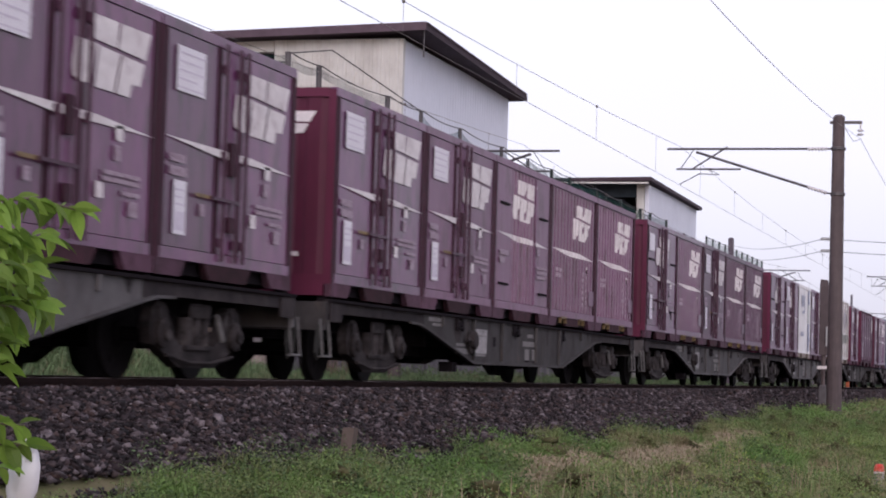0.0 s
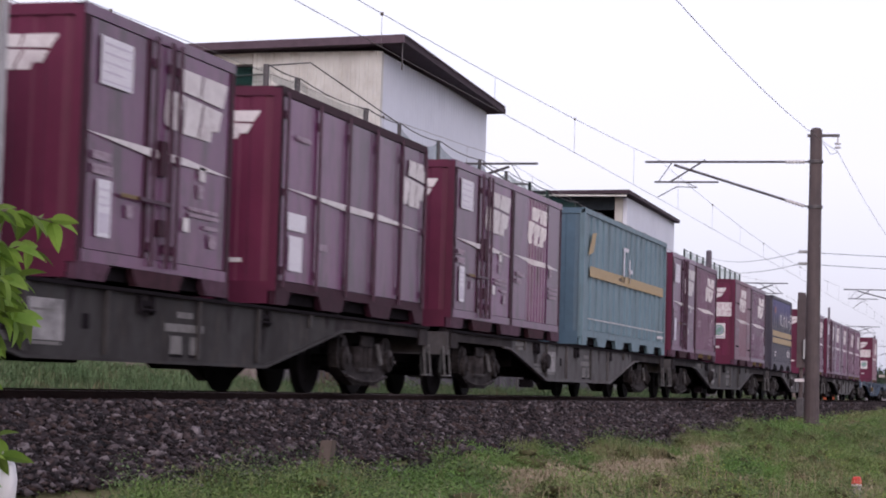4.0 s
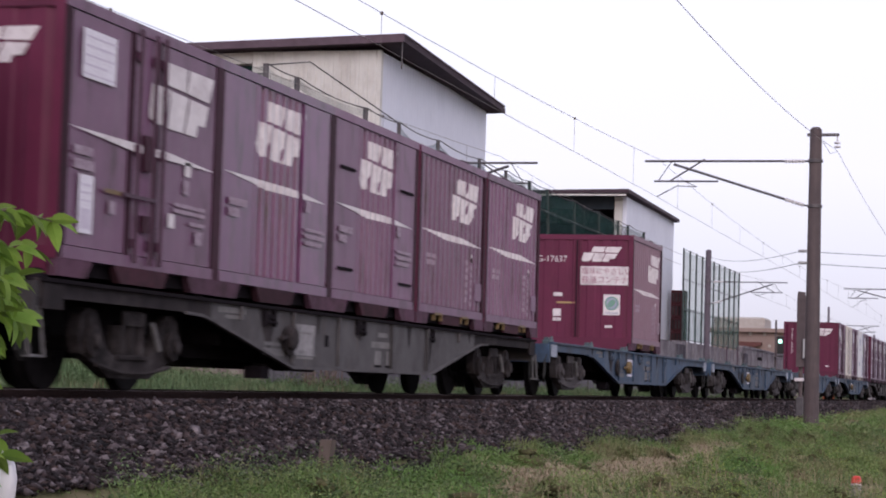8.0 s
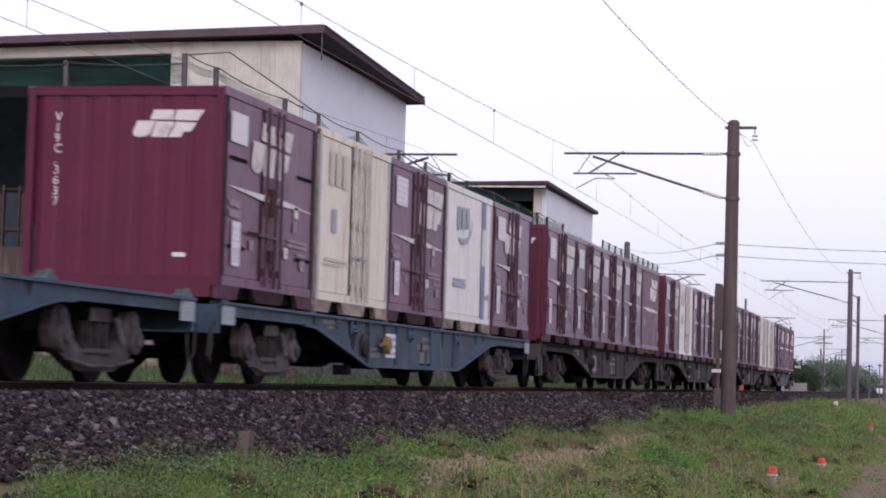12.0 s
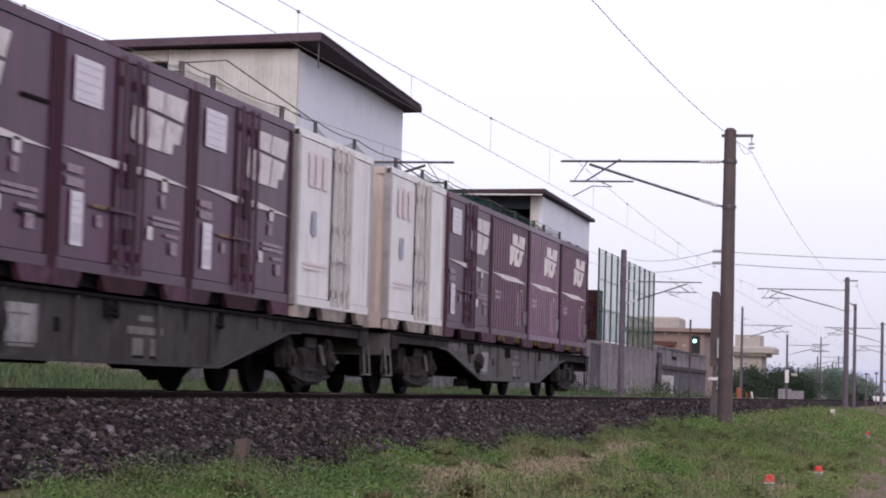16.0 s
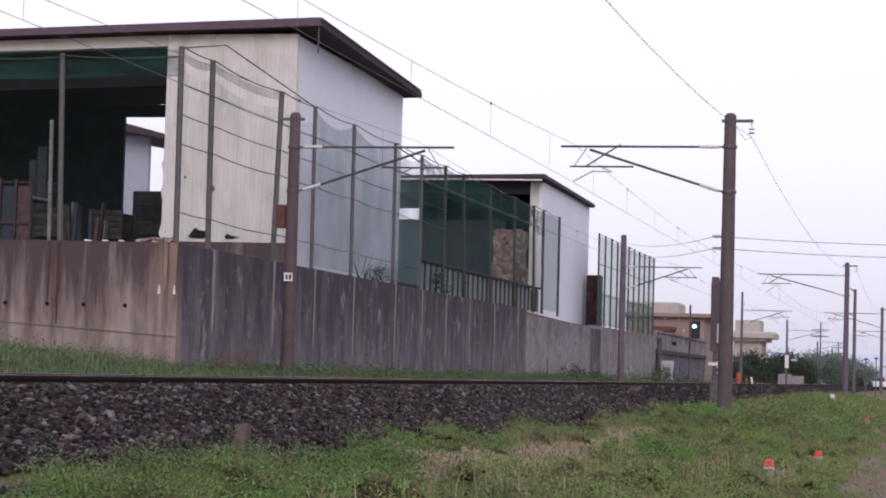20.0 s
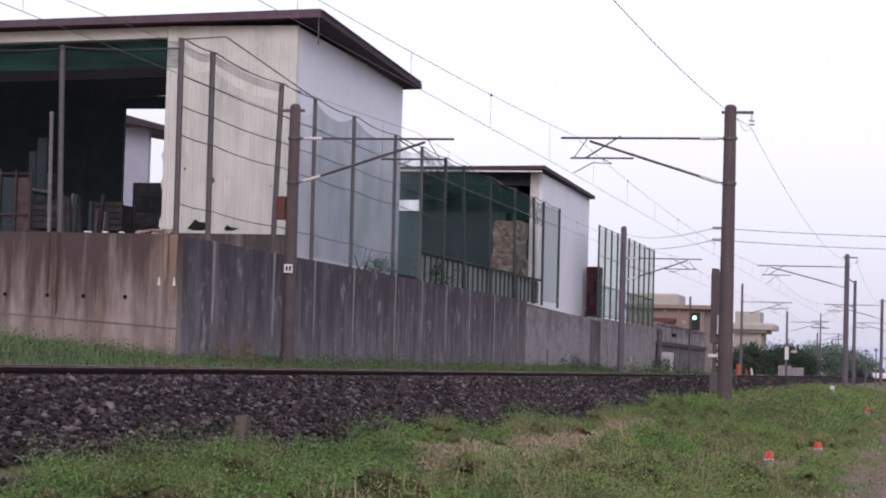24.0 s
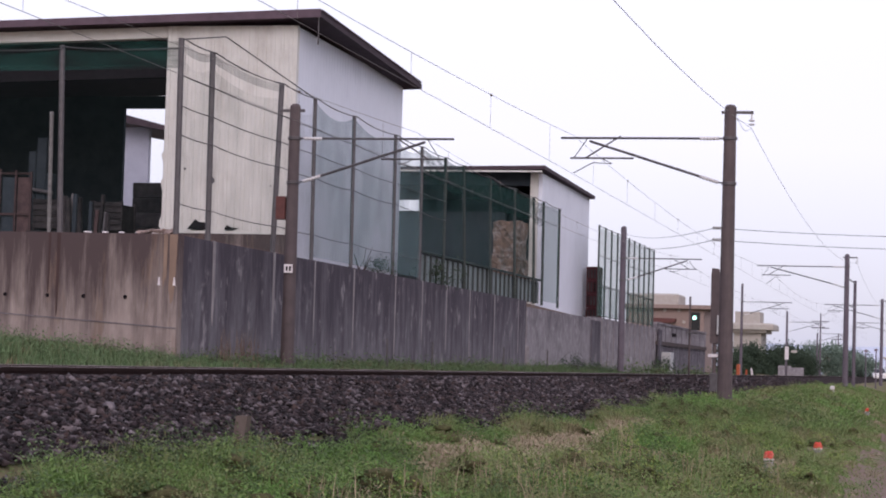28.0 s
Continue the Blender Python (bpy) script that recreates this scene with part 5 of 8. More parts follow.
def build_fence():
    f = thing("net_fence", "tall post fence with sagging green nets on the wall", "fence")
    lean = {53.55: (0.35, 0.0), 77.2: (-0.75, 0), 81.9: (-0.6, 0), 86.9: (-0.6, 0), 91.2: (-0.5, 0)}
    tops = []
    for x in POSTS:
        b = bm_new()
        dx = lean.get(x, (-0.1, 0))[0]
        r = 0.075 if x < 54 else 0.06
        tube(b, [(x, 8.12, 2.9), (x + dx * 0.5, 8.12, 5.3), (x + dx, 8.12, 7.62)], r, 8)
        part("post", b, POST if x < 72 else GREEN_POST, f)
        tops.append(Vector((x + dx, 8.12, 7.58)))
    for y, top in ((11.1, 7.5), (14.3, 7.5), (17.6, 7.5)):
        b = bm_new()
        tube(b, [(46.3, y, 2.9), (46.3, y + 0.12, top)], 0.07, 8)
        part("post", b, POST, f)
    b = bm_new()
    tube(b, [(46.35, 11.4, 2.9), (46.35, 11.45, 5.9)], 0.05, 8)
    part("post", b, DIM_PLATE, f, "pale slim post")
    # drooping net band along the top of the end face and the first bays
    sheet("net", [sag((46.28, 20, 7.75 - k * 0.16), (46.28, 8.15, 7.58 - k * 0.13), 0.05) for k in range(6)], NET_HEAVY, f, "dark green gathered net band")
    sheet("net", [sag((46.3, 24, 7.0 - k * 0.8), (46.3, 8.15, 7.0 - k * 0.8), 0.0) for k in range(6)], NET_END, f, "fine dark green net hung over the open end")
    for a, c, d in ((0, 1, 0.12), (1, 2, 0.12)):
        sheet("net", [sag(tops[a] - Vector((0, 0, k * 0.11)), tops[c] - Vector((0, 0, k * 0.10)), d) for k in range(3)], NET_MID, f, "slack green net")
    for i in range(0, 3):
        a, c = tops[i], tops[i + 1]
        sheet("net", [sag((a.x, 8.125, a.z - 0.35 - k * 1.05), (c.x, 8.125, c.z - 0.35 - k * 1.05), 0.25 * (1 - k / 4)) for k in range(5)], NET_VEIL, f, "fine grey-green net")
    for i in range(3, 6):
        a, c = tops[i], tops[i + 1]
        rows = [sag((a.x, 8.12, a.z - 0.02 - k * 1.12), (c.x, 8.12, c.z - 0.02 - k * 1.12), 0.32 * (1 - k / 4)) for k in range(5)]
        sheet("net", rows, NET_LIGHT, f, "thin pale green net")
    for i in range(6, 12):
        a, c = tops[i], tops[i + 1]
        rows = [sag((a.x, 8.12, a.z - k * 0.9), (c.x, 8.12, c.z - k * 0.9), 0.10 * (1 - k / 4)) for k in range(5)]
        sheet("net", rows, NET_MID, f, "dark green net")
        sheet("net", [sag((a.x, 8.10, a.z - k * 0.35), (c.x, 8.10, c.z - k * (0.30 + 0.05 * (i % 2))), 0.12) for k in range(4)], NET_HEAVY, f, "gathered green net along the top rope")
    sheet("net", [[(tops[12].x, 8.12, 7.5 - k * 1.1), (tops[13].x, 8.12, 7.5 - k * 1.1)] for k in range(5)], NET_PALE, f, "thin pale green net")
    # top rope and three cables strung from post to post
    for z, d, r in ((7.60, 0.10, 0.016), (6.72, 0.03, 0.013), (6.0, 0.04, 0.013), (5.32, 0.06, 0.013), (3.7, 0.05, 0.012)):
        last = len(POSTS) - 1 if z > 6.5 else 7
        for i in range(last):
            b = bm_new()
            tube(b, sag((tops[i].x, 8.04, z), (tops[i + 1].x, 8.04, z), d * (tops[i + 1].x - tops[i].x) / 5, 6), r, 5)
            part("cable", b, CABLE, f)
    for i in range(1, 5):
        b = bm_new()
        tube(b, sag((46.2, 8.2 + (i - 1) * 3.0, 7.4), (46.2, 8.2 + i * 3.0, 7.45), 0.06, 6), 0.018, 5)
        part("cable", b, CABLE, f)
    # stay from the ridge tie to the fence
    b = bm_new()
    tube(b, [(46.3, 8.2, 7.62), (52.0, 9.1, 8.6)], 0.018, 5)
    tube(b, [(52.0, 9.1, 8.6), (57.1, 8.12, 7.6)], 0.018, 5)
    part("stay_rope", b, CABLE, f)

    p = thing("panel_fence", "low blue-grey sheet panel fence along the wall top", "fence")
    n = 26
    for i in range(n):
        x = 70.6 + i * 0.88
        b = bm_new()
        box(b, x, x + 0.84, 8.32, 8.345, 2.98, 3.95)
        part("panel", b, PANEL_BLUE, p)
        b = bm_new()
        box(b, x - 0.05, x + 0.03, 8.25, 8.315, 2.98, 4.0)
        part("post", b, GREEN_POST, p)
    b = bm_new()
    box(b, 70.5, 93.6, 8.22, 8.36, 4.0, 4.08)
    part("top_rail", b, GREEN_POST, p)

    t = thing("mesh_fence", "tall green framed mesh fence on the grey wall", "fence")
    for i in range(11):
        x = 109.3 + i * 2.23
        b = bm_new()
        tube(b, [(x, 8.12, 2.7), (x, 8.12, 7.72)], 0.05, 6)
        part("post", b, GREEN_POST, t)
    for z in (2.9, 4.5, 6.1, 7.66):
        b = bm_new()
        tube(b, [(109.3, 8.12, z), (131.6, 8.12, z)], 0.022, 5)
        part("rail", b, GREEN_POST, t)
    for i in range(10):
        x = 109.3 + i * 2.23
        sheet("mesh_panel", [[(x, 8.13, z), (x + 2.23, 8.13, z)] for z in (2.9, 7.6)], NET_PALE, t)
    sheet("mesh_panel", [[(109.3, 8.14, z), (131.6, 8.14, z)] for z in (2.9, 4.6)], NET_MID, t, "denser lower screen")


build_fence()


# ---------------------------------------------------------------- overhead line
def insulator(b, a, c, r=0.05):
    """A ribbed insulator between two points, turned in one piece."""
    a, c = Vector(a), Vector(c)
    d = (c - a).normalized()
    u = d.orthogonal().normalized()
    v = d.cross(u)
    rings = []
    for i in range(13):
        rr = r if i % 2 else r * 0.55
        p = a.lerp(c, i / 12)
        rings.append([p + (u * math.cos(k * math.tau / 10) + v * math.sin(k * math.tau / 10)) * rr for k in range(10)])
    loft(b, rings)


def build_mast(x, y, top, foot, side, reach, r0, r1, label, arm_z, wire_y, wire_z, feeder=True, plate=False, box_on=False):
    """A line mast with its hinged cantilever; side is +1 where the arm reaches towards greater y."""
    m = thing("catenary_mast", label, "catenary mast", "catenary masts")
    b = bm_new()
    n = 9
    tube(b, [(x, y, foot + (top - foot) * i / (n - 1)) for i in range(n)], r0, 14, r1)
    tube(b, [(x, y, top), (x, y, top + 0.06)], r1, 14, r1 * 0.6)
    part("mast", b, MAST if x < 100 else MAST_FAR, m, "dark brown tapered mast" if x < 100 else "grey-purple tapered mast")
    for z in (arm_z, arm_z - 1.15):
        b = bm_new()
        disc(b, (x, y, z), (0, 0, 1), r1 * 1.25, 0.09, 14)
        part("clamp_band", b, TUBE, m)
    s = side
    tip = y + s * reach
    e = y + s * (r1 + 0.12)
    b = bm_new()
    insulator(b, (x, e, arm_z), (x, e + s * 0.5, arm_z), 0.055)
    part("insulator", b, INSUL, m)
    b = bm_new()
    tube(b, [(x, y, arm_z), (x, e, arm_z)], 0.025)
    tube(b, [(x, e + s * 0.5, arm_z), (x, tip, arm_z)], 0.032)
    part("top_tube", b, TUBE, m)
    b = bm_new()
    insulator(b, (x, e, arm_z - 1.12), (x, e + s * 0.48, arm_z - 0.97), 0.055)
    part("insulator", b, INSUL, m)
    b = bm_new()
    tube(b, [(x, y, arm_z - 1.15), (x, e, arm_z - 1.12)], 0.025)
    tube(b, [(x, e + s * 0.48, arm_z - 0.97), (x, tip - s * 0.75, arm_z - 0.08)], 0.036)
    part("brace_tube", b, TUBE, m)
    b = bm_new()
    zr = arm_z - 0.52
    tube(b, [(x, tip - s * 1.9, zr), (x, tip + s * 0.05 - s * 0.3, zr)], 0.026)
    tube(b, [(x, tip - s * 1.55, arm_z + 0.05), (x, tip - s * 0.65, zr)], 0.022)
    tube(b, [(x, tip - s * 0.7, arm_z), (x, tip - s * 0.35, zr)], 0.012)
    part("registration_tube", b, TUBE, m)
    b = bm_new()
    tube(b, [(x, tip - s * 1.05, zr), (x, tip - s * 1.35, zr - 0.14), (x, wire_y + (0.5 if s < 0 else -0.5) * 1.0, zr - 0.12), (x, wire_y, wire_z + 0.02)], 0.014)
    part("steady_arm", b, TUBE, m)
    if feeder:
        b = bm_new()
        box(b, x - 0.04, x + 0.04, y - 0.58, y + 0.22, top - 0.17, top - 0.10)
        part("feeder_bracket", b, TUBE, m)
        b = bm_new()
        tube(b, [(x, y - 0.54, top - 0.17), (x, y - 0.54, top - 0.30)], 0.02)
        for i in range(2):
            disc(b, (x, y - 0.54, top - 0.34 - i * 0.1), (0, 0, 1), 0.08, 0.05, 10, 0.4)
        part("feeder_insulator", b, INSUL, m)
    if plate:
        b = bm_new()
        box(b, x - r0 - 0.03, x - r0 - 0.01, y - 0.13, y + 0.10, 2.36, 2.58)
        pl = part("number_plate", b, WHITE, m, "small white number plate")
        b = bm_new()
        for k in range(2):
            box(b, x - r0 - 0.036, x - r0 - 0.031, y - 0.09 + k * 0.09, y - 0.04 + k * 0.09, 2.41, 2.53)
        part("dark_bar", b, GRIME_SHADE, pl)
    if box_on:
        b = bm_new()
        cbox(b, x - 0.1, x + 0.2, y + 0.16, y + 0.42, 3.75, 4.35, 0.02)
        part("switch_box", b, RUST, m, "rust-brown box strapped to the mast")
        b = bm_new()
        box(b, x - 0.05, x + 0.05, y - 0.25, y + 0.42, 6.55, 6.62)
        part("cross_bracket", b, TUBE, m)
    return m


build_mast(53.0, -4.13, 6.86, -0.6, 1, 4.35, 0.195, 0.150, "dark tapered catenary mast on the grass bank", 6.06, -0.12, 5.13)
build_mast(51.6, 6.99, 6.70, -0.4, -1, 4.25, 0.185, 0.14, "dark rusty catenary mast in front of the concrete wall", 5.86, 3.7, 5.1, feeder=False, plate=True, box_on=True)
build_mast(119.0, -4.42, 6.87, -0.9, 1, 5.0, 0.16, 0.13, "catenary mast farther along the bank", 6.2, 0.05, 5.15)
build_mast(108.0, 6.62, 7.5, -0.5, -1, 4.1, 0.17, 0.15, "catenary mast beside the tall mesh fence", 5.9, 3.7, 5.1, feeder=False)
build_mast(178.0, 6.68, 7.6, -0.6, -1, 4.2, 0.13, 0.09, "distant dark catenary mast by the far track", 6.1, 3.7, 5.1, feeder=False)
build_mast(180.0, -4.9, 6.6, -0.9, 1, 4.8, 0.15, 0.12, "distant catenary mast beyond the bank", 6.1, 0.0, 5.1)
build_mast(245.0, 7.45, 7.3, -0.6, -1, 4.6, 0.15, 0.11, "distant dark catenary mast by the far track", 6.1, 3.7, 5.1, feeder=False)
build_mast(240.0, -5.0, 6.6, -0.9, 1, 4.8, 0.15, 0.12, "distant catenary mast beyond the bank", 6.1, 0.0, 5.1)
build_mast(310.0, 7.45, 6.1, -0.6, -1, 4.6, 0.14, 0.11, "distant dark catenary mast by the far track", 6.1, 3.7, 5.1, feeder=False)
build_mast(-8.0, -4.13, 6.86, -0.6, 1, 4.35, 0.2, 0.16, "catenary mast behind the viewpoint", 6.06, 0.12, 5.13)
build_mast(-9.0, 6.99, 6.7, -0.4, -1, 4.25, 0.18, 0.14, "catenary mast behind the viewpoint", 5.86, 3.9, 5.1, feeder=False)

# second, slimmer pole tied to the far mast
sp = thing("trackside_pole", "slim grey pole tied to a catenary mast", "pole")
b = bm_new()
tube(b, [(125.0, -4.66, -0.9), (125.0, -4.66, 5.7)], 0.11, 12, 0.09)
part("shaft", b, MAST_FAR, sp)
b = bm_new()
tube(b, [(119.2, -4.5, 5.55), (125, -4.66, 5.55)], 0.035)
part("tie_bar", b, TUBE, sp)
b = bm_new()
tube(b, [(119.2, -4.5, 4.1), (125, -4.66, 4.1)], 0.035)
part("tie_bar", b, TUBE, sp)


def build_wires():
    near = ((-130, 0.1), (-8, 0.12), (53.0, -0.12), (119.0, 0.05), (180.0, 0.0), (300, 0.0))
    far = ((-130, 3.8), (-9, 3.9), (51.6, 3.7), (108.0, 3.7), (178.0, 3.7), (245, 3.7), (330, 3.7))
    for name, path_pts, wz, mz in (("near", near, 5.13, 6.12), ("far", far, 5.10, 6.02)):
        w = thing("overhead_line", "contact wire hung by droppers from its carrying wire", "overhead line", "overhead lines")
        b = bm_new()
        tube(b, [(x, y, wz) for x, y in path_pts], 0.0055, 5)
        part("contact_wire", b, WIRE, w)
        for (xa, ya), (xb, yb) in zip(path_pts, path_pts[1:]):
            b = bm_new()
            pts = sag((xa, ya, mz), (xb, yb, mz), 0.52, 14)
            tube(b, pts, 0.0055, 5)
            part("carrying_wire", b, WIRE, w)
            n = int((xb - xa) / 6.5)
            for i in range(n):
                k = (i + 0.5) / n
                p = Vector((xa, ya, mz)).lerp(Vector((xb, yb, mz)), k)
                b = bm_new()
                tube(b, [(p.x, p.y, mz - 0.52 * 4 * k * (1 - k)), (p.x, p.y, wz)], 0.004, 4)
                if i % 2:
                    disc(b, (p.x, p.y, mz - 0.52 * 4 * k * (1 - k)), (0, 0, 1), 0.026, 0.05, 8, 0.3)
                part("dropper", b, WIRE, w)
    w = thing("feeder_wire", "bare feeder wire along the near masts", "wire", "wires")
    for a, c in (((-8, -4.67, 6.45), (53, -4.67, 6.32)), ((53, -4.67, 6.32), (119, -4.96, 6.45)), ((119, -4.96, 6.45), (180, -5.44, 6.2))):
        b = bm_new()
        tube(b, sag(a, c, 0.95, 16), 0.006, 5)
        part("span", b, WIRE, w)
    b = bm_new()
    tube(b, [(53.0, -4.3, 6.55), (53, -4.5, 6.25), (53, -4.67, 6.30)], 0.006, 4)
    part("jumper", b, WIRE, w)
    for z0, z1, z2 in ((3.78, 3.98, 7.2), (3.48, 3.62, 6.65)):
        w = thing("service_cable", "thin service cable crossing at the near mast", "wire", "wires")
        b = bm_new()
        tube(b, sag((53, -3.8, z0), (60, -9.4, z1 + 0.1), 0.05, 8), 0.008, 5)
        part("span", b, CABLE, w)
        b = bm_new()
        tube(b, sag((53, -3.8, z0), (108, 6.62, z2), 0.25, 10), 0.008, 5)
        part("span", b, CABLE, w)
        b = bm_new()
        insulator(b, (53, -3.98, z0), (53, -3.74, z0), 0.05)
        part("insulator", b, CABINET, w)


build_wires()

# ---------------------------------------------------------------- trackside equipment
sg = thing("railway_signal", "black colour-light signal showing green", "signal")
b = bm_new()
tube(b, [(140, 6.72, -0.6), (140, 6.72, 5.1)], 0.07, 10)
part("post", b, MAST, sg)
b = bm_new()
cbox(b, 139.85, 140.1, 6.05, 6.62, 2.85, 4.05, 0.05)
part("head", b, RUBBER, sg, "black signal head")
b = bm_new()
disc(b, (139.83, 6.40, 3.68), (1, 0, 0), 0.12, 0.05, 16)
part("lamp", b, SIGNAL_LIT, sg, "lit green lamp")
b = bm_new()
box(b, 139.6, 140.3, 6.2, 6.9, 2.62, 2.70)
part("platform", b, POST, sg)

col = thing("relay_column", "dark slim equipment column behind the mast", "equipment column")
b = bm_new()
loft(b, [[(59.85, -3.26, z), (60.05, -3.26, z), (60.05, -3.02, z), (59.85, -3.02, z)] for z in (0.95, 2.9)] +
     [[(59.88, -3.24, 3.08), (60.02, -3.24, 3.02), (60.02, -3.04, 3.08), (59.88, -3.04, 3.1)]])
part("head", b, MAST, col)
b = bm_new()
tube(b, [(60, -3.14, -0.6), (60, -3.14, 1.0)], 0.06, 8)
part("post", b, MAST, col)
b = bm_new()
cbox(b, 59.7, 59.79, -3.36, -3.22, 1.2, 1.75, 0.01)
part("side_box", b, CABINET, col)
b = bm_new()
cbox(b, 59.8, 60.05, -3.24, -3.04, -0.6, 0.1, 0.02)
part("base_box", b, POST, col)
b = bm_new()
box(b, 59.66, 59.695, -3.3, -3.0, 0.55, 0.64)
part("white_band", b, WHITE, col)

cab = thing("equipment_cabinet", "pale grey trackside cabinet against the far wall", "cabinet")
b = bm_new()
cbox(b, 131.5, 133.0, 6.9, 7.5, -0.5, 1.25, 0.03)
part("body", b, CABINET, cab)
b = bm_new()
box(b, 131.48, 131.495, 6.95, 7.45, -0.2, 1.1)
part("door", b, CABINET, cab)

ob = thing("track_machine", "orange point machine equipment beside the track", "equipment")
b = bm_new()
cbox(b, 168, 168.6, 5.85, 6.12, -0.4, 0.75, 0.04)
part("body", b, ORANGE, ob)
b = bm_new()
tube(b, [(168.3, 5.35, -0.4), (168.3, 5.35, 0.35)], 0.07, 8)
part("post", b, ORANGE, ob)


def marker(m, label):
    p = thing("boundary_marker", label, "marker", "boundary markers", m)
    b = bm_new()
    tube(b, [(0, 0, -0.40), (0, 0, 0.05)], 0.07, 10)
    part("stake", b, CONC_NEW, p)
    b = bm_new()
    tube(b, [(0, 0, 0.052), (0, 0, 0.075)], 0.078, 10)
    part("band", b, WHITE, p)
    b = bm_new()
    tube(b, [(0, 0, 0.077), (0, 0, 0.15), (0, 0, 0.175)], 0.080, 10, 0.045)
    part("cap", b, RED_CAP, p, "red plastic cap")
    return p


mk1 = marker(pose(29.1, -7.08, -1.10), "low boundary stake with a red cap in the grass")
copy_thing(mk1, pose(36.5, -7.35, -1.19))
copy_thing(mk1, pose(70.0, -7.16, -1.09))
wp = thing("kilometre_post", "small white marker post by the track", "marker")
b = bm_new()
cbox(b, 92.0, 92.10, -5.08, -4.90, -0.9, -0.34, 0.02)
part("post", b, WHITE, wp)
wl_post = thing("marker_post", "small white post leaning beside the far track", "marker")
b = bm_new()
loft(b, [[(170 + dx, 4.95 + dy + k * 0.16, -0.4 + k * 0.85) for dx, dy in ((-0.06, -0.07), (0.06, -0.07), (0.06, 0.07), (-0.06, 0.07))] for k in (0, 0.6, 1)])
part("post", b, WHITE, wl_post)
for px, py, ph in ((150, -4.57, 2.9), (152, -5.22, 3.0)):
    rp = thing("trackside_pole", "slim grey post with a rusty cap far along the bank", "pole", "capped posts", pose(px, py, -0.9))
    b = bm_new()
    tube(b, [(0, 0, 0), (0, 0, ph)], 0.05, 8, 0.04)
    part("shaft", b, MAST_FAR, rp)
    b = bm_new()
    cbox(b, -0.05, 0.05, -0.13, 0.13, ph - 0.16, ph - 0.06, 0.01)
    part("cap", b, RUST, rp)
st = thing("wooden_stake", "weathered wooden stake at the edge of the ballast", "stake")
b = bm_new()
loft(b, [[(16.35 + dx + k * 0.10, -3.7 + dy - k * 0.03, -0.85 + k * 0.52) for dx, dy in ((-0.05, -0.05), (0.05, -0.055), (0.055, 0.05), (-0.045, 0.05))] for k in (0, 0.5, 1)])
part("shaft", b, OLD_WOOD, st)
for fx in (62.5, 68.5, 80.5, 90.0):
    fp = thing("marker_rod", "thin dark rod beside the far track", "rod", "marker rods", pose(fx, 7.2, -0.1))
    b = bm_new()
    tube(b, [(0, 0, 0), (0, 0, 0.95)], 0.035, 6)
    part("rod", b, POST, fp)


# ---------------------------------------------------------------- distance
def build_house(name, label, x, y0, y1, depth, z0, z1, mat, windows, roof=None):
    h = thing(name, label, "house", "distant houses")
    b = bm_new()
    box(b, x, x + depth, y0, y1, z0, z1)
    part("wall", b, mat, h)
    b = bm_new()
    box(b, x - 0.8, x + depth + 0.8, y0 - 0.8, y1 + 0.8, z1 + 0.004, z1 + 0.45)
    part("roof", b, roof or HOUSE_PALE, h)
    for wy, wz in windows:
        win = bm_new()
        box(win, x - 0.06, x - 0.004, wy, wy + 1.6, wz, wz + 1.3)
        o = part("window", win, HOUSE_PALE, h)
        b = bm_new()
        box(b, x - 0.1, x - 0.064, wy + 0.1, wy + 1.5, wz + 0.1, wz + 1.2)
        part("pane", b, GLASS_DARK, o)


build_house("house", "tan flat-roofed building behind the far wall", 250, 17.6, 27.0, 10, -0.3, 7.5, HOUSE, [], HOUSE)
tan_house = [o for o in scene.objects if o.name == "house"][0]
upper = bm_new()
cbox(upper, 252, 259, 20.9, 27.0, 7.96, 9.35, 0.2)
part("upper_storey", upper, HOUSE_PALE, tan_house, "pale rooftop block")
upper = bm_new()
prism(upper, [(20.9, 6.30), (20.9, 5.95), (21.6, 5.75), (23.6, 5.75), (23.6, 6.35)], 249.2, 249.99, "x")
part("awning", upper, RUST, tan_house, "dark red awning")
for wy in (20.6, 22.3, 20.0):
    upper = bm_new()
    disc(upper, (249.9, wy, 7.3 if wy > 20.3 else 5.9), (1, 0, 0), 0.20, 0.12, 10)
    part("wall_lamp", upper, HOUSE_PALE, tan_house)
build_house("house", "pale two-storey house with a broad flat canopy", 320, 16.4, 20.6, 10, -0.3, 6.15, HOUSE_PALE, [])
canopy = [o for o in scene.objects if o.name == "house.001"][0]
upper = bm_new()
cbox(upper, 318.5, 329, 14.4, 20.8, 6.62, 7.6, 0.25)
part("canopy", upper, HOUSE_PALE, canopy)
upper = bm_new()
box(upper, 322, 329, 16.8, 20.6, 7.605, 9.4)
part("upper_storey", upper, HOUSE_PALE, canopy)
build_house("house", "pale distant house beyond the trees", 420, 6.0, 12.0, 10, -0.3, 4.0, HOUSE_PALE, [(8, 1.5)])
build_house("apartment_block", "pinkish low block far down the line", 600, -3.0, 4.0, 20, -0.3, 5.0, HOUSE, [(-1, 2), (1.5, 2)])


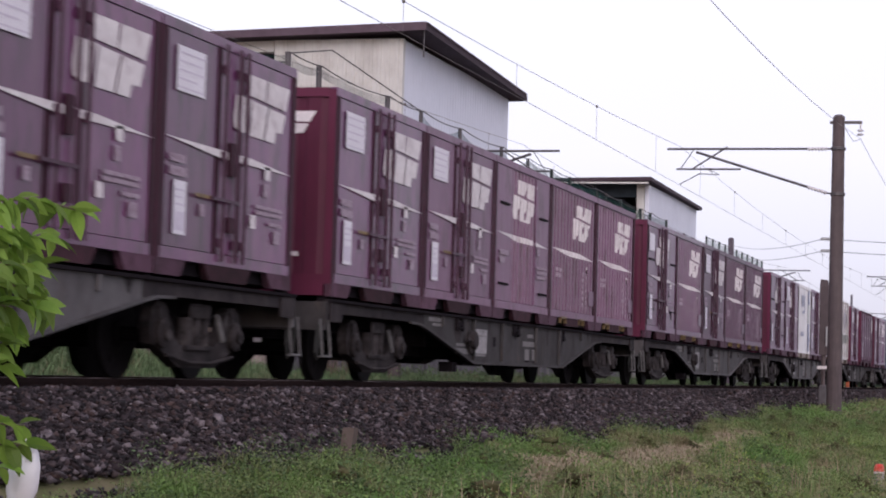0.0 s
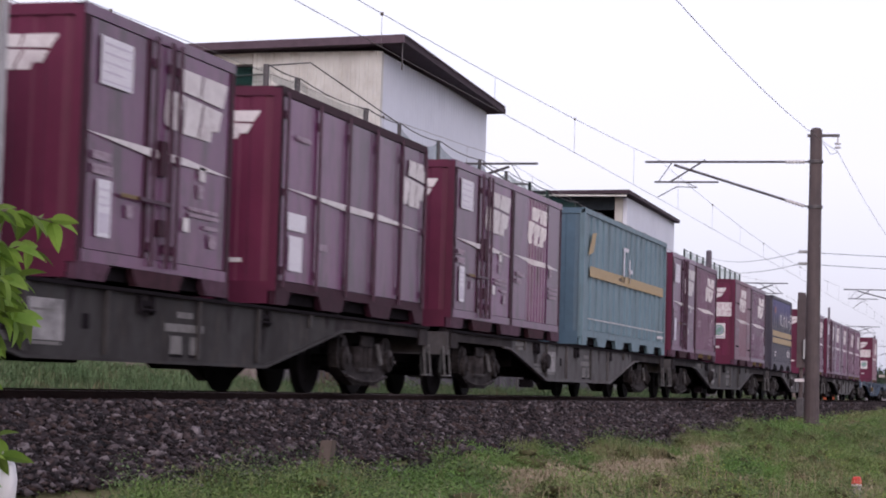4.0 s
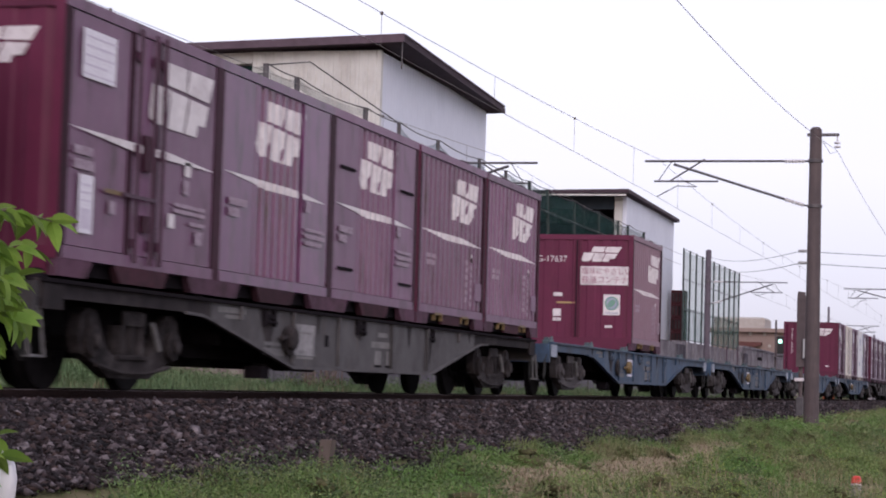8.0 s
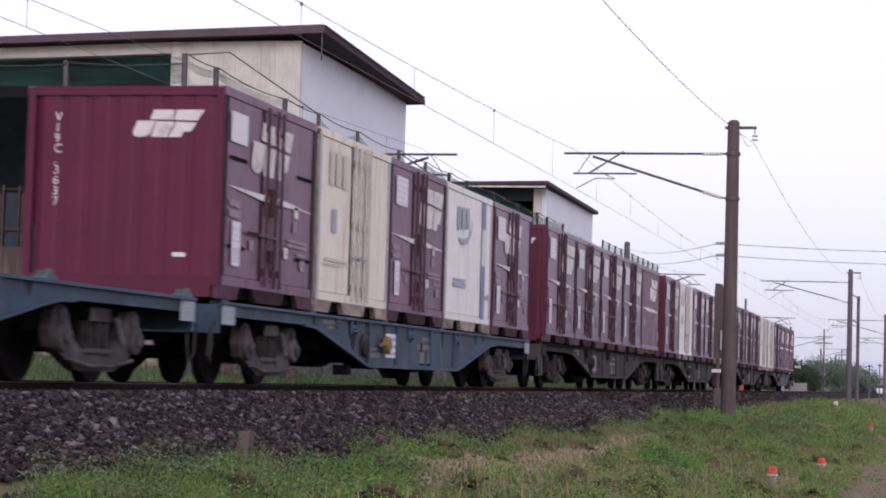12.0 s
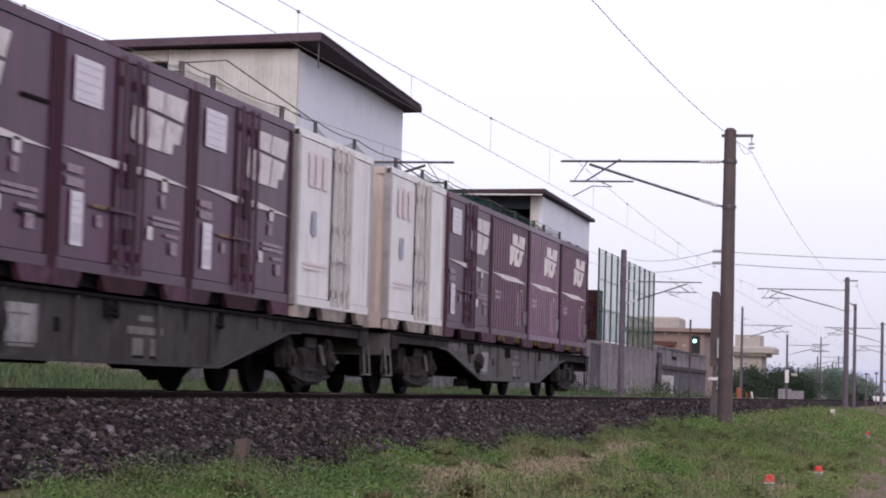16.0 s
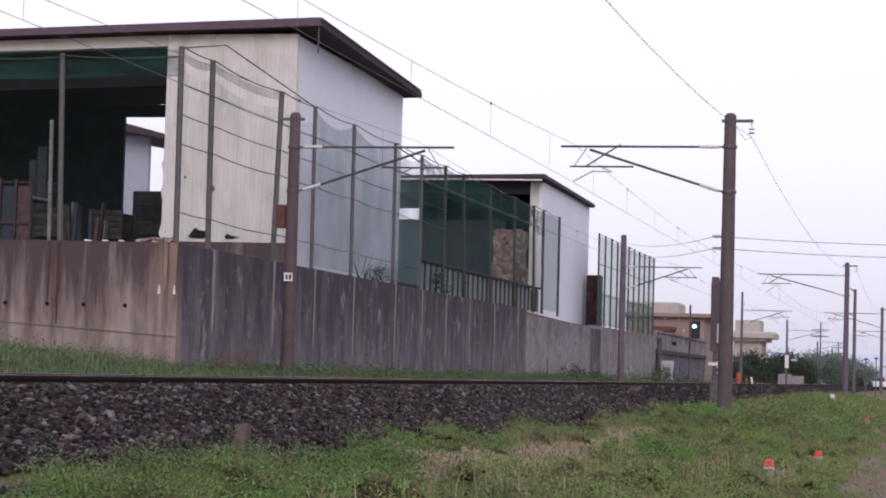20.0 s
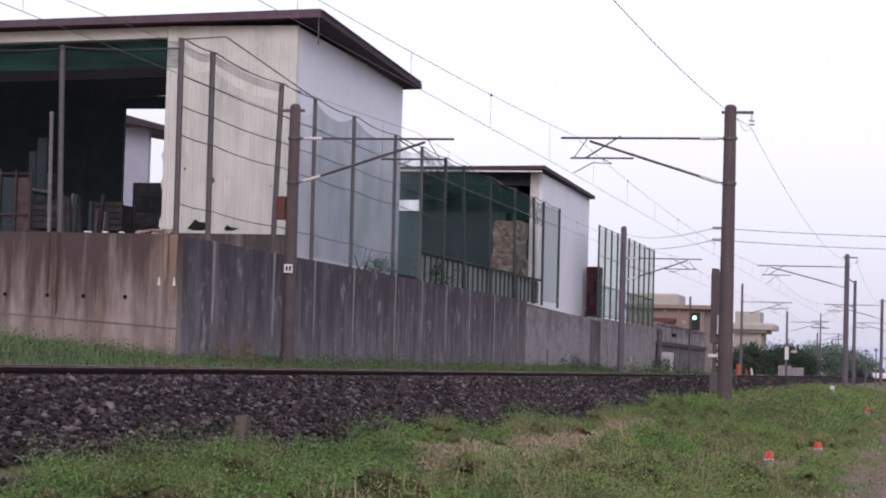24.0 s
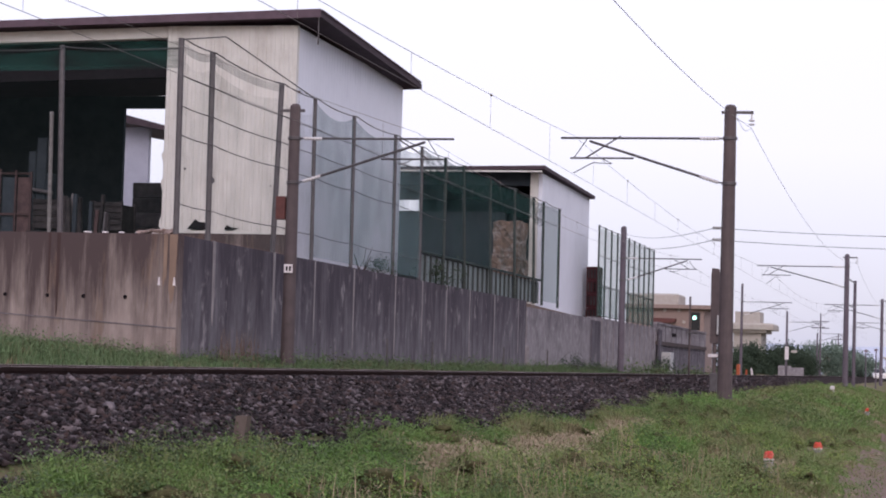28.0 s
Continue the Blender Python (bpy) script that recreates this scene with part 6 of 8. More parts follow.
def tree(name, label, x, y, h, spread, seed, leaves=2600, leaf=None):
    r = np.random.default_rng(seed)
    t = thing(name, label, "tree", "distant trees", pose(x, y, -0.35))
    b = bm_new()
    tube(b, [(0, 0, 0), (0.1, 0, h * 0.3), (0, 0.1, h * 0.6)], h * 0.035, 8, h * 0.015)
    for k in range(6):
        a = k * 1.05 + r.random()
        tube(b, [(0, 0, h * (0.25 + 0.05 * k)), (math.cos(a) * spread * 0.5, math.sin(a) * spread * 0.5, h * (0.5 + 0.06 * k))], h * 0.012, 5, h * 0.005)
    part("trunk", b, BARK, t)
    n = 34
    cen = np.stack([r.normal(0, spread * 0.42, n), r.normal(0, spread * 0.42, n), h * (0.08 + 0.84 * r.random(n))], -1)
    cen[:, :2] *= (1.15 - 0.75 * (cen[:, 2:] / h) ** 2)
    p = cen[r.integers(0, n, leaves)] + r.normal(0, spread * 0.14, (leaves, 3))
    d = r.normal(0, 1, (leaves, 3))
    e = r.normal(0, 1, (leaves, 3))
    s = spread * 0.045
    v = np.stack([p - d * s * 0.5, p + e * s * 0.5, p + d * s * 0.5, p - e * s * 0.5], 1).reshape(-1, 3)
    o = raw("crown", v, np.arange(leaves * 4).reshape(-1, 4), leaf or FOLIAGE, "uneven green crown of small leaves", "")
    o.parent = t
    del o["kind"]


lw = thing("low_wall", "pale weathered low wall before the hedge", "wall")
for k in range(2):
    b = bm_new()
    cbox(b, 250, 250.6, 5.75 + k * 1.5, 7.24 + k * 1.5, -0.55, 0.85 + 0.2 * k, 0.04)
    part("block", b, CONC_NEW, lw)
wb = thing("warning_board", "tall white board on a far mast", "sign")
b = bm_new()
cbox(b, 244.74, 244.80, 7.18, 7.62, 1.75, 3.25, 0.02)
part("board", b, WHITE, wb)
b = bm_new()
tube(b, [(244.83, 7.4, -0.6), (244.83, 7.4, 3.2)], 0.03, 6)
part("pole", b, POST, wb)
b = bm_new()
cbox(b, 244.75, 244.80, 6.2, 6.9, 2.55, 2.85, 0.02)
part("side_board", b, HOUSE_PALE, wb)

tn = 0
for tx, ty, th, ts in ((284, 17.6, 4.3, 3.2), (290, 16.0, 4.4, 3.4), (288, 14.2, 4.4, 3.4), (292, 12.4, 4.3, 3.4), (289, 10.6, 4.1, 3.2), (293, 9.0, 3.8, 3.0), (286, 7.8, 3.2, 2.6),
                       (400, 14.3, 6.3, 4.4), (398, 11.6, 6.0, 4.6), (404, 9.4, 6.1, 4.8), (400, 7.2, 5.8, 4.4), (406, 5.6, 4.9, 4.0), (402, 4.2, 4.1, 4.0), (408, 2.8, 3.1, 3.6), (255, 9.6, 2.6, 2.6), (205, 8.8, 1.8, 2.2)):
    tn += 1
    tree("tree", "hazy green broadleaf tree beside the far line", tx, ty, th, ts, 100 + tn, 3400, FOLIAGE_FAR if tx > 350 else FOLIAGE)
for tx, ty, th in ((65.9, 8.45, 0.75), (72.6, 8.4, 1.0), (97.5, 7.3, 1.0), (104, 7.4, 0.9), (131, 7.2, 1.1)):
    tn += 1
    t_ob = tree("shrub", "small green shrub at the wall", tx, ty, th, th * 1.0, 100 + tn, 1100)
for o in [o for o in scene.objects if o.name.startswith("shrub")]:
    zz = 2.75 if o.location.x < 80 else -0.35
    o.location.z = zz

b = bm_new()
r = random.Random(8)
ring = [(2600 + 120 * math.sin(i), -1500 + i * 90, 0) for i in range(40)]
tops = [40 + 9 * math.sin(i * 0.55) + 6 * math.sin(i * 1.3 + 1) + 3 * r.random() for i in range(40)]
vs0 = [b.verts.new((x, y, -5)) for x, y, _ in ring]
vs1 = [b.verts.new((x + 60, y, max(8, h))) for (x, y, _), h in zip(ring, tops)]
vs2 = [b.verts.new((x + 500, y, -5)) for x, y, _ in ring]
for i in range(39):
    b.faces.new((vs0[i], vs0[i + 1], vs1[i + 1], vs1[i]))
    b.faces.new((vs1[i], vs1[i + 1], vs2[i + 1], vs2[i]))
solid("backdrop", b, HILL, "pale blue hazy hills on the horizon", "hills", kind="structure")


def pylon(x, y, h):
    p = thing("utility_pole", "distant utility pole with cross-arms", "utility pole", "utility poles", pose(x, y, -0.4))
    b = bm_new()
    tube(b, [(0, 0, 0), (0, 0, h)], 0.16, 8, 0.10)
    part("shaft", b, MAST_FAR, p)
    for k in range(2):
        b = bm_new()
        box(b, -0.06, 0.06, -1.4, 1.4, h - 1.3 - k * 1.1, h - 1.18 - k * 1.1)
        part("cross_arm", b, TUBE, p)
    return p


pl = pylon(345, 8.85, 10.4)
copy_thing(pl, pose(420, 9.3, -2.0))


def car(m, label):
    c = thing("car", label, "car", "", m)
    b = bm_new()
    loft(b, [[(x, -0.8, z0), (x, 0.8, z0), (x, 0.78, z1), (x, -0.78, z1)] for x, z0, z1 in ((-1.9, 0.35, 0.75), (-1.8, 0.28, 0.92), (1.7, 0.28, 0.95), (1.85, 0.35, 0.8))])
    part("body", b, CAR_WHITE, c)
    b = bm_new()
    loft(b, [[(x, -0.7 * k, 0.952), (x, 0.7 * k, 0.952), (x, 0.6 * k, z), (x, -0.6 * k, z)] for x, z, k in ((-1.3, 1.0, 1), (-0.7, 1.45, 1), (0.9, 1.48, 1), (1.5, 1.0, 1))])
    part("cabin", b, GLASS_DARK, c)
    for x in (-1.2, 1.2):
        for y in (-0.78, 0.78):
            b = bm_new()
            disc(b, (x, y, 0.3), (0, 1, 0), 0.3, 0.2, 14)
            part("wheel", b, RUBBER, c)
    return c


car(pose(262, -2.7, float(ground_height(262, -2.7)), 0, 0, 4), "small white car standing far down the line")


# ---------------------------------------------------------------- shrub and sack near the viewpoint
def leaf_mesh(length, width):
    """A pointed leaf, folded along its rib and drooping towards its tip."""
    b = bm_new()
    n = 6
    mid, lf, rt = [], [], []
    for i in range(n + 1):
        k = i / n
        w = width * 0.5 * math.sin(math.pi * k ** 0.8) ** 0.9 if 0 < k < 1 else 0
        z = -0.35 * length * k * k
        mid.append(b.verts.new((length * k, 0, z)))
        if 0 < i < n:
            lf.append(b.verts.new((length * k, w, z + w * 0.35)))
            rt.append(b.verts.new((length * k, -w, z + w * 0.35)))
    for side, flip in ((lf, False), (rt, True)):
        for i in range(n):
            if i == 0:
                f = (mid[0], mid[1], side[0])
            elif i == n - 1:
                f = (mid[i], mid[n], side[i - 1])
            else:
                f = (mid[i], mid[i + 1], side[i], side[i - 1])
            b.faces.new(f[::-1] if flip else f)
    me = bpy.data.meshes.new("leaf")
    b.to_mesh(me)
    b.free()
    me.materials.append(SHRUB)
    return me


def build_shrub():
    """Arching twigs that come in from one side, each hung with drooping leaves."""
    root = Vector((2.94, -7.45, -1.27))
    s = thing("leafy_shrub", "bright yellow-green broad-leaved shrub near the viewpoint", "shrub", m=Matrix.Translation(root))
    r = random.Random(21)
    meshes = [leaf_mesh(0.064, 0.029), leaf_mesh(0.054, 0.026), leaf_mesh(0.042, 0.021)]
    twigs = [(3.735, 0.455, 15), (3.70, 0.40, 17), (3.66, 0.36, 17), (3.68, 0.31, 17), (3.70, 0.27, 16), (3.62, 0.24, 16), (3.64, 0.30, 15), (3.58, 0.40, 14), (3.55, 0.34, 14),
             (3.58, 0.19, 15), (3.55, 0.15, 14), (3.50, 0.20, 13), (3.60, 0.215, 12), (3.52, 0.11, 12), (3.50, 0.26, 13), (3.47, 0.40, 12),
             (3.50, 0.075, 9), (3.53, 0.045, 10), (3.52, 0.01, 10), (3.47, -0.03, 8)]
    for k, (x, z, n) in enumerate(twigs):
        tip = Vector((x - (0.085 if z > 0.06 else 0.0), -7.45 + r.uniform(-0.05, 0.05), z - 0.015)) - root
        mid = Vector((tip.x - 0.36, tip.y + r.uniform(-0.03, 0.03), tip.z - 0.02 + r.uniform(-0.03, 0.03)))
        b = bm_new()
        tube(b, [Vector((0.02 * r.random(), 0.02 * r.random(), 0)), Vector((mid.x * 0.4, 0, mid.z * 0.6)), mid, tip.lerp(mid, 0.5) + Vector((0, 0, 0.015)), tip], 0.007, 5, 0.0018)
        part("stem", b, STEM, s)
        for i in range(n + 9):
            t = (i + r.random()) / (n + 9)
            p = mid.lerp(tip, t) + Vector((0, 0, 0.05 * t * (1 - t)))
            m = Matrix.Translation(p) @ Euler((radians(r.uniform(-60, 60)), radians(r.uniform(-30, 55)), radians(r.uniform(-120, 75)))).to_matrix().to_4x4()
            o = new("leaf", r.choice(meshes))
            o.parent = s
            o.matrix_basis = m


build_shrub()


def build_bag():
    b = bm_new()
    rings = []
    for i, (z, rx) in enumerate(((0.0, 0.012), (0.012, 0.026), (0.035, 0.034), (0.060, 0.037), (0.085, 0.033), (0.105, 0.022), (0.118, 0.010), (0.130, 0.014))):
        rings.append([(rx * 1.15 * math.cos(j * math.tau / 16) * (1 + 0.12 * math.sin(j * 3 + i * 1.7)), rx * 0.8 * math.sin(j * math.tau / 16) * (1 + 0.12 * math.cos(j * 2 + i)), z + 0.006 * math.sin(j * 2.1 + i)) for j in range(16)])
    loft(b, rings)
    for f in b.faces:
        f.smooth = True
    o = solid("plastic_bag", b, SACK, "crumpled white plastic bag caught on the shrub's low twigs", "plastic bag")
    o.matrix_basis = pose(3.548, -7.43, -0.128, 8, 0, 20)


build_bag()


# ---------------------------------------------------------------- the freight train
CL, CH, CW = 3.665, 2.46, 1.225     # 12-foot container: length, height, half width
PITCH = 3.70
FRONT = 23.0                        # place of the second wagon's load front at the start
WAGON = 19.82
DECK = 1.0


EMBLEM = (  # hook, two upper blocks and two lower blocks, cut apart by thin slits
    [(0.0, 0.20), (0.03, 0.07), (0.12, 0.0), (0.25, 0.03), (0.30, 0.14), (0.31, 0.60), (0.0, 0.60)],
    [(0.20, 0.655), (0.575, 0.635), (0.555, 1.0), (0.20, 1.0)],
    [(0.592, 0.63), (1.0, 0.60), (1.04, 1.0), (0.592, 1.0)],
    [(0.335, 0.0), (0.61, 0.0), (0.63, 0.565), (0.325, 0.585)],
    [(0.635, 0.0), (0.84, 0.0), (0.85, 0.19), (0.97, 0.20), (1.0, 0.535), (0.66, 0.56)],
)


def cut(poly, a, b):
    """The part of a polygon between u = a and u = b."""
    for edge, s in ((a, 1), (b, -1)):
        out = []
        for (u0, v0), (u1, v1) in zip(poly, poly[1:] + poly[:1]):
            k0, k1 = s * (u0 - edge), s * (u1 - edge)
            if k0 >= 0:
                out.append((u0, v0))
            if k0 * k1 < 0:
                t = k0 / (k0 - k1)
                out.append((edge, v0 + (v1 - v0) * t))
        poly = out
        if len(poly) < 3:
            return []
    return poly


def emblem(root, at, w, h, k=0.22):
    """Slanted white emblem of plain blocks on a flat panel. at(u, v) gives the place on the panel."""
    for poly in EMBLEM:
        b = bm_new()
        b.faces.new([b.verts.new(at((u + k * (v - 0.5) * h / w) * w, v * h)) for u, v in poly])
        part("emblem_block", b, WHITE, root, "white slanted emblem block")


def fold_spans(x0, x1, n, depth):
    """Stretches of a folded side: from, to, and how far proud of the panel's plane at each; slope, crest, slope, valley."""
    p = (x1 - x0) / n
    lo, hi = -0.041, depth - 0.041
    out = []
    for i in range(n):
        a = x0 + i * p
        out += [(a, a + 0.06 * p, lo, hi), (a + 0.06 * p, a + 0.50 * p, hi, hi), (a + 0.50 * p, a + 0.58 * p, hi, lo), (a + 0.58 * p, a + p, lo, lo)]
    return out


def painted(name, polys, material, parent, spans, label=""):
    """Paint on a folded side: each shape follows the crests, slopes and valleys."""
    for poly in polys:
        b = bm_new()
        for a, c, o0, o1 in spans:
            bit = cut(poly, a, c)
            if bit:
                b.faces.new([b.verts.new((u, -CW - o0 - (o1 - o0) * (u - a) / (c - a), v)) for u, v in bit])
        part(name, b, material, parent, label)


def folded_emblem(root, spans, x0, z0, w, h, k=0.22):
    painted("emblem_block", [[(x0 + (u + k * (v - 0.5) * h / w) * w, z0 + v * h) for u, v in poly] for poly in EMBLEM], WHITE, root, spans, "white slanted emblem block")


def side_at(x0, z0, out=0.006):
    return lambda u, v: (x0 + u, -CW - out, z0 + v)


def end_at(u0, z0, out=0.006):
    """On the leading end: u runs from the far side to the near side."""
    return lambda u, v: (-out, CW - u0 - u, z0 + v)


def flat(bm, at, poly):
    bm.faces.new([bm.verts.new(at(u, v)) for u, v in poly])


def slip(name, polys, material, parent, at, label=""):
    """Painted or stuck-on marks: flat shapes just proud of the panel."""
    for p in polys:
        b = bm_new()
        flat(b, at, p)
        o = part(name, b, material, parent, label)
    return o


def q(u0, u1, v0, v1):
    return [(u0, v0), (u1, v0), (u1, v1), (u0, v1)]


def shell(root, length, body_mat, end_mat, frame_mat, high=CH, pockets=False):
    """The closed box of a container with its posts, rails, roof, feet and leading end."""
    b = bm_new()
    box(b, 0.06, length - 0.06, -CW + 0.045, CW - 0.045, 0.16, high - 0.03)
    part("body", b, body_mat, root)
    for x in (0.0, length - 0.10):
        for y in (-CW, CW - 0.10):
            b = bm_new()
            box(b, x, x + 0.10, y, y + 0.10, 0.14, high - 0.02)
            part("corner_post", b, frame_mat, root)
    for y0 in (-CW - 0.004, CW - 0.076):
        b = bm_new()
        box(b, 0.0, length, y0, y0 + 0.08, high - 0.10, high)
        part("top_rail", b, body_mat, root)
        b = bm_new()
        box(b, 0.10, length - 0.10, y0, y0 + 0.08, 0.16, 0.27)
        part("bottom_rail", b, body_mat, root)
        # skirt between the fork openings
        if pockets:
            feet = [(0, 0.62), (length - 0.62, length)]
        elif length < 4:
            feet = [(0, 0.74), (1.20, length - 1.20), (length - 0.74, length)]
        else:
            n = round(length / 1.83)
            feet = [(max(0, i * length / n - 0.5), min(length, i * length / n + 0.5)) for i in range(n + 1)]
        for a0, a1 in feet:
            t0, t1 = (a0 if a0 == 0 else a0 + 0.13), (a1 if a1 == length else a1 - 0.13)
            b = bm_new()
            prism(b, [(a0, 0.16), (t0, 0.0), (t1, 0.0), (a1, 0.16)], y0 + 0.003, y0 + 0.077, "y")
            part("foot", b, (FOOT if 0 < a0 and a1 < length else DUSTY) if body_mat in (MAROON, FRESH_MAROON, FADED_MAROON, CHALKY_MAROON) else (DUSTY_WHITE if body_mat in (JOT_WHITE, CREAM) else body_mat), root)
    # near-black box paints the shade under the container floor
    b = bm_new()
    box(b, 0.3, length - 0.3, -CW + 0.10, CW - 0.10, 0.03, 0.158)
    part("fork_floor", b, GRIME_SHADE, root, "underside and fork pockets, blackened as shade")
    if pockets:
        for x in (0.92, length - 1.30):
            b = bm_new()
            prism(b, [(x, 0.06), (x + 0.012, 0.06), (x + 0.012, 0.142), (x + 0.368, 0.142), (x + 0.368, 0.06), (x + 0.38, 0.06), (x + 0.38, 0.175), (x, 0.175)], -CW - 0.008, -CW + 0.05, "y")
            part("pocket_frame", b, YELLOW, root, "worn yellow fork pocket frame")
        b = bm_new()
        box(b, 1.34, length - 1.34, -CW + 0.01, -CW + 0.06, 0.02, 0.158)
        part("pocket_web", b, FOOT, root)
    b = bm_new()
    box(b, 0.02, length - 0.02, -CW + 0.08, CW - 0.08, high - 0.03, high - 0.008)
    part("roof", b, frame_mat, root)
    # leading and trailing ends, lightly ribbed
    for x, s in ((0.06, -1), (length - 0.06, 1)):
        b = bm_new()
        prof = [(x, -CW + 0.10)]
        for i in range(7):
            y = -CW + 0.28 + i * (2 * CW - 0.56) / 6
            prof += [(x + s * 0.02, y - 0.11), (x + s * 0.036, y - 0.08), (x + s * 0.036, y + 0.08), (x + s * 0.02, y + 0.11)]
        prof.append((x, CW - 0.10))
        prism(b, prof if s > 0 else prof[::-1], 0.2, high - 0.1, "z")
        part("end_wall", b, end_mat, root)
        for z0, z1 in ((0.012, 0.26), (high - 0.11, high - 0.002)):
            b = bm_new()
            box(b, min(x, x + s * 0.055), max(x, x + s * 0.055), -CW + 0.10, CW - 0.10, z0, z1)
            if z0 < 1 and frame_mat is MAROON_DARK:
                for y in (-CW + 0.004, CW - 0.10):
                    box(b, min(x + s * 0.061, x + s * 0.064), max(x + s * 0.061, x + s * 0.064), y, y + 0.096, 0.15, high - 0.03)
            part("end_frame", b, end_mat, root)


def wave(root, x0, x1, n, mat, z0=0.28, z1=CH - 0.11, depth=0.055):
    """A corrugated sheet: vertical trapezoid folds across a stretch of the near and far sides."""
    for s in (-1, 1):
        b = bm_new()
        prof = []
        p = (x1 - x0) / n
        for i in range(n):
            a = x0 + i * p
            prof += [(a, 0.0), (a + 0.06 * p, depth), (a + 0.50 * p, depth), (a + 0.58 * p, 0.0)]
        prof.append((x1, 0.0))
        vs = [(b.verts.new((x, s * (CW - 0.044 + d), z0)), b.verts.new((x, s * (CW - 0.044 + d), z1))) for x, d in prof]
        for (a0, a1), (c0, c1) in zip(vs, vs[1:]):
            b.faces.new((a0, c0, c1, a1) if s < 0 else (a0, a1, c1, c0))
        part("corrugated_side", b, mat, root)


def panel(root, x0, x1, mat, z0=0.28, z1=CH - 0.11, name="side_panel"):
    for s in (-1, 1):
        b = bm_new()
        y = sorted((s * (CW - 0.044), s * (CW - 0.008)))
        box(b, x0, x1, y[0], y[1], z0, z1)
        part(name, b, mat, root)


def bar(root, x, mat, handle=True, z0=0.2, z1=CH - 0.06):
    b = bm_new()
    tube(b, [(x, -CW - 0.035, z0), (x, -CW - 0.035, z1)], 0.02, 6)
    o = part("locking_bar", b, mat, root)
    for z in (0.34, 1.22, 2.1):
        b = bm_new()
        box(b, x - 0.05, x + 0.05, -CW - 0.03, -CW - 0.006, z, z + 0.09)
        part("bracket", b, mat, o)
    if handle:
        b = bm_new()
        box(b, x - 0.34, x + 0.02, -CW - 0.06, -CW - 0.035, 0.80, 0.835)
        part("handle", b, mat, o)


def stripe(root, L=CL, z=1.24, mat=None):
    at = side_at(0, 0, 0.014)
    slip("stripe", [[(0.10, z + 0.085), (L * 0.40, z + 0.005), (L * 0.97, z + 0.015), (L * 0.64, z + 0.085)]], mat or WHITE, root, at, "white slanting stripe")


def side_logo(root, x0, z0=1.58, w=0.98, h=0.62, out=0.014):
    emblem(root, side_at(x0, z0, out), w, h, 0.22)


def end_logo(root):
    emblem(root, end_at(1.36, 1.86, -0.022), 0.74, 0.32, 0.42)
    slip("small_plate", [q(1.86, 2.02, 0.47, 0.52)], WHITE, root, end_at(0, 0, -0.022))


def marks(root, polys, mat=None, name="stencil", out=0.014):
    return slip(name, polys, mat or STENCIL, root, side_at(0, 0, out))


def print_on(root, polys, mat, name="print", out=0.016):
    """Lines of one printed sheet, in one piece."""
    b = bm_new()
    for p in polys:
        flat(b, side_at(0, 0, out), p)
    return part(name, b, mat, root)


def root_of(label, group="containers on the train"):
    return thing("freight_container", label, "container", group)


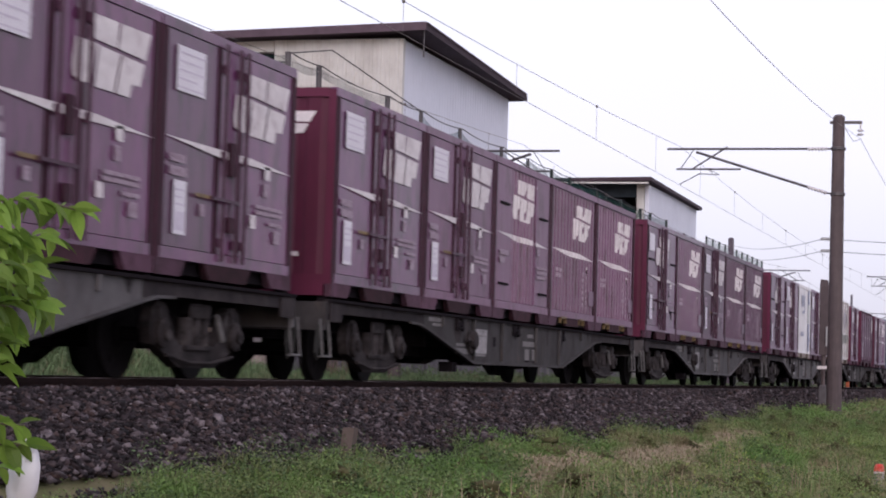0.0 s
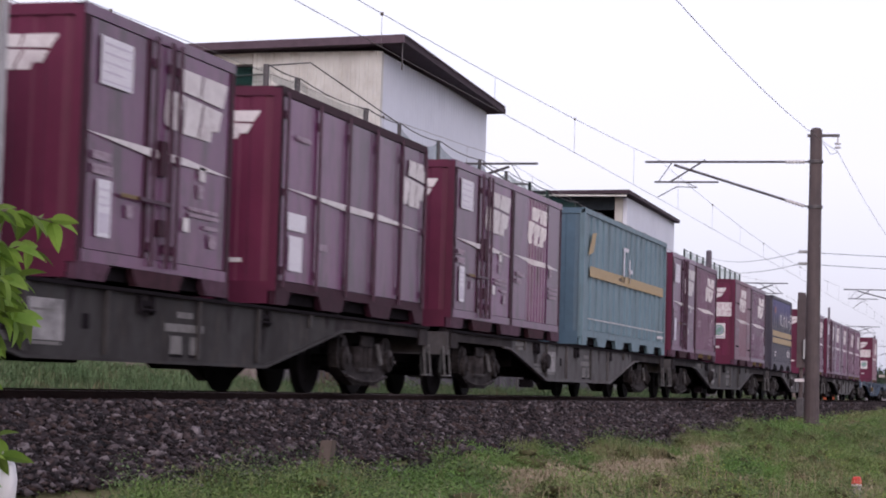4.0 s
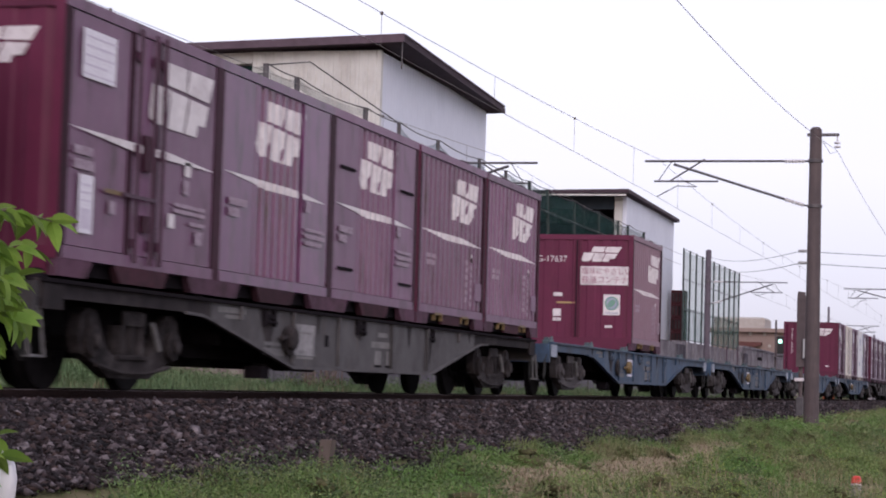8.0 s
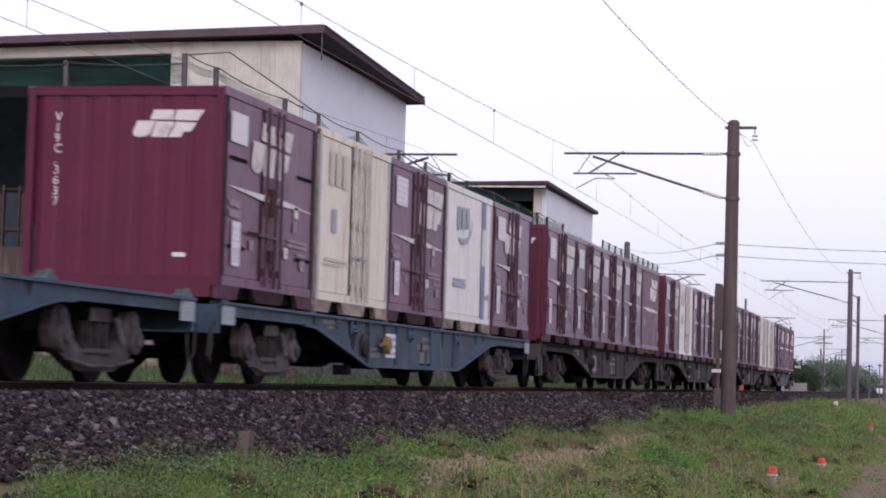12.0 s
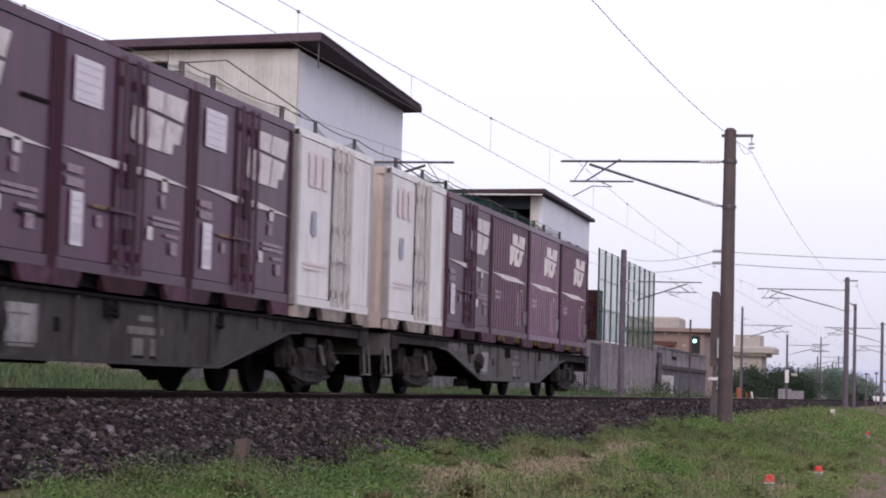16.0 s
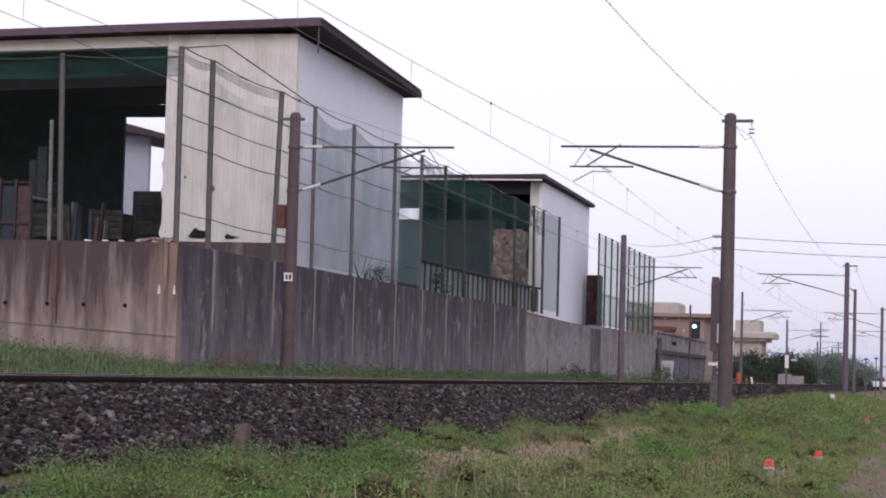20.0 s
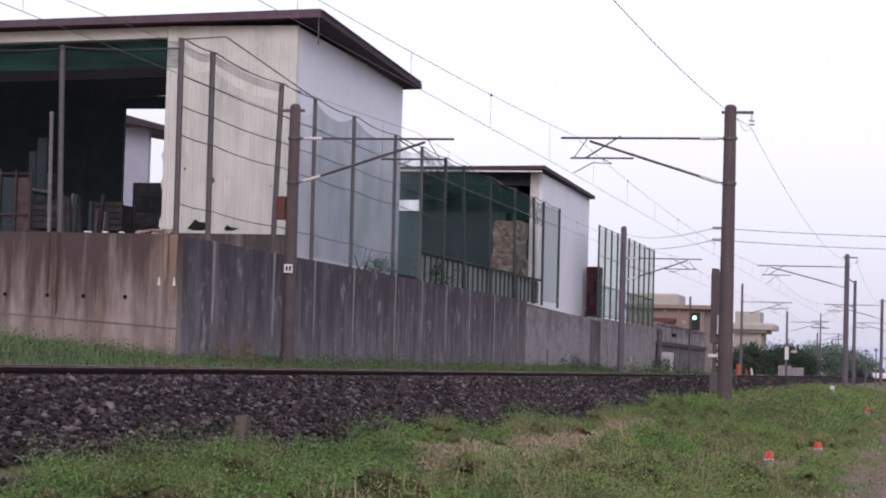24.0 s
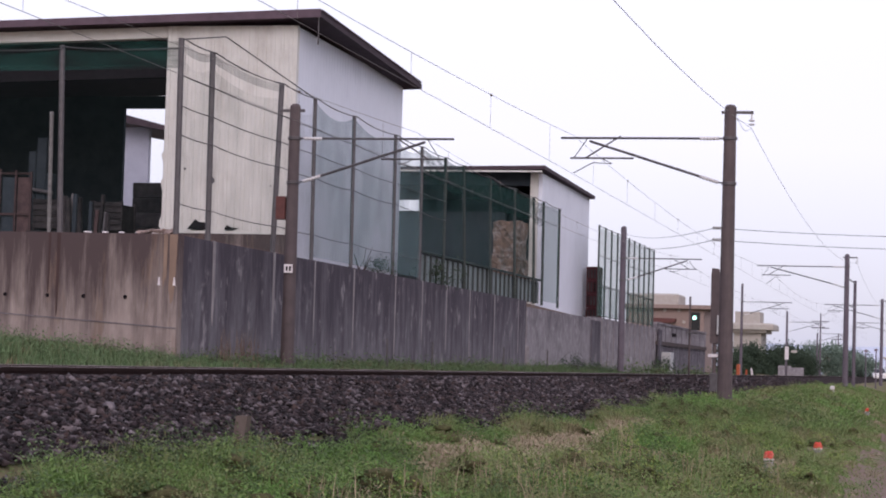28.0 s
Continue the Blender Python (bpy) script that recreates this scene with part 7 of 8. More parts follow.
def door_container(label, slits=False, paint=None, centred=False, plate=True):
    """Side-door type: plate at the near panel, a pair of door bars, emblem on the door."""
    c = root_of(label)
    paint = paint or MAROON
    shell(c, CL, paint, MAROON_END, MAROON_DARK)
    panel(c, 0.12, 1.42, paint)
    panel(c, 1.47, 2.02, paint)
    panel(c, 2.07, CL - 0.12, paint)
    for x0, x1 in ((0.10, 0.14), (1.40, 1.49), (2.0, 2.09), (CL - 0.14, CL - 0.10)):
        b = bm_new()
        box(b, x0, x1, -CW - 0.006, -CW + 0.02, 0.27, CH - 0.1)
        part("door_frame", b, MAROON_DARK, c)
    for x in (1.56, 1.92, 2.14):
        bar(c, x, STEEL_BAR, x < 2.1)
    for z0, z1 in ((1.08, 1.42), (0.50, 0.66)):
        b = bm_new()
        box(b, 1.70, 1.84, -CW - 0.045, -CW - 0.006, z0, z1)
        part("latch_box", b, MAROON_DARK, c)
    stripe(c)
    side_logo(c, 1.04 if slits or centred else 1.86, 1.56, 1.45, 0.64, 0.009)
    if plate:
        marks(c, [q(0.34, 1.04, 1.78, 2.22) if not slits else q(0.22, 0.82, 1.84, 2.20)], PLATE, "white_plate")
    if plate and not slits:
        print_on(c, [q(0.38, 1.06, 2.145, 2.165), q(0.38, 0.98, 2.06, 2.08), q(0.38, 1.06, 1.975, 1.995), q(0.38, 0.84, 1.89, 1.91), q(0.38, 1.02, 1.81, 1.825)], PLATE_INK)
    marks(c, [q(0.24, 0.66, 0.96, 1.05), q(0.24, 0.62, 1.09, 1.17)])
    marks(c, [q(0.36, 0.66, 0.40, 0.92)], PLATE, "white_card")
    print_on(c, [q(0.39, 0.63, 0.44, 0.62), q(0.39, 0.63, 0.68, 0.70), q(0.39, 0.58, 0.75, 0.77), q(0.39, 0.63, 0.82, 0.84)], PLATE_INK)
    marks(c, [q(2.36, 2.52, 0.60, 0.74), q(2.74, 2.90, 1.14, 1.28)], WHITE, "white_tag")
    marks(c, [q(2.72, 2.86, 0.96, 1.10), q(2.5, 3.3, 0.82, 0.86), q(2.5, 3.3, 0.76, 0.80), q(3.05, 3.25, 0.48, 0.62), q(2.9, 3.3, 0.66, 0.70), q(1.0, 1.14, 0.62, 0.74)])
    marks(c, [q(0.86, 1.36, 0.80, 0.84)], YELLOW if not slits else MAROON_DARK, "yellow_lever", 0.03)
    if slits:
        for u0, v0 in ((0.24, 1.64), (2.88, 1.66), (0.24, 0.60), (2.88, 0.60)):
            b = bm_new()
            box(b, u0, u0 + 0.60, -CW - 0.012, -CW + 0.004, v0, v0 + 0.04)
            part("vent_slit", b, GRIME_SHADE, c, "black vent slit")
    end_logo(c)
    return c


def folded_container(label, logo_x=1.75, paint=None):
    """Fully corrugated side, with two roof vents, stencils and a maker's plate."""
    c = root_of(label)
    paint = paint or MAROON
    shell(c, CL, paint, MAROON_END, MAROON_DARK, pockets=True)
    wave(c, 0.11, CL - 0.11, 14, paint, depth=0.036)
    sp = fold_spans(0.11, CL - 0.11, 14, 0.036)
    z = 1.24
    painted("stripe", [[(0.14, z + 0.085), (CL * 0.40, z - 0.005), (CL * 0.95, z + 0.012), (CL * 0.64, z + 0.09)]], WHITE, c, sp, "white slanting stripe")
    folded_emblem(c, sp, logo_x, 1.56, 1.34, 0.62)
    painted("stencil", [q(0.42, 0.88, 0.84, 0.91), q(0.42, 0.66, 0.94, 1.0), q(0.70, 0.94, 0.94, 1.0)], STENCIL, c, sp)
    for x, z0, n in ((2.58, 0.40, 6), (2.83, 0.34, 7)):
        b = bm_new()
        for k in range(n):
            for a, e, o0, o1 in sp:
                bit = cut(q(x, x + 0.12, z0 + k * 0.11, z0 + 0.07 + k * 0.11), a, e)
                if bit:
                    b.faces.new([b.verts.new((u, -CW - o0 - (o1 - o0) * (u - a) / (e - a), v)) for u, v in bit])
        tagged(part("stencil_column", b, STENCIL, c), kind="stuff")
    painted("white_tag", [q(2.84, 3.02, 1.0, 1.12), q(3.3, 3.46, 0.52, 0.60)], WHITE, c, sp)
    b = bm_new()
    box(b, 3.06, 3.44, -CW - 0.012, -CW - 0.004, 0.44, 0.70)
    part("card_holder", b, paint, c)
    for x in (1.2, 2.4):
        b = bm_new()
        cbox(b, x, x + 0.30, -CW + 0.05, -CW + 0.25, CH - 0.005, CH + 0.05, 0.015)
        part("roof_vent", b, MAROON_DARK, c)
    end_logo(c)
    return c


def vent_container(label, slits=True, paint=None):
    """Flat margins with vent slits, folds in the middle."""
    c = root_of(label)
    paint = paint or MAROON
    shell(c, CL, paint, MAROON_END, MAROON_DARK)
    panel(c, 0.12, 1.05, paint)
    wave(c, 1.07, 2.6, 7, paint, depth=0.034)
    panel(c, 2.62, CL - 0.12, paint)
    sp = [(0.12, 1.05, 0.0, 0.0)] + fold_spans(1.07, 2.6, 7, 0.034) + [(2.62, CL - 0.12, 0.0, 0.0)]
    z = 1.24
    painted("stripe", [[(0.14, z + 0.085), (CL * 0.40, z - 0.005), (CL * 0.95, z + 0.012), (CL * 0.64, z + 0.09)]], WHITE, c, sp, "white slanting stripe")
    folded_emblem(c, sp, 1.12, 1.58, 1.40, 0.64)
    if slits:
        for u0, v0 in ((0.30, 1.76), (2.86, 1.70), (0.30, 0.52), (2.86, 0.46)):
            b = bm_new()
            box(b, u0, u0 + 0.56, -CW - 0.016, -CW + 0.004, v0, v0 + 0.035)
            part("vent_slit", b, GRIME_SHADE, c, "black vent slit")
    marks(c, [q(0.28, 0.60, 0.86, 0.95), q(0.28, 0.82, 0.98, 1.06), q(2.7, 2.86, 1.10, 1.24)])
    marks(c, [q(2.7, 3.4, 0.80, 0.85), q(2.7, 3.3, 0.72, 0.77), q(2.7, 3.4, 0.88, 0.92)])
    end_logo(c)
    return c


def slogan_container(label, vents):
    """The container with a white slogan board and a round green mark on its leading end."""
    c = vent_container(label, paint=CHALKY_MAROON) if vents else folded_container(label, 1.9, CHALKY_MAROON)
    for o in [o for o in c.children if o.name.startswith("emblem") and o.data.vertices[0].co.x < 0.2]:
        bpy.data.objects.remove(o)
    emblem(c, end_at(1.36, 1.88, -0.022), 0.74, 0.32, 0.42)
    slip("slogan_board", [q(1.30, 2.36, 1.38, 1.78)], WHITE, c, end_at(0, 0, -0.022), "white slogan board")
    turn = Matrix(((0, 0, -1, 0), (-1, 0, 0, 0), (0, 1, 0, 0), (0, 0, 0, 1)))
    for k, line in enumerate(("環境にやさしい", "鉄道コンテナ")):
        letters("slogan_lettering", line, 0.155 if k == 0 else 0.17, BOARD_INK, c, Matrix.Translation((0.016, CW - 1.33, 1.62 - k * 0.19)) @ turn, 0.001)
    letters("number_lettering", "19G-17637", 0.188, WHITE, c, Matrix.Translation((0.02, CW - 0.15, 1.87)) @ turn, 0.001)
    slip("mark_board", [q(1.82, 2.18, 0.74, 1.18)], WHITE, c, end_at(0, 0, -0.022), "white board with a round green mark")
    slip("round_mark", [[(2.0 + 0.15 * math.cos(a * math.tau / 20), 0.99 + 0.15 * math.sin(a * math.tau / 20)) for a in range(20)]], LEAF_MARK, c, end_at(0, 0, -0.018))
    slip("pale_disc", [[(2.0 + 0.115 * math.cos(a * math.tau / 20), 0.99 + 0.115 * math.sin(a * math.tau / 20)) for a in range(20)]], GREY_MARK, c, end_at(0, 0, -0.016))
    slip("leaf_shape", [[(1.90, 0.92), (1.97, 0.90), (2.06, 0.95), (2.09, 1.04), (2.02, 1.08), (1.93, 1.02)]], LEAF_MARK, c, end_at(0, 0, -0.014))
    slip("small_line", [q(1.86, 2.14, 0.775, 0.795)], GREY_MARK, c, end_at(0, 0, -0.018))
    b = bm_new()
    box(b, 0.0, 0.03, -0.018, 0.018, 0.26, CH - 0.12)
    part("end_door_seam", b, MAROON_DARK, c, "dark seam between the end doors")
    for y in (-0.07, 0.07):
        b = bm_new()
        tube(b, [(-0.005, y, 0.24), (-0.005, y, CH - 0.14)], 0.016, 6)
        part("end_locking_bar", b, MAROON_END, c)
    slip("plate_mark", [q(0.72, 0.92, 1.13, 1.21), q(0.72, 0.90, 0.70, 0.86), q(0.72, 0.90, 0.60, 0.67)], WHITE, c, end_at(0, 0, -0.018))
    slip("latch_lever", [q(0.80, 1.20, 0.975, 1.015)], GOLD, c, end_at(0, 0, -0.010), "yellow latch lever")
    return c


def white_container(label, kind):
    """White 12-foot types: plain with a blue band, or with many door bars."""
    paint = CREAM if kind == "cream" else JOT_WHITE
    c = root_of(label)
    shell(c, CL, paint, CREAM_END if kind != "band" else paint, WHITE_BAR)
    if kind == "band":
        panel(c, 0.12, CL - 0.12, paint)
        marks(c, [q(2.76, 3.06, 1.86, 2.36)], BAND_LOW, "blue_band")
        marks(c, [q(2.76, 3.06, 0.24, 1.20)], BAND_LOW, "blue_band")
        marks(c, [q(2.76, 3.06, 1.22, 1.84)], BAND_TOP, "pale_green_band")
        at = side_at(0.75, 1.62, 0.014)
        slip("blue_emblem", [q(0.04, 0.26, 0.10, 0.50), q(0.36, 0.62, 0.12, 0.50), q(0.72, 0.94, 0.16, 0.52),
                             [(0.05, -0.04), (0.4, -0.14), (0.85, -0.10), (1.1, 0.06), (1.2, 0.24), (1.1, 0.36), (1.12, 0.2), (0.9, 0.02), (0.5, -0.04)]], GREY_MARK, c, at, "blue-grey block emblem")
        marks(c, [q(0.55, 1.55, 0.74, 0.82), q(0.6, 1.5, 0.84, 0.88)], GREY_MARK)
        marks(c, [q(3.2, 3.5, 0.62, 0.70)], GREY_MARK)
    else:
        panel(c, 0.12, 1.55, paint)
        panel(c, 1.60, 2.28, paint)
        panel(c, 2.33, CL - 0.12, paint)
        for x in (1.66, 1.92, 2.22, 2.42):
            bar(c, x, WHITE_BAR, x in (1.92, 2.22))
        b = bm_new()
        box(b, 1.55, 1.60, -CW - 0.004, -CW + 0.03, 0.27, CH - 0.1)
        box(b, 2.28, 2.33, -CW - 0.004, -CW + 0.03, 0.27, CH - 0.1)
        part("door_gap", b, GRIME_SHADE, c)
        m = PINK_MARK if kind != "cream" else FAINT_MARK
        at = side_at(0.42, 1.70, 0.014)
        slip("faded_emblem", [q(0.02, 0.22, 0.04, 0.5), q(0.32, 0.56, 0.04, 0.5), q(0.66, 0.90, 0.04, 0.5)], m, c, at, "faded block emblem")
        marks(c, [q(0.30, 1.4, 0.70, 0.74), q(0.30, 1.1, 0.64, 0.67)], m)
        marks(c, [q(0.62, 0.84, 1.10, 1.42)], GREY_MARK, "grey_tag")
        if kind == "striped":
            marks(c, [[(0.1, 1.50), (CL - 0.1, 1.36), (CL - 0.1, 1.26), (0.1, 1.40)]], RED_MARK, "maroon_stripe")
            marks(c, [q(2.4, 3.4, 1.62, 2.1)], PINK_MARK, "faded_panel")
    return c


def long_white_container():
    """20-foot white container with bars, a red block and a green band."""
    L = 6.05
    c = root_of("white twenty-foot container with a dark green band and red block")
    shell(c, L, JOT_WHITE, CREAM_END, WHITE_BAR, 2.54)
    panel(c, 0.12, 1.66, JOT_WHITE, 0.28, 2.42)
    panel(c, 1.70, L - 0.12, JOT_WHITE, 0.28, 2.42)
    for x in (1.74, 2.5, 3.1, 3.6, 4.4, 5.2, 5.8):
        bar(c, x, WHITE_BAR, int(x * 10) % 3 == 0, 0.2, 2.48)
    marks(c, [[(0.62, 1.86), (0.86, 2.14), (1.10, 1.86), (0.86, 1.58)]], GREY_MARK, "grey_diamond")
    marks(c, [q(0.5, 1.1, 1.40, 1.47)], GREY_MARK)
    marks(c, [q(0.30, 1.42, 0.80, 1.16)], RED_MARK, "red_block")
    marks(c, [q(1.76, L - 0.14, 0.80, 1.16)], GREEN_MARK, "green_band")
    marks(c, [q(0.4, 0.9, 0.60, 0.70), q(1.0, 1.3, 0.55, 0.62)], GREEN_MARK)
    marks(c, [q(3.9, 4.9, 1.40, 2.06), q(5.1, 5.6, 1.44, 2.02), q(2.3, 2.8, 1.66, 1.72), q(3.0, 3.4, 1.66, 1.72)], GREY_MARK, "faded_block")
    return c


def long_dark_container():
    """20-foot maroon container with four flat bays."""
    L = 5.9
    c = root_of("dark maroon twenty-foot container with bay posts")
    shell(c, L, MAROON_DARK, MAROON_END, MAROON_DARK)
    for i in range(5):
        panel(c, 0.12 + i * 1.15, 1.18 + i * 1.15, MAROON)
    for i in range(6):
        bar(c, 0.14 + i * 1.125, STEEL_BAR, False)
    stripe(c, L)
    side_logo(c, 4.75, 1.56, 1.0, 0.62)
    marks(c, [q(0.28, 0.9, 0.86, 1.06), q(0.34, 0.8, 0.4, 0.8)], PLATE, "white_card")
    marks(c, [q(0.5, 1.0, 1.9, 1.96), q(1.4, 1.7, 0.7, 0.78)])
    end_logo(c)
    return c


def teal_container():
    """31-foot blue-green container, ribbed, with a yellow band and pale emblem strokes."""
    L = 9.35
    c = root_of("long ribbed blue-green container with a yellow band")
    # the ends take a darker teal than the sides
    shell(c, L, TEAL, mk("darker_teal_end", (0.06, 0.115, 0.17), (0.05, 0.095, 0.14), 0.5), TEAL, 2.60)
    wave(c, 0.12, L - 0.12, 15, TEAL, 0.3, 2.49, 0.03)
    at = side_at(0, 0, 0.012)
    slip("yellow_band", [q(0.5, 8.9, 1.32, 1.52)], GOLD, c, at, "yellow band")
    slip("pale_emblem", [q(3.95, 4.1, 1.40, 2.12), q(4.1, 4.5, 2.04, 2.12), q(4.6, 4.72, 1.4, 1.9), q(3.5, 3.8, 1.4, 1.46), q(4.55, 5.0, 1.62, 1.7)], PLATE, c, at, "pale block strokes")
    slip("white_stencil", [q(8.2, 9.0, 0.36, 0.42), q(0.4, 9.0, 0.50, 0.52)], WHITE, c, at)
    slip("pale_leaf_mark", [[(-0.0 + 0.0, 0.0), (0.5, 0.1), (0.8, 0.5), (0.4, 0.45)]], GOLD, c, side_at(0.3, 1.7, 0.012))
    return c


def navy_container():
    """20-foot navy container with twin gold bands and white block strokes."""
    L = 5.95
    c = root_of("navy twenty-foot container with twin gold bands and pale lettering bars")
    shell(c, L, NAVY, NAVY, NAVY)
    wave(c, 0.12, L - 0.12, 11, NAVY_SIDE, 0.28, 2.36, 0.025)
    at = side_at(0, 0, 0.010)
    slip("gold_band", [q(0.12, L - 0.12, 1.13, 1.31), q(0.12, L - 0.12, 0.90, 1.08)], GOLD, c, at, "twin gold bands")
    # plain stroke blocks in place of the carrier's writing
    def lean(x0, x1, z0, z1, k=0.07):
        return [(x0, z0), (x1, z0), (x1 + k, z1), (x0 + k, z1)]

    polys = [lean(2.20, 2.29, 1.52, 1.98, 0.10), lean(2.34, 2.52, 1.80, 1.88, 0.0), lean(2.46, 2.55, 1.50, 1.78), q(2.14, 2.24, 1.80, 1.88),
             lean(2.80, 2.94, 1.86, 1.94, 0.0), lean(2.84, 3.10, 1.50, 1.58, 0.02), lean(3.04, 3.12, 1.60, 1.86, 0.06),
             lean(3.38, 3.47, 1.52, 1.94, 0.10), lean(3.36, 3.68, 1.78, 1.85, 0.0), lean(3.62, 3.71, 1.50, 1.76), q(3.74, 3.78, 1.90, 2.0), q(3.82, 3.86, 1.90, 2.0),
             lean(4.00, 4.09, 1.50, 1.90, 0.06), lean(4.20, 4.29, 1.52, 1.98, 0.02), lean(4.31, 4.42, 1.52, 1.60, 0.03),
             q(4.60, 4.98, 1.70, 1.78),
             q(5.16, 5.24, 1.48, 2.0), q(5.28, 5.62, 1.92, 1.99), q(5.32, 5.60, 1.80, 1.86), q(5.32, 5.60, 1.69, 1.75), q(5.42, 5.49, 1.50, 1.67), lean(5.52, 5.62, 1.48, 1.56, 0.0)]
    slip("stroke_block", polys, WHITE, c, side_at(0, 0, 0.014), "white stroke blocks")
    slip("stencil", [[(4.35 + k * 0.20, 0.48), (4.46 + k * 0.20, 0.48), (4.49 + k * 0.20, 0.72), (4.38 + k * 0.20, 0.72)] for k in range(5)] + [q(0.7, 1.2, 0.56, 0.62), q(0.7, 1.1, 0.46, 0.52)], WHITE, c, side_at(0, 0, 0.014))
    slip("red_mark", [q(0.6, 0.9, 1.9, 2.1)], RED_MARK, c, side_at(0, 0, 0.016))
    # fork pockets: their inner shade drawn as near-black plates
    for x in (0.5, 2.6, 4.7):
        b = bm_new()
        box(b, x, x + 0.5, -CW - 0.012, -CW - 0.004, 0.05, 0.2)
        part("fork_pocket", b, GRIME_SHADE, c)
    slip("end_ring", [[(1.9 + 0.16 * math.cos(a * math.tau / 24), 1.2 + 0.13 * math.sin(a * math.tau / 24)) for a in range(24)]], WHITE, c, end_at(0, 0, -0.022), "white ring mark")
    slip("end_ring_core", [[(1.9 + 0.10 * math.cos(a * math.tau / 24), 1.2 + 0.08 * math.sin(a * math.tau / 24)) for a in range(24)]], NAVY, c, end_at(0, 0, -0.018))
    return c


def numbered_container():
    c = door_container("faded maroon container with a tall white number on its leading end", True, FADED_MAROON)
    turn = Matrix(((0, 0, -1, 0), (-1, 0, 0, 0), (0, 1, 0, 0), (0, 0, 0, 1)))
    for k, ch in enumerate("V19C-3637"):
        z = 2.05 - k * 0.125
        letters("number_lettering", ch if ch != "-" else ".", 0.15, WHITE, c, Matrix.Translation((0.02, CW - 0.34, z)) @ turn, 0.001)
    return c


# ---------------------------------------------------------------- wagons
def wagon(paint, label):
    """A five-container flat wagon: deck, fish-bellied side sills, bogies with wheelsets, couplers and end gear."""
    L = 18.62
    w = thing("flat_wagon", label, "railway wagon", "wagons of the train")
    b = bm_new()
    box(b, 0.0, L, -1.14, 1.14, 0.86, 0.93)
    part("deck", b, GRIME_SHADE, w)
    for s in (-1, 1):
        y0, y1 = sorted((s * 1.15, s * 1.205))
        b = bm_new()
        prism(b, [(3.9, 0.96), (3.9, 0.745), (6.35, 0.30), (12.15, 0.30), (14.6, 0.745), (14.6, 0.96)], y0, y1, "y")
        part("side_sill", b, paint, w)
        for prof in ([(0.0, 0.96), (0.0, 0.80), (3.1, 0.80), (3.5, 0.79), (3.9, 0.745), (3.9, 0.96)], [(14.6, 0.96), (14.6, 0.745), (15.0, 0.79), (15.4, 0.80), (L, 0.80), (L, 0.96)]):
            b = bm_new()
            prism(b, prof, y0, y1, "y")
            part("sill_end", b, paint if paint is W_BLUE else W_END, w)
        b = bm_new()
        y2, y3 = sorted((s * 1.206, s * 1.25))
        box(b, 0.0, L, y2, y3, 0.93, 0.965)
        part("deck_edge", b, paint if paint is W_BLUE else GRIME_SHADE, w)
        b = bm_new()
        loft(b, [[(x, y2, z), (x, y3, z), (x, y3, z + 0.03), (x, y2, z + 0.03)] for x, z in ((3.2, 0.775), (3.6, 0.765), (3.9, 0.72), (6.35, 0.28), (12.15, 0.28), (14.6, 0.72), (14.9, 0.765), (15.3, 0.775))])
        part("sill_flange", b, paint, w)
        for x in (4.7, 6.35, 8.0, 10.2, 11.9, 13.6):
            b = bm_new()
            z0 = 0.34 if 6 < x < 12.4 else 0.78
            box(b, x, x + 0.05, y2, y3 - 0.006, z0, 0.925)
            part("stiffener", b, paint, w)
    b = bm_new()
    box(b, 0.3, L - 0.3, -0.28, 0.28, 0.5, 0.855)
    part("centre_sill", b, GRIME_SHADE, w)
    for x in (4.6, 5.4, 7.0, 9.2, 10.6, 12.8):
        b = bm_new()
        box(b, x, x + 0.10, -1.0, 1.0, 0.5, 0.85)
        part("cross_member", b, GRIME_SHADE, w)
    b = bm_new()
    loft(b, [[(x, -0.62, z), (x, 0.62, z), (x, 0.62, 0.85), (x, -0.62, 0.85)] for x, z in ((0.2, 0.62), (3.9, 0.58), (4.6, 0.36), (13.9, 0.36), (14.6, 0.58), (18.4, 0.62))])
    part("underframe", b, GRIME_SHADE, w, "black underframe and brake gear")
    for x0, x1, y, z in ((7.2, 8.3, -0.75, 0.42), (9.0, 9.8, 0.7, 0.44), (10.4, 11.2, -0.7, 0.4)):
        b = bm_new()
        tube(b, [(x0, y, z), (x1, y, z)], 0.17, 10)
        part("brake_reservoir", b, GRIME_SHADE, w)
    # locks that hold the containers
    for k in range(6):
        x = min(max(k * PITCH, 0.14), L - 0.14)
        for s in (-1, 1):
            b = bm_new()
            cbox(b, x - 0.09, x + 0.09, s * 1.10 - 0.07, s * 1.10 + 0.07, 0.93, 1.0, 0.015)
            box(b, x - 0.05, x + 0.05, s * 1.10 - 0.04, s * 1.10 + 0.04, 1.0, 1.05)
            if paint is W_BLUE:
                prism(b, [(x - 0.15, 0.966), (x + 0.15, 0.966), (x + 0.12, 1.00), (x + 0.04, 1.02), (x + 0.03, 1.065), (x - 0.07, 1.065), (x - 0.11, 1.00)], s * 1.19 - 0.012, s * 1.19 + 0.012, "y")
            part("container_lock", b, LUG if paint is W_BLUE else GRIME_SHADE, w)
    # plates and marks on the near sill
    at = lambda u, v: (u, -1.2085, v)
    lx = 7.42 if paint is W_BLUE else 6.5
    slip("white_plate", [q(lx, lx + 0.68, 0.44, 0.80)], PLATE if paint is W_BLUE else WORN_PLATE, w, at)
    slip("lettering", [q(lx - 1.05, lx - 0.35, 0.42, 0.50), q(lx - 1.0, lx - 0.5, 0.53, 0.57)], FAINT_PLATE, w, at)
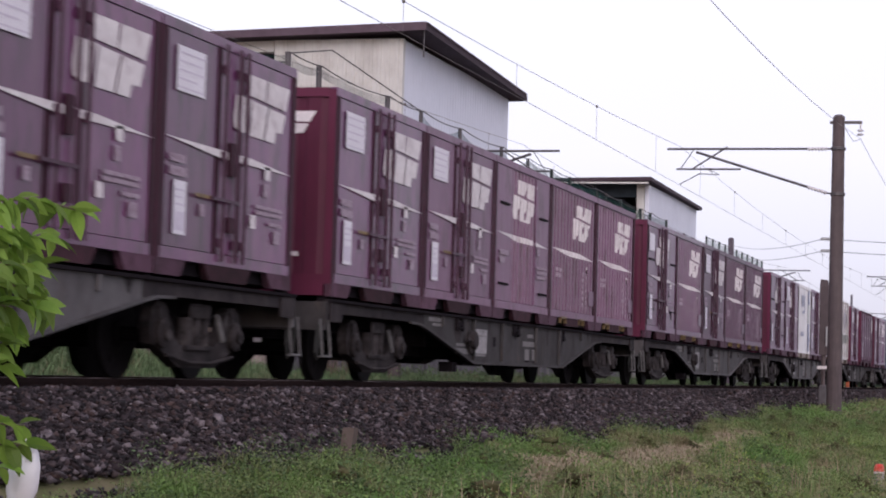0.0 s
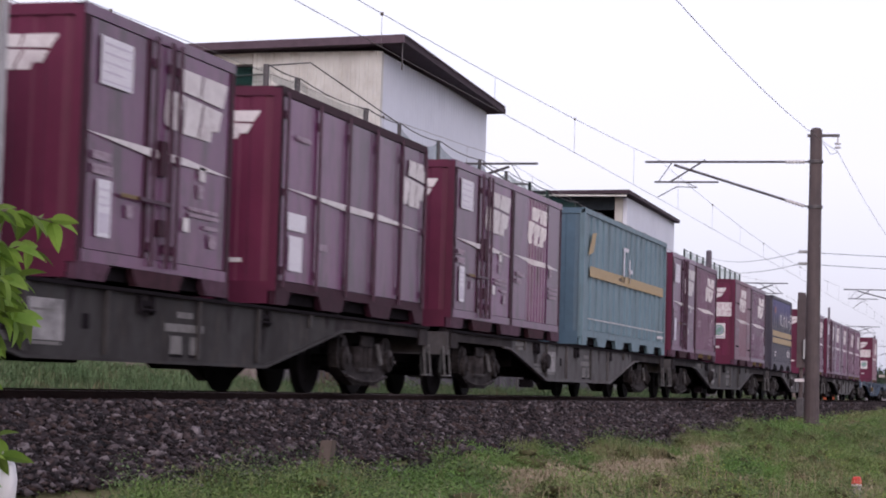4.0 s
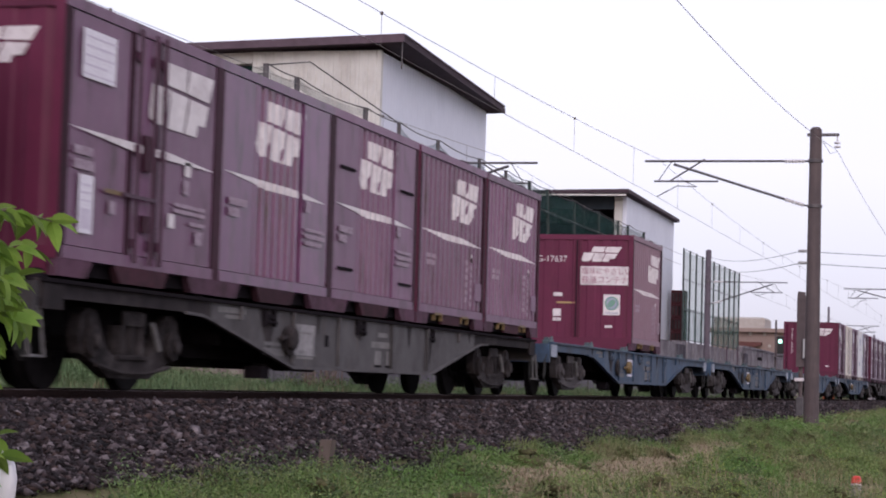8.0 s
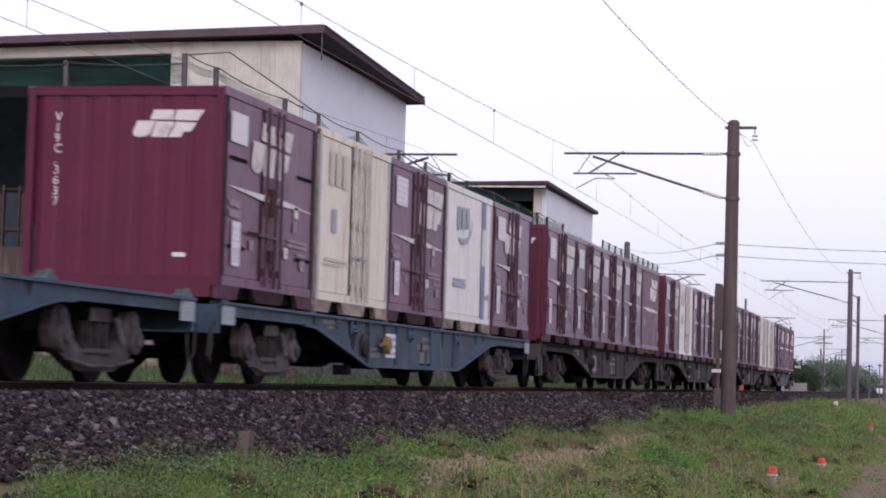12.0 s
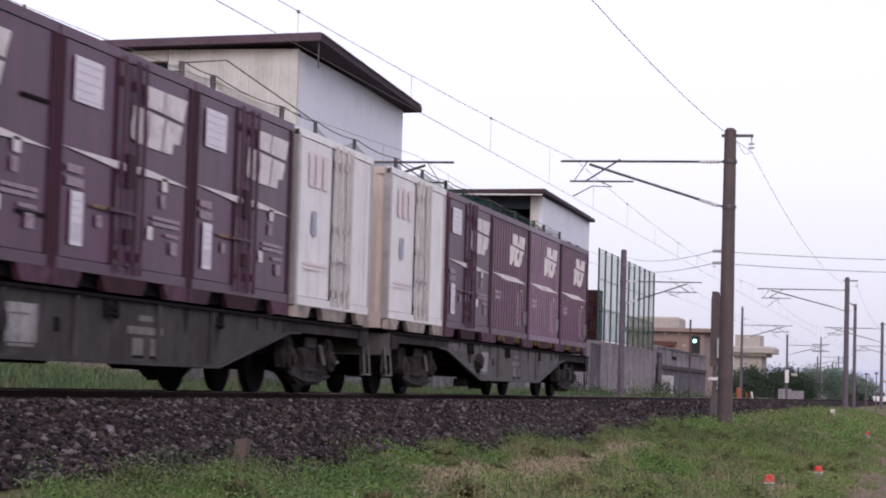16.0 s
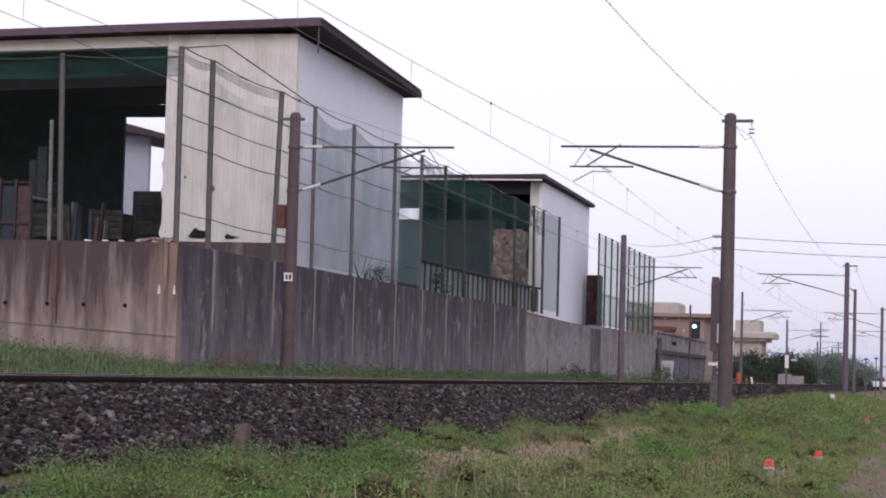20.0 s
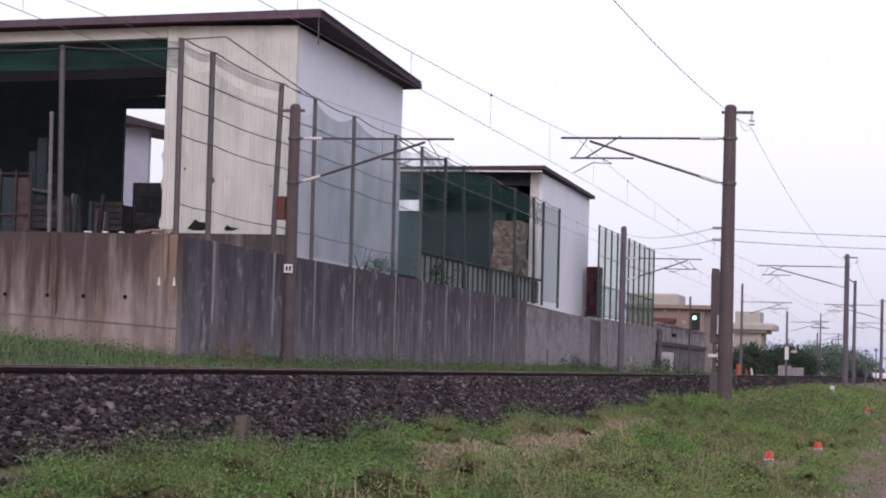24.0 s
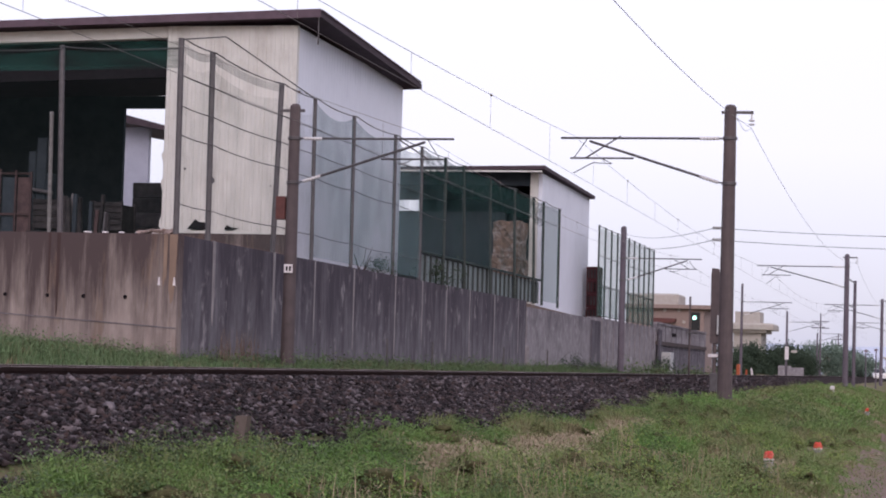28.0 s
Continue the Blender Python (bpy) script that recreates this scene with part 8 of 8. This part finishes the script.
    slip("lettering", [q(lx + 0.06, lx + 0.5, 0.69, 0.71), q(lx + 0.05, lx + 0.62, 0.40, 0.43)] if paint is not W_BLUE else [q(lx + 0.05, lx + 0.6, 0.48 + k * 0.11, 0.52 + k * 0.11) for k in range(3)], GREY_MARK if paint is W_BLUE else DIM_PLATE, w, lambda u, v: (u, -1.211, v))
    slip("lettering", [q(9.7, 10.1, 0.74, 0.80), q(9.4, 10.4, 0.60, 0.68), q(9.55, 9.85, 0.38, 0.56), q(10.05, 10.35, 0.38, 0.56)], DIM_PLATE, w, at)
    slip("lettering", [q(4.1, 4.9, 0.84, 0.90), q(4.3, 4.8, 0.78, 0.82)], DIM_PLATE, w, at)
    slip("sill_panel", [q(9.55, 9.87, 0.35, 0.56), q(10.03, 10.35, 0.35, 0.56)], GRIME_SHADE, w, lambda u, v: (u, -1.2072, v))
    # bracket clusters hung over the sill, hand-brake gear, and runs of rust under the locks
    for x in (5.6, 8.9, 12.1):
        b = bm_new()
        cbox(b, x - 0.18, x - 0.11, -1.245, -1.208, 0.74, 0.92, 0.01)
        cbox(b, x + 0.11, x + 0.18, -1.245, -1.208, 0.74, 0.92, 0.01)
        box(b, x - 0.11, x + 0.11, -1.238, -1.222, 0.82, 0.87)
        tube(b, [(x - 0.15, -1.25, 0.78), (x + 0.15, -1.25, 0.78)], 0.018, 6)
        part("lock_bracket", b, GRIME_SHADE if paint is not W_BLUE else W_BLUE, w)
    for x, wd, dp in ((3.7, 0.10, 0.15), (5.6, 0.30, 0.44), (7.3, 0.10, 0.24), (8.9, 0.2, 0.26), (11.1, 0.12, 0.3), (12.1, 0.26, 0.5), (14.3, 0.1, 0.15)):
        slip("rust_run", [[(x - wd, 0.925), (x + wd, 0.925), (x + wd * 0.55, 0.925 - dp * 0.5), (x + wd * 0.2, 0.925 - dp), (x - wd * 0.3, 0.925 - dp * 0.8), (x - wd * 0.7, 0.925 - dp * 0.4)]], W_END, w, lambda u, v: (u, -1.2066, v), "dark run of grime")
    hx = 9.65 if paint is W_BLUE else 7.62
    b = bm_new()
    box(b, hx - 0.07, hx + 0.07, -1.2095, -1.2062, 0.56, 0.70)
    part("sill_hole", b, GRIME_SHADE, w)
    b = bm_new()
    bx = 7.25 if paint is W_BLUE else 6.2
    disc(b, (bx, -1.28, 0.62), (0, 1, 0), 0.13, 0.10, 16, 0.3)
    tube(b, [(bx - 0.3, -1.26, 0.62), (bx, -1.26, 0.62)], 0.03, 6)
    part("brake_cylinder", b, YELLOW if paint is W_BLUE else W_END, w, "rusty brake cylinder")
    b = bm_new()
    disc(b, (6.2, -1.24, 0.60), (0, 1, 0), 0.17, 0.05, 16, 0.3)
    part("hand_brake_wheel", b, BOGIE, w)
    b = bm_new()
    box(b, 5.7, 5.95, -1.1, -0.9, 0.16, 0.3)
    part("pipe_hanger", b, GRIME_SHADE, w)
    for e, s in ((0.0, -1), (L, 1)):
        b = bm_new()
        box(b, min(e, e + s * 0.35), max(e, e + s * 0.35), -0.14, 0.14, 0.66, 0.86)
        cbox(b, min(e + s * 0.35, e + s * 0.60), max(e + s * 0.35, e + s * 0.60), -0.20, 0.20, 0.60, 0.92, 0.04)
        part("coupler", b, GRIME_SHADE, w)
        b = bm_new()
        box(b, min(e, e + s * 0.08), max(e, e + s * 0.08), -1.2, 1.2, 0.60, 0.93)
        part("end_beam", b, paint, w)
        b = bm_new()
        xa, xb = sorted((e - s * 0.02, e - s * 0.42))
        box(b, xa, xb, -1.232, -1.208, 0.70, 0.92)
        part("end_plate", b, BLUE_LABEL if paint is W_BLUE else W_END, w, "plate at the wagon end")
        if paint is not W_BLUE:
            b = bm_new()
            xs0, xs1 = e + s * 0.22, e - s * 0.06
            tube(b, [(xs0, -1.185, 0.72), (xs0 + 0.08, -1.20, 0.30), (xs1 + 0.08, -1.20, 0.30), (xs1, -1.185, 0.72)], 0.014, 6)
            box(b, min(xs0, xs1) + 0.07, max(xs0, xs1) + 0.09, -1.215, -1.15, 0.285, 0.30)
            part("end_step", b, STEP, w, "pale painted footstep")
        b = bm_new()
        tube(b, [(e + s * 0.05, -1.16, 0.74), (e + s * 0.22, -1.16, 0.66), (e + s * 0.24, -1.14, 0.34), (e + s * 0.12, -1.12, 0.26), (e + s * 0.06, -1.12, 0.42), (e + s * 0.06, -1.12, 0.62)], 0.018, 6)
        part("hose_loop", b, RUBBER, w)
        b = bm_new()
        tube(b, [(e + s * 0.1, 0.5, 0.75), (e + s * 0.3, 0.5, 0.5), (e + s * 0.5, 0.42, 0.42)], 0.03, 6)
        part("brake_hose", b, RUBBER, w)
        if s < 0:
            b = bm_new()
            tube(b, [(e - 0.12, 1.1, 0.93), (e - 0.12, 1.1, 1.85), (e - 0.12, 0.72, 1.85), (e - 0.12, 0.72, 0.93)], 0.022, 6)
            part("end_handrail", b, STEEL_BAR, w)
            slip("tail_plate", [q(0.36, 0.46, 0.44, 0.49)], WHITE, w, lambda u, v: (e - 0.20, -u, v))
    for bx in (2.26, 16.28):
        b = bm_new()
        box(b, -0.30, 0.30, -0.93, 0.93, 0.30, 0.66)
        bogie = part("bogie", b, GRIME_SHADE, w, "black bogie bolster")
        bogie.matrix_basis = pose(bx, 0, 0)
        for s in (-1, 1):
            # cast side frame: two upright horns over the axle boxes joined by a deep belly
            y0, y1 = sorted((s * 0.94, s * 1.06))
            b = bm_new()
            prism(b, [(-1.16, 0.50), (-1.10, 0.70), (-0.98, 0.76), (-0.80, 0.74), (-0.70, 0.62), (-0.60, 0.44), (-0.42, 0.34), (0.42, 0.34), (0.60, 0.44), (0.70, 0.62), (0.80, 0.74), (0.98, 0.76),
                      (1.10, 0.70), (1.16, 0.50), (1.08, 0.34), (0.86, 0.27), (0.46, 0.12), (-0.46, 0.12), (-0.86, 0.27), (-1.08, 0.34)], y0, y1, "y")
            part("side_frame", b, BOGIE_PALE if paint is W_BLUE else BOGIE, bogie, "dusty cast side frame")
            for x in (-0.22, 0.0, 0.22):
                b = bm_new()
                tube(b, [(x, s * 1.0, 0.345), (x, s * 1.0, 0.62)], 0.09, 10)
                part("spring", b, BOGIE, bogie)
            b = bm_new()
            tube(b, [(0.42, s * 1.09, 0.66), (0.58, s * 1.10, 0.40)], 0.03, 8)
            part("damper", b, STEP, bogie, "pale damper rod")
            if s < 0:
                b = bm_new()
                cbox(b, -0.26, 0.26, -1.10, -1.062, 0.62, 0.76, 0.02)
                part("bolster_end", b, BOGIE_PALE if paint is W_BLUE else BOGIE, bogie, "dusty bolster end over the springs")
                b = bm_new()
                cbox(b, -0.34, 0.34, -1.09, -1.062, 0.30, 0.345, 0.01)
                tube(b, [(-0.85, -1.10, 0.24), (-0.3, -1.10, 0.17), (0.3, -1.10, 0.17), (0.85, -1.10, 0.24)], 0.022, 6)
                part("brake_rod", b, BOGIE_PALE if paint is W_BLUE else BOGIE, bogie)
                for x in (-0.92, 0.92):
                    b = bm_new()
                    cbox(b, x - 0.10, x + 0.10, -1.085, -1.062, 0.58, 0.72, 0.015)
                    disc(b, (x, -1.155, 0.45), (0, 1, 0), 0.075, 0.03, 12, 0.3)
                    part("axle_cap", b, BOGIE_PALE if paint is W_BLUE else BOGIE, bogie, "dusty axle cap")
            for x in (-0.92, 0.92):
                b = bm_new()
                disc(b, (x, s * 1.09, 0.45), (0, 1, 0), 0.15, 0.08, 16, 0.25)
                part("axle_box", b, BOGIE_PALE if paint is W_BLUE else BOGIE, bogie, "round dusty axle box")
        for x in (-0.92, 0.92):
            b = bm_new()
            tube(b, [(0, -1.0, 0), (0, 1.0, 0)], 0.075, 10)
            for s in (-1, 1):
                disc(b, (0, s * 0.565, 0), (0, 1, 0), 0.43, 0.12, 28, 0.06)
                disc(b, (0, s * 0.53, 0), (0, 1, 0), 0.455, 0.03, 28, 0.1)
                disc(b, (0, s * 0.62, 0), (0, 1, 0), 0.15, 0.08, 14, 0.2)
                for a in range(3):
                    t = a * math.tau / 3
                    disc(b, (0.27 * math.cos(t), s * 0.627, 0.27 * math.sin(t)), (0, 1, 0), 0.045, 0.015, 8, 0.2)
            ws = part("wheelset", b, TREAD, bogie, "steel wheelset")
            ws.matrix_basis = pose(x, 0, 0.43)
    return w


A, B, V2, S, SB, J, JD, CR, CS, W20, D20, T31, K20, N = range(14)
MAKE = {
    A: lambda: door_container("maroon-purple side-door container with white plate and emblem"),
    B: lambda: folded_container("maroon-purple corrugated container with white emblem"),
    V2: lambda: vent_container("maroon-purple container with flat margins and folded centre", False),
    S: lambda: slogan_container("maroon ventilated container with a white slogan board on its end", True),
    SB: lambda: slogan_container("maroon corrugated container standing alone with a slogan board", False),
    J: lambda: white_container("plain white container with a blue upright band", "band"),
    JD: lambda: white_container("white container with upright door bars and faded emblem", "bars"),
    CR: lambda: white_container("weathered cream container with door bars", "cream"),
    CS: lambda: white_container("cream container with a maroon slanting stripe", "striped"),
    W20: long_white_container, D20: long_dark_container, T31: teal_container, K20: navy_container, N: numbered_container,
}
AC, DP = 27, 28
MAKE[AC] = lambda: door_container("maroon container with white plate and emblem across its door bars", centred=True)
MAKE[DP] = lambda: door_container("maroon container with vent slits, door bars and no plate", True, plate=False)
DOOR_SLIT = 20
MAKE[DOOR_SLIT] = lambda: door_container("maroon-purple side-door container with black vent slits", True)
AF, BF, DF = 21, 22, 23
MAKE[AF] = lambda: door_container("newer dark maroon side-door container with white plate", paint=FRESH_MAROON)
MAKE[BF] = lambda: folded_container("newer dark purple corrugated container with white emblem", paint=FRESH_MAROON)
MAKE[DF] = lambda: door_container("newer dark maroon container with black vent slits", True, FRESH_MAROON)
AD, BD, VD = 24, 25, 26
MAKE[AD] = lambda: door_container("sun-faded maroon side-door container with white plate", paint=FADED_MAROON)
MAKE[BD] = lambda: folded_container("sun-faded maroon corrugated container with white emblem", paint=FADED_MAROON)
MAKE[VD] = lambda: vent_container("sun-faded maroon ventilated container with black slits", paint=FADED_MAROON)
# wagon by wagon, from the head of the stretch: (kind, metres from the wagon's load front)
TRAIN = [
    [(A, 0), (A, 1), (A, 2), (A, 3), (A, 4)],
    [(A, 0), (AD, 1), (VD, 2), (BD, 3), (BD, 4)],
    [(DOOR_SLIT, 0), (B, 1), (AF, 2), (BF, 3), (BF, 4)],
    [(DP, 0.1), (AC, 1.1), (J, 2.1), (A, 3.1), (B, 4.06)],
    [(W20, -0.04), (A, 1.98), (D20, 3.36)],
    [(A, 0), (V2, 0.99), (T31, 2.54)],
    [(A, -0.05), (BD, 0.96), (S, 2.96), (B, 3.96)],
    [(K20, 0.1), (AD, 3.1), (B, 4.08)],
    [(AD, 0.07), (V2, 1.06), (VD, 2.05), (BD, 3.07), (BD, 4.08)],
    [(SB, 2.12)],
    [],
    [],
    [(N, -0.12), (CR, 0.92), (AD, 1.91), (J, 2.92), (AC, 3.95)],
    [(A, 0.06), (A, 1.05), (A, 2.04), (A, 3.03), (B, 4.02)],
    [(A, 0), (JD, 1), (A, 2), (A, 3), (CS, 4)],
    [(A, 0), (DF, 1), (AF, 2), (AF, 3), (JD, 4.06)],
    [(JD, -0.03), (AF, 1), (BF, 2), (B, 3), (BF, 4)],
]
BLUE_WAGONS = (9, 10, 11, 12)
SOOTY_WAGONS = (1, 4, 13, 14, 15)
SHIFT = {7: -0.10, 9: 0.10, 12: -0.27, 16: 0.20}    # wagons that stand a little off their loads
MOVERS = []      # (thing, place along the train, height)


def build_train():
    made, flats = {}, {}
    for i, loads in enumerate(TRAIN):
        f = FRONT + WAGON * (i - 1)
        blue = i in BLUE_WAGONS
        coat = W_BLUE if blue else W_SOOT if i in SOOTY_WAGONS else W_GREY
        if coat not in flats:
            flats[coat] = wagon(coat, "blue flat container wagon" if blue else "soot-darkened flat container wagon" if coat is W_SOOT else "grimy grey flat container wagon")
            ob = flats[coat]
        else:
            ob = copy_thing(flats[coat], Matrix.Identity(4))
        if not loads:
            tagged(ob, "empty blue flat wagon with bare container locks")
        elif blue and len(loads) == 1:
            tagged(ob, "blue flat wagon carrying a single container")
        MOVERS.append((ob, f + SHIFT.get(i, 0.0), 0.0))
        for kind, slot in loads:
            if kind not in made:
                made[kind] = MAKE[kind]()
                ob = made[kind]
            else:
                ob = copy_thing(made[kind], Matrix.Identity(4))
            MOVERS.append((ob, f + slot * PITCH, DECK - 0.004))


build_train()


def travel(t):
    """Metres that the train has run since the start, slowing a little."""
    s = min(t, 17.0)
    d = 18.48 * s - 0.0225 * s * s - 0.8 * math.sin(math.pi * s / 17)
    return d + max(0, t - 17.0) * 17.86


def motions():
    times = (0, 1, 2, 3, 4, 5.5, 7, 8.5, 10, 11.5, 13, 14.5, 16, 17, 18, 20, 22, 24, 26, 28)
    for ob, place, z in MOVERS:
        walk(ob, [(t, pose(place - travel(t), 0, z)) for t in times])
    # wheelsets turn as they roll; those alike share one set of keys
    shared = {}
    for ob, place, z in MOVERS:
        for bogie in [c for c in ob.children if c.name.startswith("bogie")]:
            for ws in [c for c in bogie.children if c.name.startswith("wheelset")]:
                x = round(ws.location.x, 2)
                if x not in shared:
                    walk(ws, [(k / FPS, Matrix.Translation((x, 0, 0.43)) @ Matrix.Rotation(-travel(k / FPS) / 0.43, 4, "Y")) for k in range(0, 28 * FPS + 1)])
                    shared[x] = ws.animation_data
                else:
                    ws.rotation_mode = "QUATERNION"
                    ws.animation_data_create()
                    ws.animation_data.action = shared[x].action
                    ws.animation_data.action_slot = shared[x].action_slot


motions()
